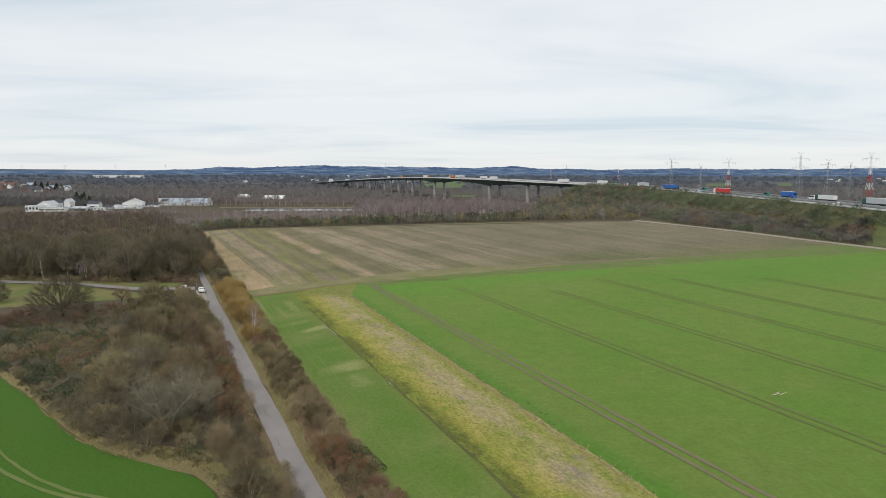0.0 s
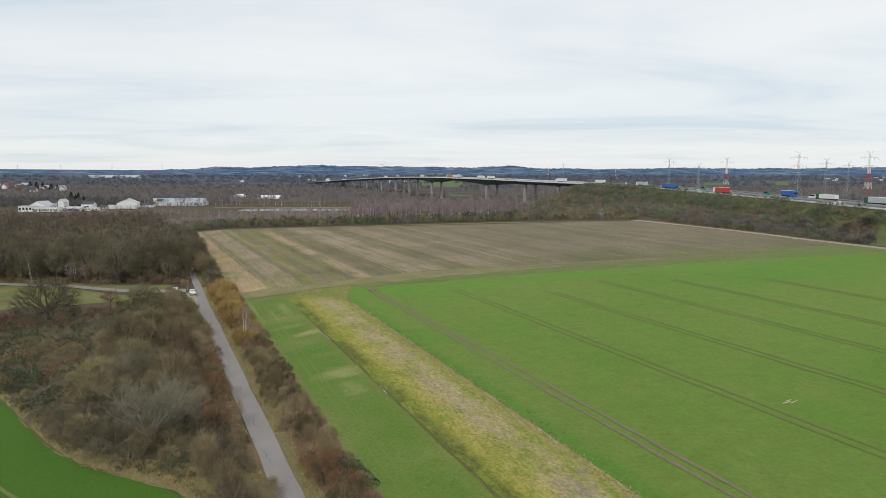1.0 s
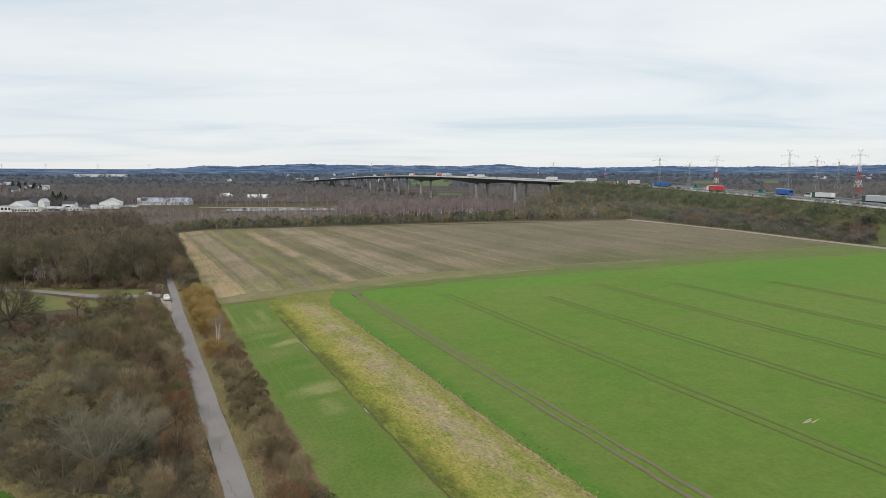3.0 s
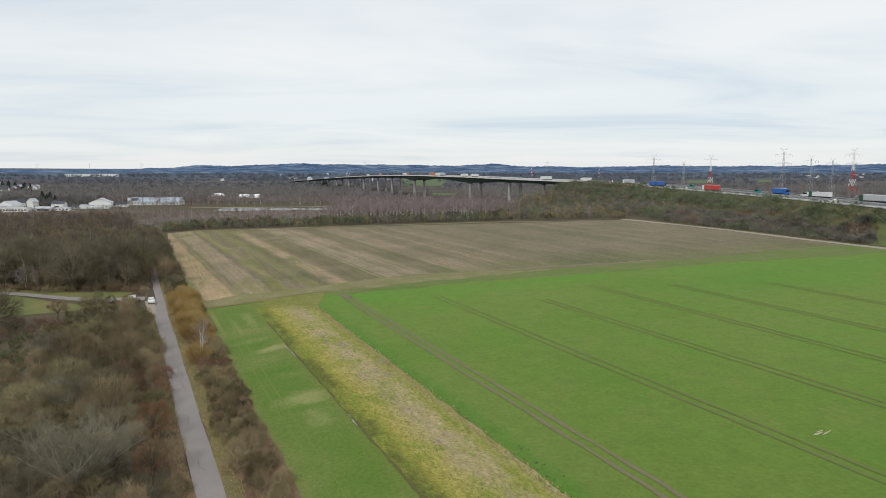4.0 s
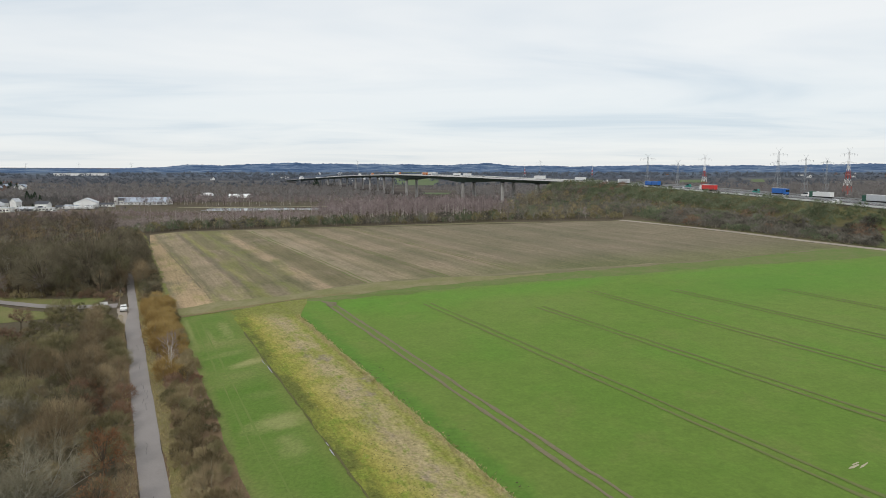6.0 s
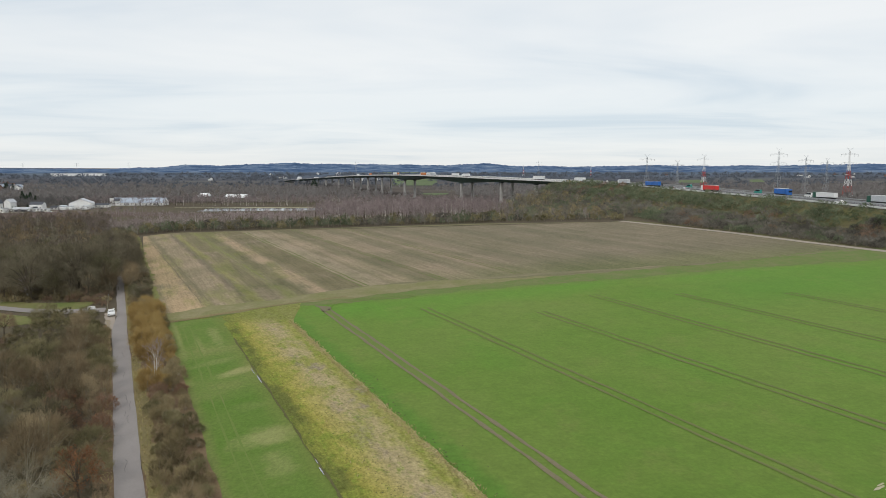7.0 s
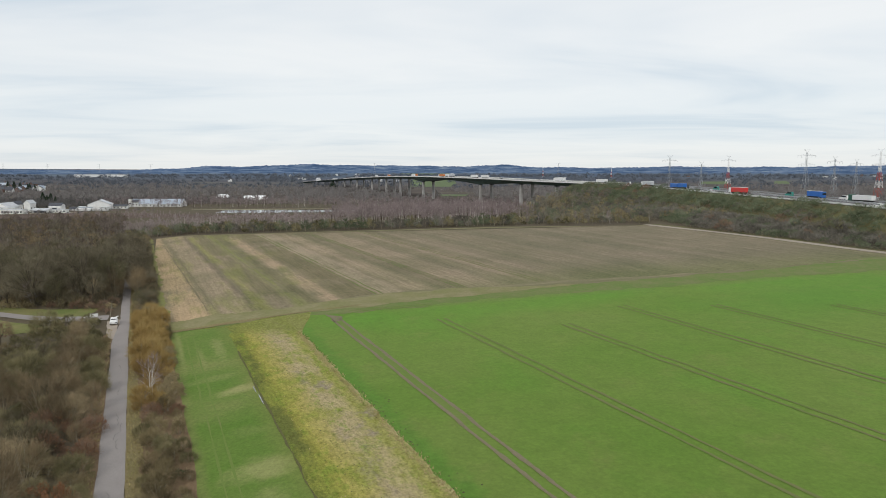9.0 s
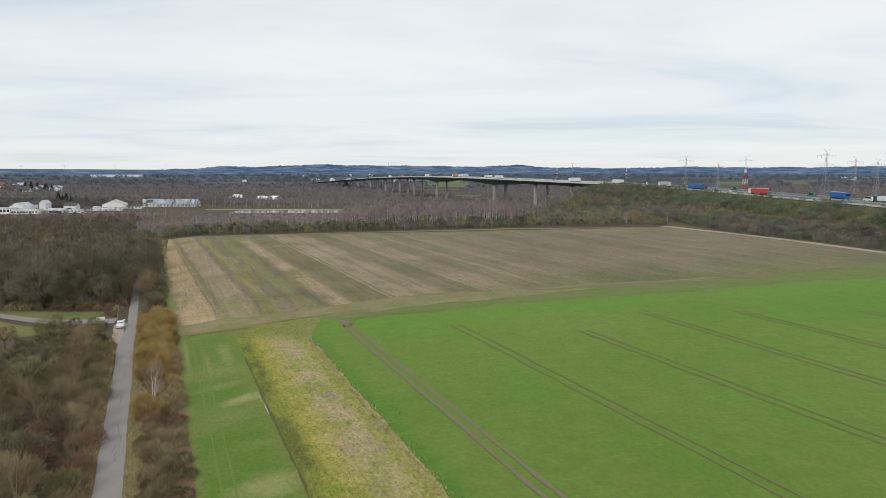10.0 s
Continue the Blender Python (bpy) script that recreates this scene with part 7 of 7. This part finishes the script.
flat_building(-359.5, 767, 0, 8, 7, 3.6, WALL, PALE, "white store beside the barn", 3, wh=1.4, group=FARM)
gable_house(-358.5, 802, 6, 15, 7, 3.0, 1.6, WALL, DARK, "low white shed with a dark roof", 4, "shed", "shed", FARM)
flat_building(-364.5, 838, 3, 3.4, 3.4, 8.6, WALL, WALL, "slender white tower at the long shed", 1, "tower", "tower", FARM, 0.3)
gable_house(-360.2, 843, 4, 7, 8, 5.6, 2.6, WALL, DARK, "small dark-roofed house by the long shed", 2, "house", "house", FARM)
gable_house(-336.5, 850, 2, 59, 20, 3.4, 5.2, WALL, SHEET, "long shed with a pale grey sheet roof", 14, "long_shed", "shed", FARM)
rs = np.random.RandomState(51)
for k in range(16):
    x, y = rs.uniform(-432, -352), rs.choice((716.0, 721.0, 752.0, 756.0)) + rs.uniform(-1, 1)
    cr = thing("parked_car", pose(x, y, float(ground_z(x, y)), 0, 0, rs.uniform(0, 180)), "small car parked in the farmyard", "car", "farmyard cars")
    part("body", box_bm([(-2.1, 2.1, -0.85, 0.85, 0.35, 0.95)], 0.15), M[("white_paint", "car_dark", "truck_grey")[k % 3]], cr)
    part("cabin", box_bm([(-1.3, 1.0, -0.75, 0.75, 0.9, 1.45)], 0.18), M["glass_dark"], cr)
    for a in (-1.3, 1.3):
        for c in (-0.8, 0.8):
            part("wheel", box_bm([(a - 0.3, a + 0.3, c - 0.1, c + 0.1, 0, 0.6)], 0.1), M["rubber"], cr)
for k in range(9):
    x, y = rs.uniform(-410, -345), rs.uniform(746, 760)
    van = thing("trailer", pose(x, y, float(ground_z(x, y)), 0, 0, rs.uniform(0, 180)), "white trailer parked in the farmyard", "trailer", "farmyard trailers")
    part("body", box_bm([(-3, 3, -1.2, 1.2, 0.6, 3.0)], 0.15), M["white_paint"], van)
    for a in (-1.3, 1.3):
        part("wheel", box_bm([(-0.4, 0.4, a - 0.12, a + 0.12, 0, 0.8)], 0.15), M["rubber"], van)


def tent(x, y, w, d, h):
    ob = thing("storage_tent", pose(x, y, float(ground_z(x, y)), 0, 0, 5), "white rounded storage tent in the valley", "tent", "storage tents")
    prof = [(-d / 2, 0), (-d / 2, h * 0.45), (-d * 0.33, h * 0.78), (0, h), (d * 0.33, h * 0.78), (d / 2, h * 0.45), (d / 2, 0)]
    vs = [(s * w / 2 * (1 if b < h * 0.5 else 0.86), a, b) for s in (-1, 1) for a, b in prof]
    n = len(prof)
    obj("cover", vs, [(i, i + 1, i + 1 + n, i + n)[::-1] for i in range(n - 1)] + [tuple(range(n)), tuple(range(2 * n - 1, n - 1, -1))], M["tent"], ob)
    part("door", box_bm([(-2, 2, -d / 2 - 0.1, -d / 2 + 0.1, 0, h * 0.42)]), M["tent"], ob)


tent(-276, 1040, 34, 18, 5.8)
tent(-342, 1098, 17, 14, 5.5)
rs = np.random.RandomState(52)
for k in range(46):
    y = rs.uniform(1300, 1640)
    x = -y * (rs.uniform(0.568, 0.642) if k > 7 else rs.uniform(0.655, 0.68))
    gable_house(x, y, rs.uniform(0, 180), rs.uniform(10, 15), rs.uniform(8, 10), rs.uniform(4, 6.5), rs.uniform(3.5, 5), M["white_wall"] if rs.uniform() < 0.55 else M["brick"],
                M["roof_red"] if k < 6 else (M["roof_dark"] if rs.uniform() < 0.88 else M["roof_metal"]), "gabled village house far across the valley", 2, "house", "house", "village houses")
for k in range(30):
    x, y = rs.uniform(-700, 60), rs.uniform(2000, 3000)
    if abs(x + 0.029 * y) < 0.035 * y:
        continue
    gable_house(x, y, rs.uniform(0, 180), rs.uniform(10, 16), 9, rs.uniform(4, 6), 4, M["white_wall"], M["roof_dark"] if rs.uniform() < 0.6 else M["roof_white"], "white house far off among woods", 2, "house", "house", "distant houses")
for k in range(9):
    x, y = rs.uniform(900, 1700), rs.uniform(2100, 2700)
    gable_house(x, y, rs.uniform(0, 180), rs.uniform(10, 18), 10, rs.uniform(4, 6), 4, M["white_wall"] if k % 4 else M["brick"], M["roof_dark"], "small house far off among woods", 2, "house", "house", "distant houses")
for x, w in ((-1277, 94), (-1190, 72)):
    flat_building(x, 2520 + (x + 1200) * 0.3, 22, w, 40, 10, M["white_wall"], M["roof_white"], "long white factory hall far away", 0, "factory", "factory", "factory halls")

# ---- pylons ----


def pylon(x, y, top, painted, turn=20.0):
    z = float(ground_z(x, y))
    H = top - z
    k = H / 65
    label = "red and white banded lattice power pylon" if painted else "grey steel lattice power pylon"
    ob = thing("power_pylon", pose(x, y, z, 0, 0, turn), label, "pylon", "power pylons")

    def half(t):
        return (4.6 * (1 - t / 0.62) + 1.15 * t / 0.62 if t < 0.62 else 1.15 - 0.75 * (t - 0.62) / 0.38) * k

    for a, b, paint in ((0.0, 0.14, "white_paint"), (0.14, 0.30, "red_paint"), (0.30, 0.43, "white_paint"), (0.43, 0.58, "red_paint"), (0.58, 0.68, "white_paint"),
                        (0.68, 0.76, "white_paint"), (0.76, 0.85, "white_paint"), (0.85, 0.94, "white_paint")):
        segs = []
        w0, w1, z0, z1 = half(a), half(b), a * H, b * H
        c0 = [(-w0, -w0, z0), (w0, -w0, z0), (w0, w0, z0), (-w0, w0, z0)]
        c1 = [(-w1, -w1, z1), (w1, -w1, z1), (w1, w1, z1), (-w1, w1, z1)]
        leg, brace = (0.15, 0.075) if painted and b < 0.7 else (0.075, 0.034)
        for j in range(4):
            segs.append((c0[j], c1[j], leg))
            segs.append((c0[j], c1[(j + 1) % 4], brace))
            segs.append((c0[(j + 1) % 4], c1[j], brace))
            segs.append((c1[j], c1[(j + 1) % 4], brace))
        vs, fs = beams(segs)
        obj("lattice_section", vs, fs, M[paint] if painted else M["galv"], ob)
    for t, reach in ((0.72, 12.5), (0.88, 14.0)):
        w, r, h = half(t), reach * k, 1.8 * k
        for side in (-1, 1):
            tip = (side * r, 0, t * H)
            segs = [((side * w, -w, t * H), tip, 0.06), ((side * w, w, t * H), tip, 0.06), ((side * w, 0, t * H + h), tip, 0.06)]
            for f in (0.2, 0.4, 0.6, 0.8):
                cx = side * (w + (r - w) * f)
                segs.append(((cx, 0, t * H), (cx - side * (r - w) * 0.15, 0, t * H + h * (1.1 - f)), 0.03))
                segs.append(((cx, -w * (1 - f), t * H), (cx, w * (1 - f), t * H), 0.03))
            vs, fs = beams(segs)
            arm = obj("cross_arm", vs, fs, M["galv"], ob)
            for f in (0.55, 1.0):
                cx = side * (w + (r - w) * f)
                part("insulator", box_bm([(cx - 0.1, cx + 0.1, -0.1, 0.1, t * H - 2.6 * k, t * H)]), M["galv"], arm)
    segs = []
    for side in (-1, 1):
        segs += [((side * half(0.94), 0, 0.94 * H), (side * 5.0 * k, 0, H), 0.07), ((0, 0, 0.97 * H), (side * 5.0 * k, 0, H), 0.05)]
    vs, fs = beams(segs)
    obj("earth_wire_peak", vs, fs, M["galv"], ob)


for x, y, top, painted in ((450, 905, 62.5, 0), (526, 880, 62, 1), (466, 1180, 60, 1), (350, 1120, 59, 0), (494, 920, 54, 0), (572, 1005, 51.5, 0), (355, 1000, 48, 0), (424, 2640, 68, 0),
                           (366, 2640, 52, 1), (576, 2440, 48, 1), (-311, 3040, 72, 0), (-1975, 3440, 68, 0), (-1716, 3440, 68, 0), (-1462, 3440, 70, 0), (-2195, 3440, 68, 0)):
    pylon(x, y, top, painted)

# ---- vehicles ----


def wheel(ob, x, y, r, w=0.3):
    bm = bmesh.new()
    bmesh.ops.create_cone(bm, cap_ends=True, segments=12, radius1=r, radius2=r, depth=w, matrix=Matrix.Translation((x, y, r)) @ Matrix.Rotation(radians(90), 4, "Y"))
    part("wheel", bm, M["rubber"], ob)


def on_motorway(y, offset, back=False):
    x, yy, z, dx, dy = motorway_at(y, offset)
    return pose(x, yy, z + 0.07, 0, 0, math.degrees(math.atan2(-dx, dy)) + (180 if back else 0))


def truck(m, cab, box, label, length=13.6, height=4.0, rigid=0.0, group="trucks on the motorway"):
    """Forward is +y. rigid: length of a box on the front vehicle, with a drawbar trailer behind."""
    ob = thing("truck", m, label, "truck", group)
    L = length
    bm = box_bm([(-1.25, 1.25, L / 2 + 0.4, L / 2 + 2.6, 0.6, 3.7)], 0.18)
    part("cab", bm, cab, ob)
    part("windscreen", box_bm([(-1.1, 1.1, L / 2 + 2.55, L / 2 + 2.64, 2.0, 3.0)], 0.03), M["glass_dark"], ob)
    if rigid:
        a = L / 2 - rigid
        part("box", box_bm([(-1.27, 1.27, a, L / 2 + 0.2, 1.1, height - 0.2)], 0.06), box, ob)
        part("trailer_box", box_bm([(-1.27, 1.27, -L / 2, a - 1.2, 1.1, height)], 0.06), box, ob)
        part("drawbar", box_bm([(-0.1, 0.1, a - 1.3, a + 0.1, 0.8, 1.0)]), M["galv"], ob)
    else:
        part("trailer_box", box_bm([(-1.27, 1.27, -L / 2, L / 2, 1.15, height)], 0.06), box, ob)
        part("roof_edge", box_bm([(-1.30, 1.30, -L / 2 - 0.03, L / 2 + 0.03, height - 0.12, height + 0.03)], 0.02), M["white_paint"], ob)
    part("chassis", box_bm([(-0.9, 0.9, -L / 2 + 0.2, L / 2 + 2.3, 0.65, 1.1)]), M["rubber"], ob)
    for y in (L / 2 + 1.5, L / 2 - 1.4, -L / 2 + 1.6, -L / 2 + 2.9, -L / 2 + 4.2):
        for x in (-1.1, 1.1):
            wheel(ob, x, y, 0.5)
    return ob


def car(m, paint, label, group="cars on the motorway", van=False):
    ob = thing("van" if van else "car", m, label, "van" if van else "car", group)
    L, h = (2.6, 1.5) if van else (2.15, 0.95)
    bm = bmesh.new()
    prof = [(-L, 0.35), (-L, h), (L * 0.55, h), (L, h * 0.82), (L, 0.35)]
    top = [(-L * 0.97, h), (-L * 0.9, h + 0.95), (L * 0.25, h + 0.95), (L * 0.6, h)] if van else [(-L * 0.9, h), (-L * 0.6, h + 0.52), (L * 0.12, h + 0.52), (L * 0.48, h)]
    for pr, w in ((prof, 0.88), ):
        a = [bm.verts.new((-w, y, z)) for y, z in pr]
        b = [bm.verts.new((w, y, z)) for y, z in pr]
        bm.faces.new(a[::-1]), bm.faces.new(b)
        for i in range(len(pr)):
            j = (i + 1) % len(pr)
            bm.faces.new((a[i], a[j], b[j], b[i]))
    bmesh.ops.recalc_face_normals(bm, faces=bm.faces[:])
    bmesh.ops.bevel(bm, geom=bm.edges[:], offset=0.06, segments=2, affect="EDGES")
    part("body", bm, paint, ob)
    for nm, w, sh, mat in (("roof", 0.72, 0.0, paint), ("side_glass", 0.75, 0.1, M["glass_dark"])):
        bm = bmesh.new()
        pr = [(y, min(z, h + (0.84 if van else 0.42)) if nm == "side_glass" else z) for y, z in top]
        a = [bm.verts.new((-w, y, z - 0.02)) for y, z in pr]
        b = [bm.verts.new((w, y, z - 0.02)) for y, z in pr]
        bm.faces.new(a[::-1]), bm.faces.new(b)
        for i in range(len(pr)):
            j = (i + 1) % len(pr)
            bm.faces.new((a[i], a[j], b[j], b[i]))
        bmesh.ops.recalc_face_normals(bm, faces=bm.faces[:])
        part(nm, bm, mat, ob)
    part("windscreen", box_bm([(-0.62, 0.62, L * 0.3, L * 0.3 + 0.05, h + 0.08, h + 0.4)]), M["glass_dark"], ob)
    for x in (-0.6, 0.6):
        part("headlight", box_bm([(x - 0.18, x + 0.18, L - 0.02, L + 0.03, h * 0.62, h * 0.78)], 0.02), M["pane"], ob)
        part("tail_light", box_bm([(x - 0.14, x + 0.14, -L - 0.03, -L + 0.02, h * 0.7, h * 0.92)], 0.02), M["lamp_red"], ob)
    for x in (-0.78, 0.78):
        for y in (-L * 0.62, L * 0.62):
            wheel(ob, x, y, 0.33, 0.22)
    return ob


WHITE, GREY, ORANGE = M["white_paint"], M["truck_grey"], M["orange"]
truck(on_motorway(457, 8), WHITE, M["truck_red"], "white truck cab with a red tarpaulin trailer")
truck(on_motorway(528, 8), M["truck_blue"], M["truck_blue"], "blue truck with a blue drawbar trailer", 16, 3.8, 7.0)
truck(on_motorway(573, 8), WHITE, GREY, "white truck with a grey trailer")
truck(on_motorway(411, 22, True), M["truck_blue"], M["truck_blue"], "blue truck with a blue box body", 9, 4.0)
truck(on_motorway(378, 22), M["truck_green"], WHITE, "dark green truck with a white trailer", 12, 3.4)
truck(on_motorway(343, 22), M["truck_green"], GREY, "dark green truck with a silver grey trailer")
for y, o, box, label in ((648, 8, WHITE, "white truck with a white trailer"), (711, 8, WHITE, "white truck with a white trailer"), (724, 20, GREY, "white truck with a grey trailer"),
                         (835, 8, WHITE, "white truck with a white trailer"), (860, 8, WHITE, "white truck with a white trailer"), (924, 8, GREY, "white truck with a grey trailer"),
                         (955, 8, ORANGE, "white truck with an orange trailer"), (962, 20, WHITE, "white truck with a white trailer"), (1088, 8, WHITE, "white truck with a white trailer"),
                         (1120, 20, ORANGE, "white truck with an orange trailer"), (1281, 8, ORANGE, "white truck with an orange trailer"), (1400, 8, WHITE, "white truck with a white trailer")):
    truck(on_motorway(y, o), WHITE, box, label)
car(on_motorway(499, 5), M["car_dark"], "dark car on the motorway")
car(on_motorway(484, 5), GREY, "silver car on the motorway")
car(on_motorway(431, 22), M["teal"], "teal van on the motorway", van=True)
car(on_motorway(395, 26), WHITE, "small white van on the motorway", van=True)
car(on_motorway(352, 6), WHITE, "white car on the motorway")
car(on_motorway(505, 22), M["teal"], "teal van on the motorway", van=True)
car(on_motorway(756, 22, True), WHITE, "white car on the motorway bridge")
car(on_motorway(800, 6), M["car_dark"], "dark car on the motorway bridge")
lx, ly = -82.1, 216.6
car(pose(lx, ly, float(ground_z(lx, ly)) + 0.17, 0, 0, 180 + math.degrees(math.atan2(0.41, 0.912))), M["white_paint"], "white car parked beside the lane at the junction", "")

# ---- small things by the lane ----
sx, sy = -90.3, 222.6
sign = thing("notice_board", pose(sx, sy, float(ground_z(sx, sy)) + 0.1, 0, 0, 15), "blank white notice board on two posts", "sign")
part("board", box_bm([(-1.05, 1.05, -0.04, 0.04, 0.55, 1.45)], 0.015), M["white_paint"], sign)
for x in (-0.9, 0.9):
    part("post", box_bm([(x - 0.05, x + 0.05, 0.045, 0.14, -0.2, 1.4)], 0.01), M["galv"], sign)
px, py = -86.5, 223.5
pole = thing("leaning_pole", pose(px, py, float(ground_z(px, py)), 0, 9, 15), "weathered grey leaning pole at the junction", "pole")
bm = bmesh.new()
bmesh.ops.create_cone(bm, cap_ends=True, segments=8, radius1=0.09, radius2=0.06, depth=4.6, matrix=Matrix.Translation((0, 0, 2.1)))
part("shaft", bm, M["bark_grey"], pole)
part("cap", box_bm([(-0.09, 0.09, -0.09, 0.09, 4.38, 4.5)], 0.03), M["galv"], pole)
rs = np.random.RandomState(61)
for k, (x, y) in enumerate(((-88.0, 221.6), (-85.2, 224.8), (-93.6, 224.3))):
    st = thing("boulder", pose(x, y, float(ground_z(x, y)) + 0.1, 0, 0, 40 * k), "pale boulder beside the junction", "boulder", "boulders at the junction")
    bm = bmesh.new()
    bmesh.ops.create_icosphere(bm, subdivisions=2, radius=0.32)
    for vtx in bm.verts:
        vtx.co *= 1 + 0.25 * noise.noise(vtx.co * 2.3 + Vector((k, 0, 0)))
        vtx.co.z *= 0.7
    part("stone", bm, M["pale_concrete"], st)
mx, my = 166.0, 262.0
marker = thing("marker_post", pose(mx, my, float(ground_z(mx, my)), 0, 0, 0), "pale marker post with dark bands on the bank", "post")
for k in range(6):
    part("band", box_bm([(-0.09, 0.09, -0.09, 0.09, 0.6 * k - 0.1, 0.6 * k + 0.5)], 0.01), M["white_paint"] if k % 2 == 0 else M["car_dark"], marker)

for y, o, w, h, paint in ((505, 1.6, 1.4, 3.4, "car_dark"), (392, 31.2, 1.2, 3.0, "white_paint"), (590, 1.6, 1.2, 3.2, "white_paint")):
    rsign = thing("road_sign", on_motorway(y, o), "rectangular road sign on a post beside the motorway", "sign", "motorway signs")
    part("post", box_bm([(-0.07, 0.07, -0.07, 0.07, -0.3, h)]), M["galv"], rsign)
    part("panel", box_bm([(-w / 2, w / 2, -0.12, -0.07, h - 2.0, h)], 0.02), M[paint], rsign)
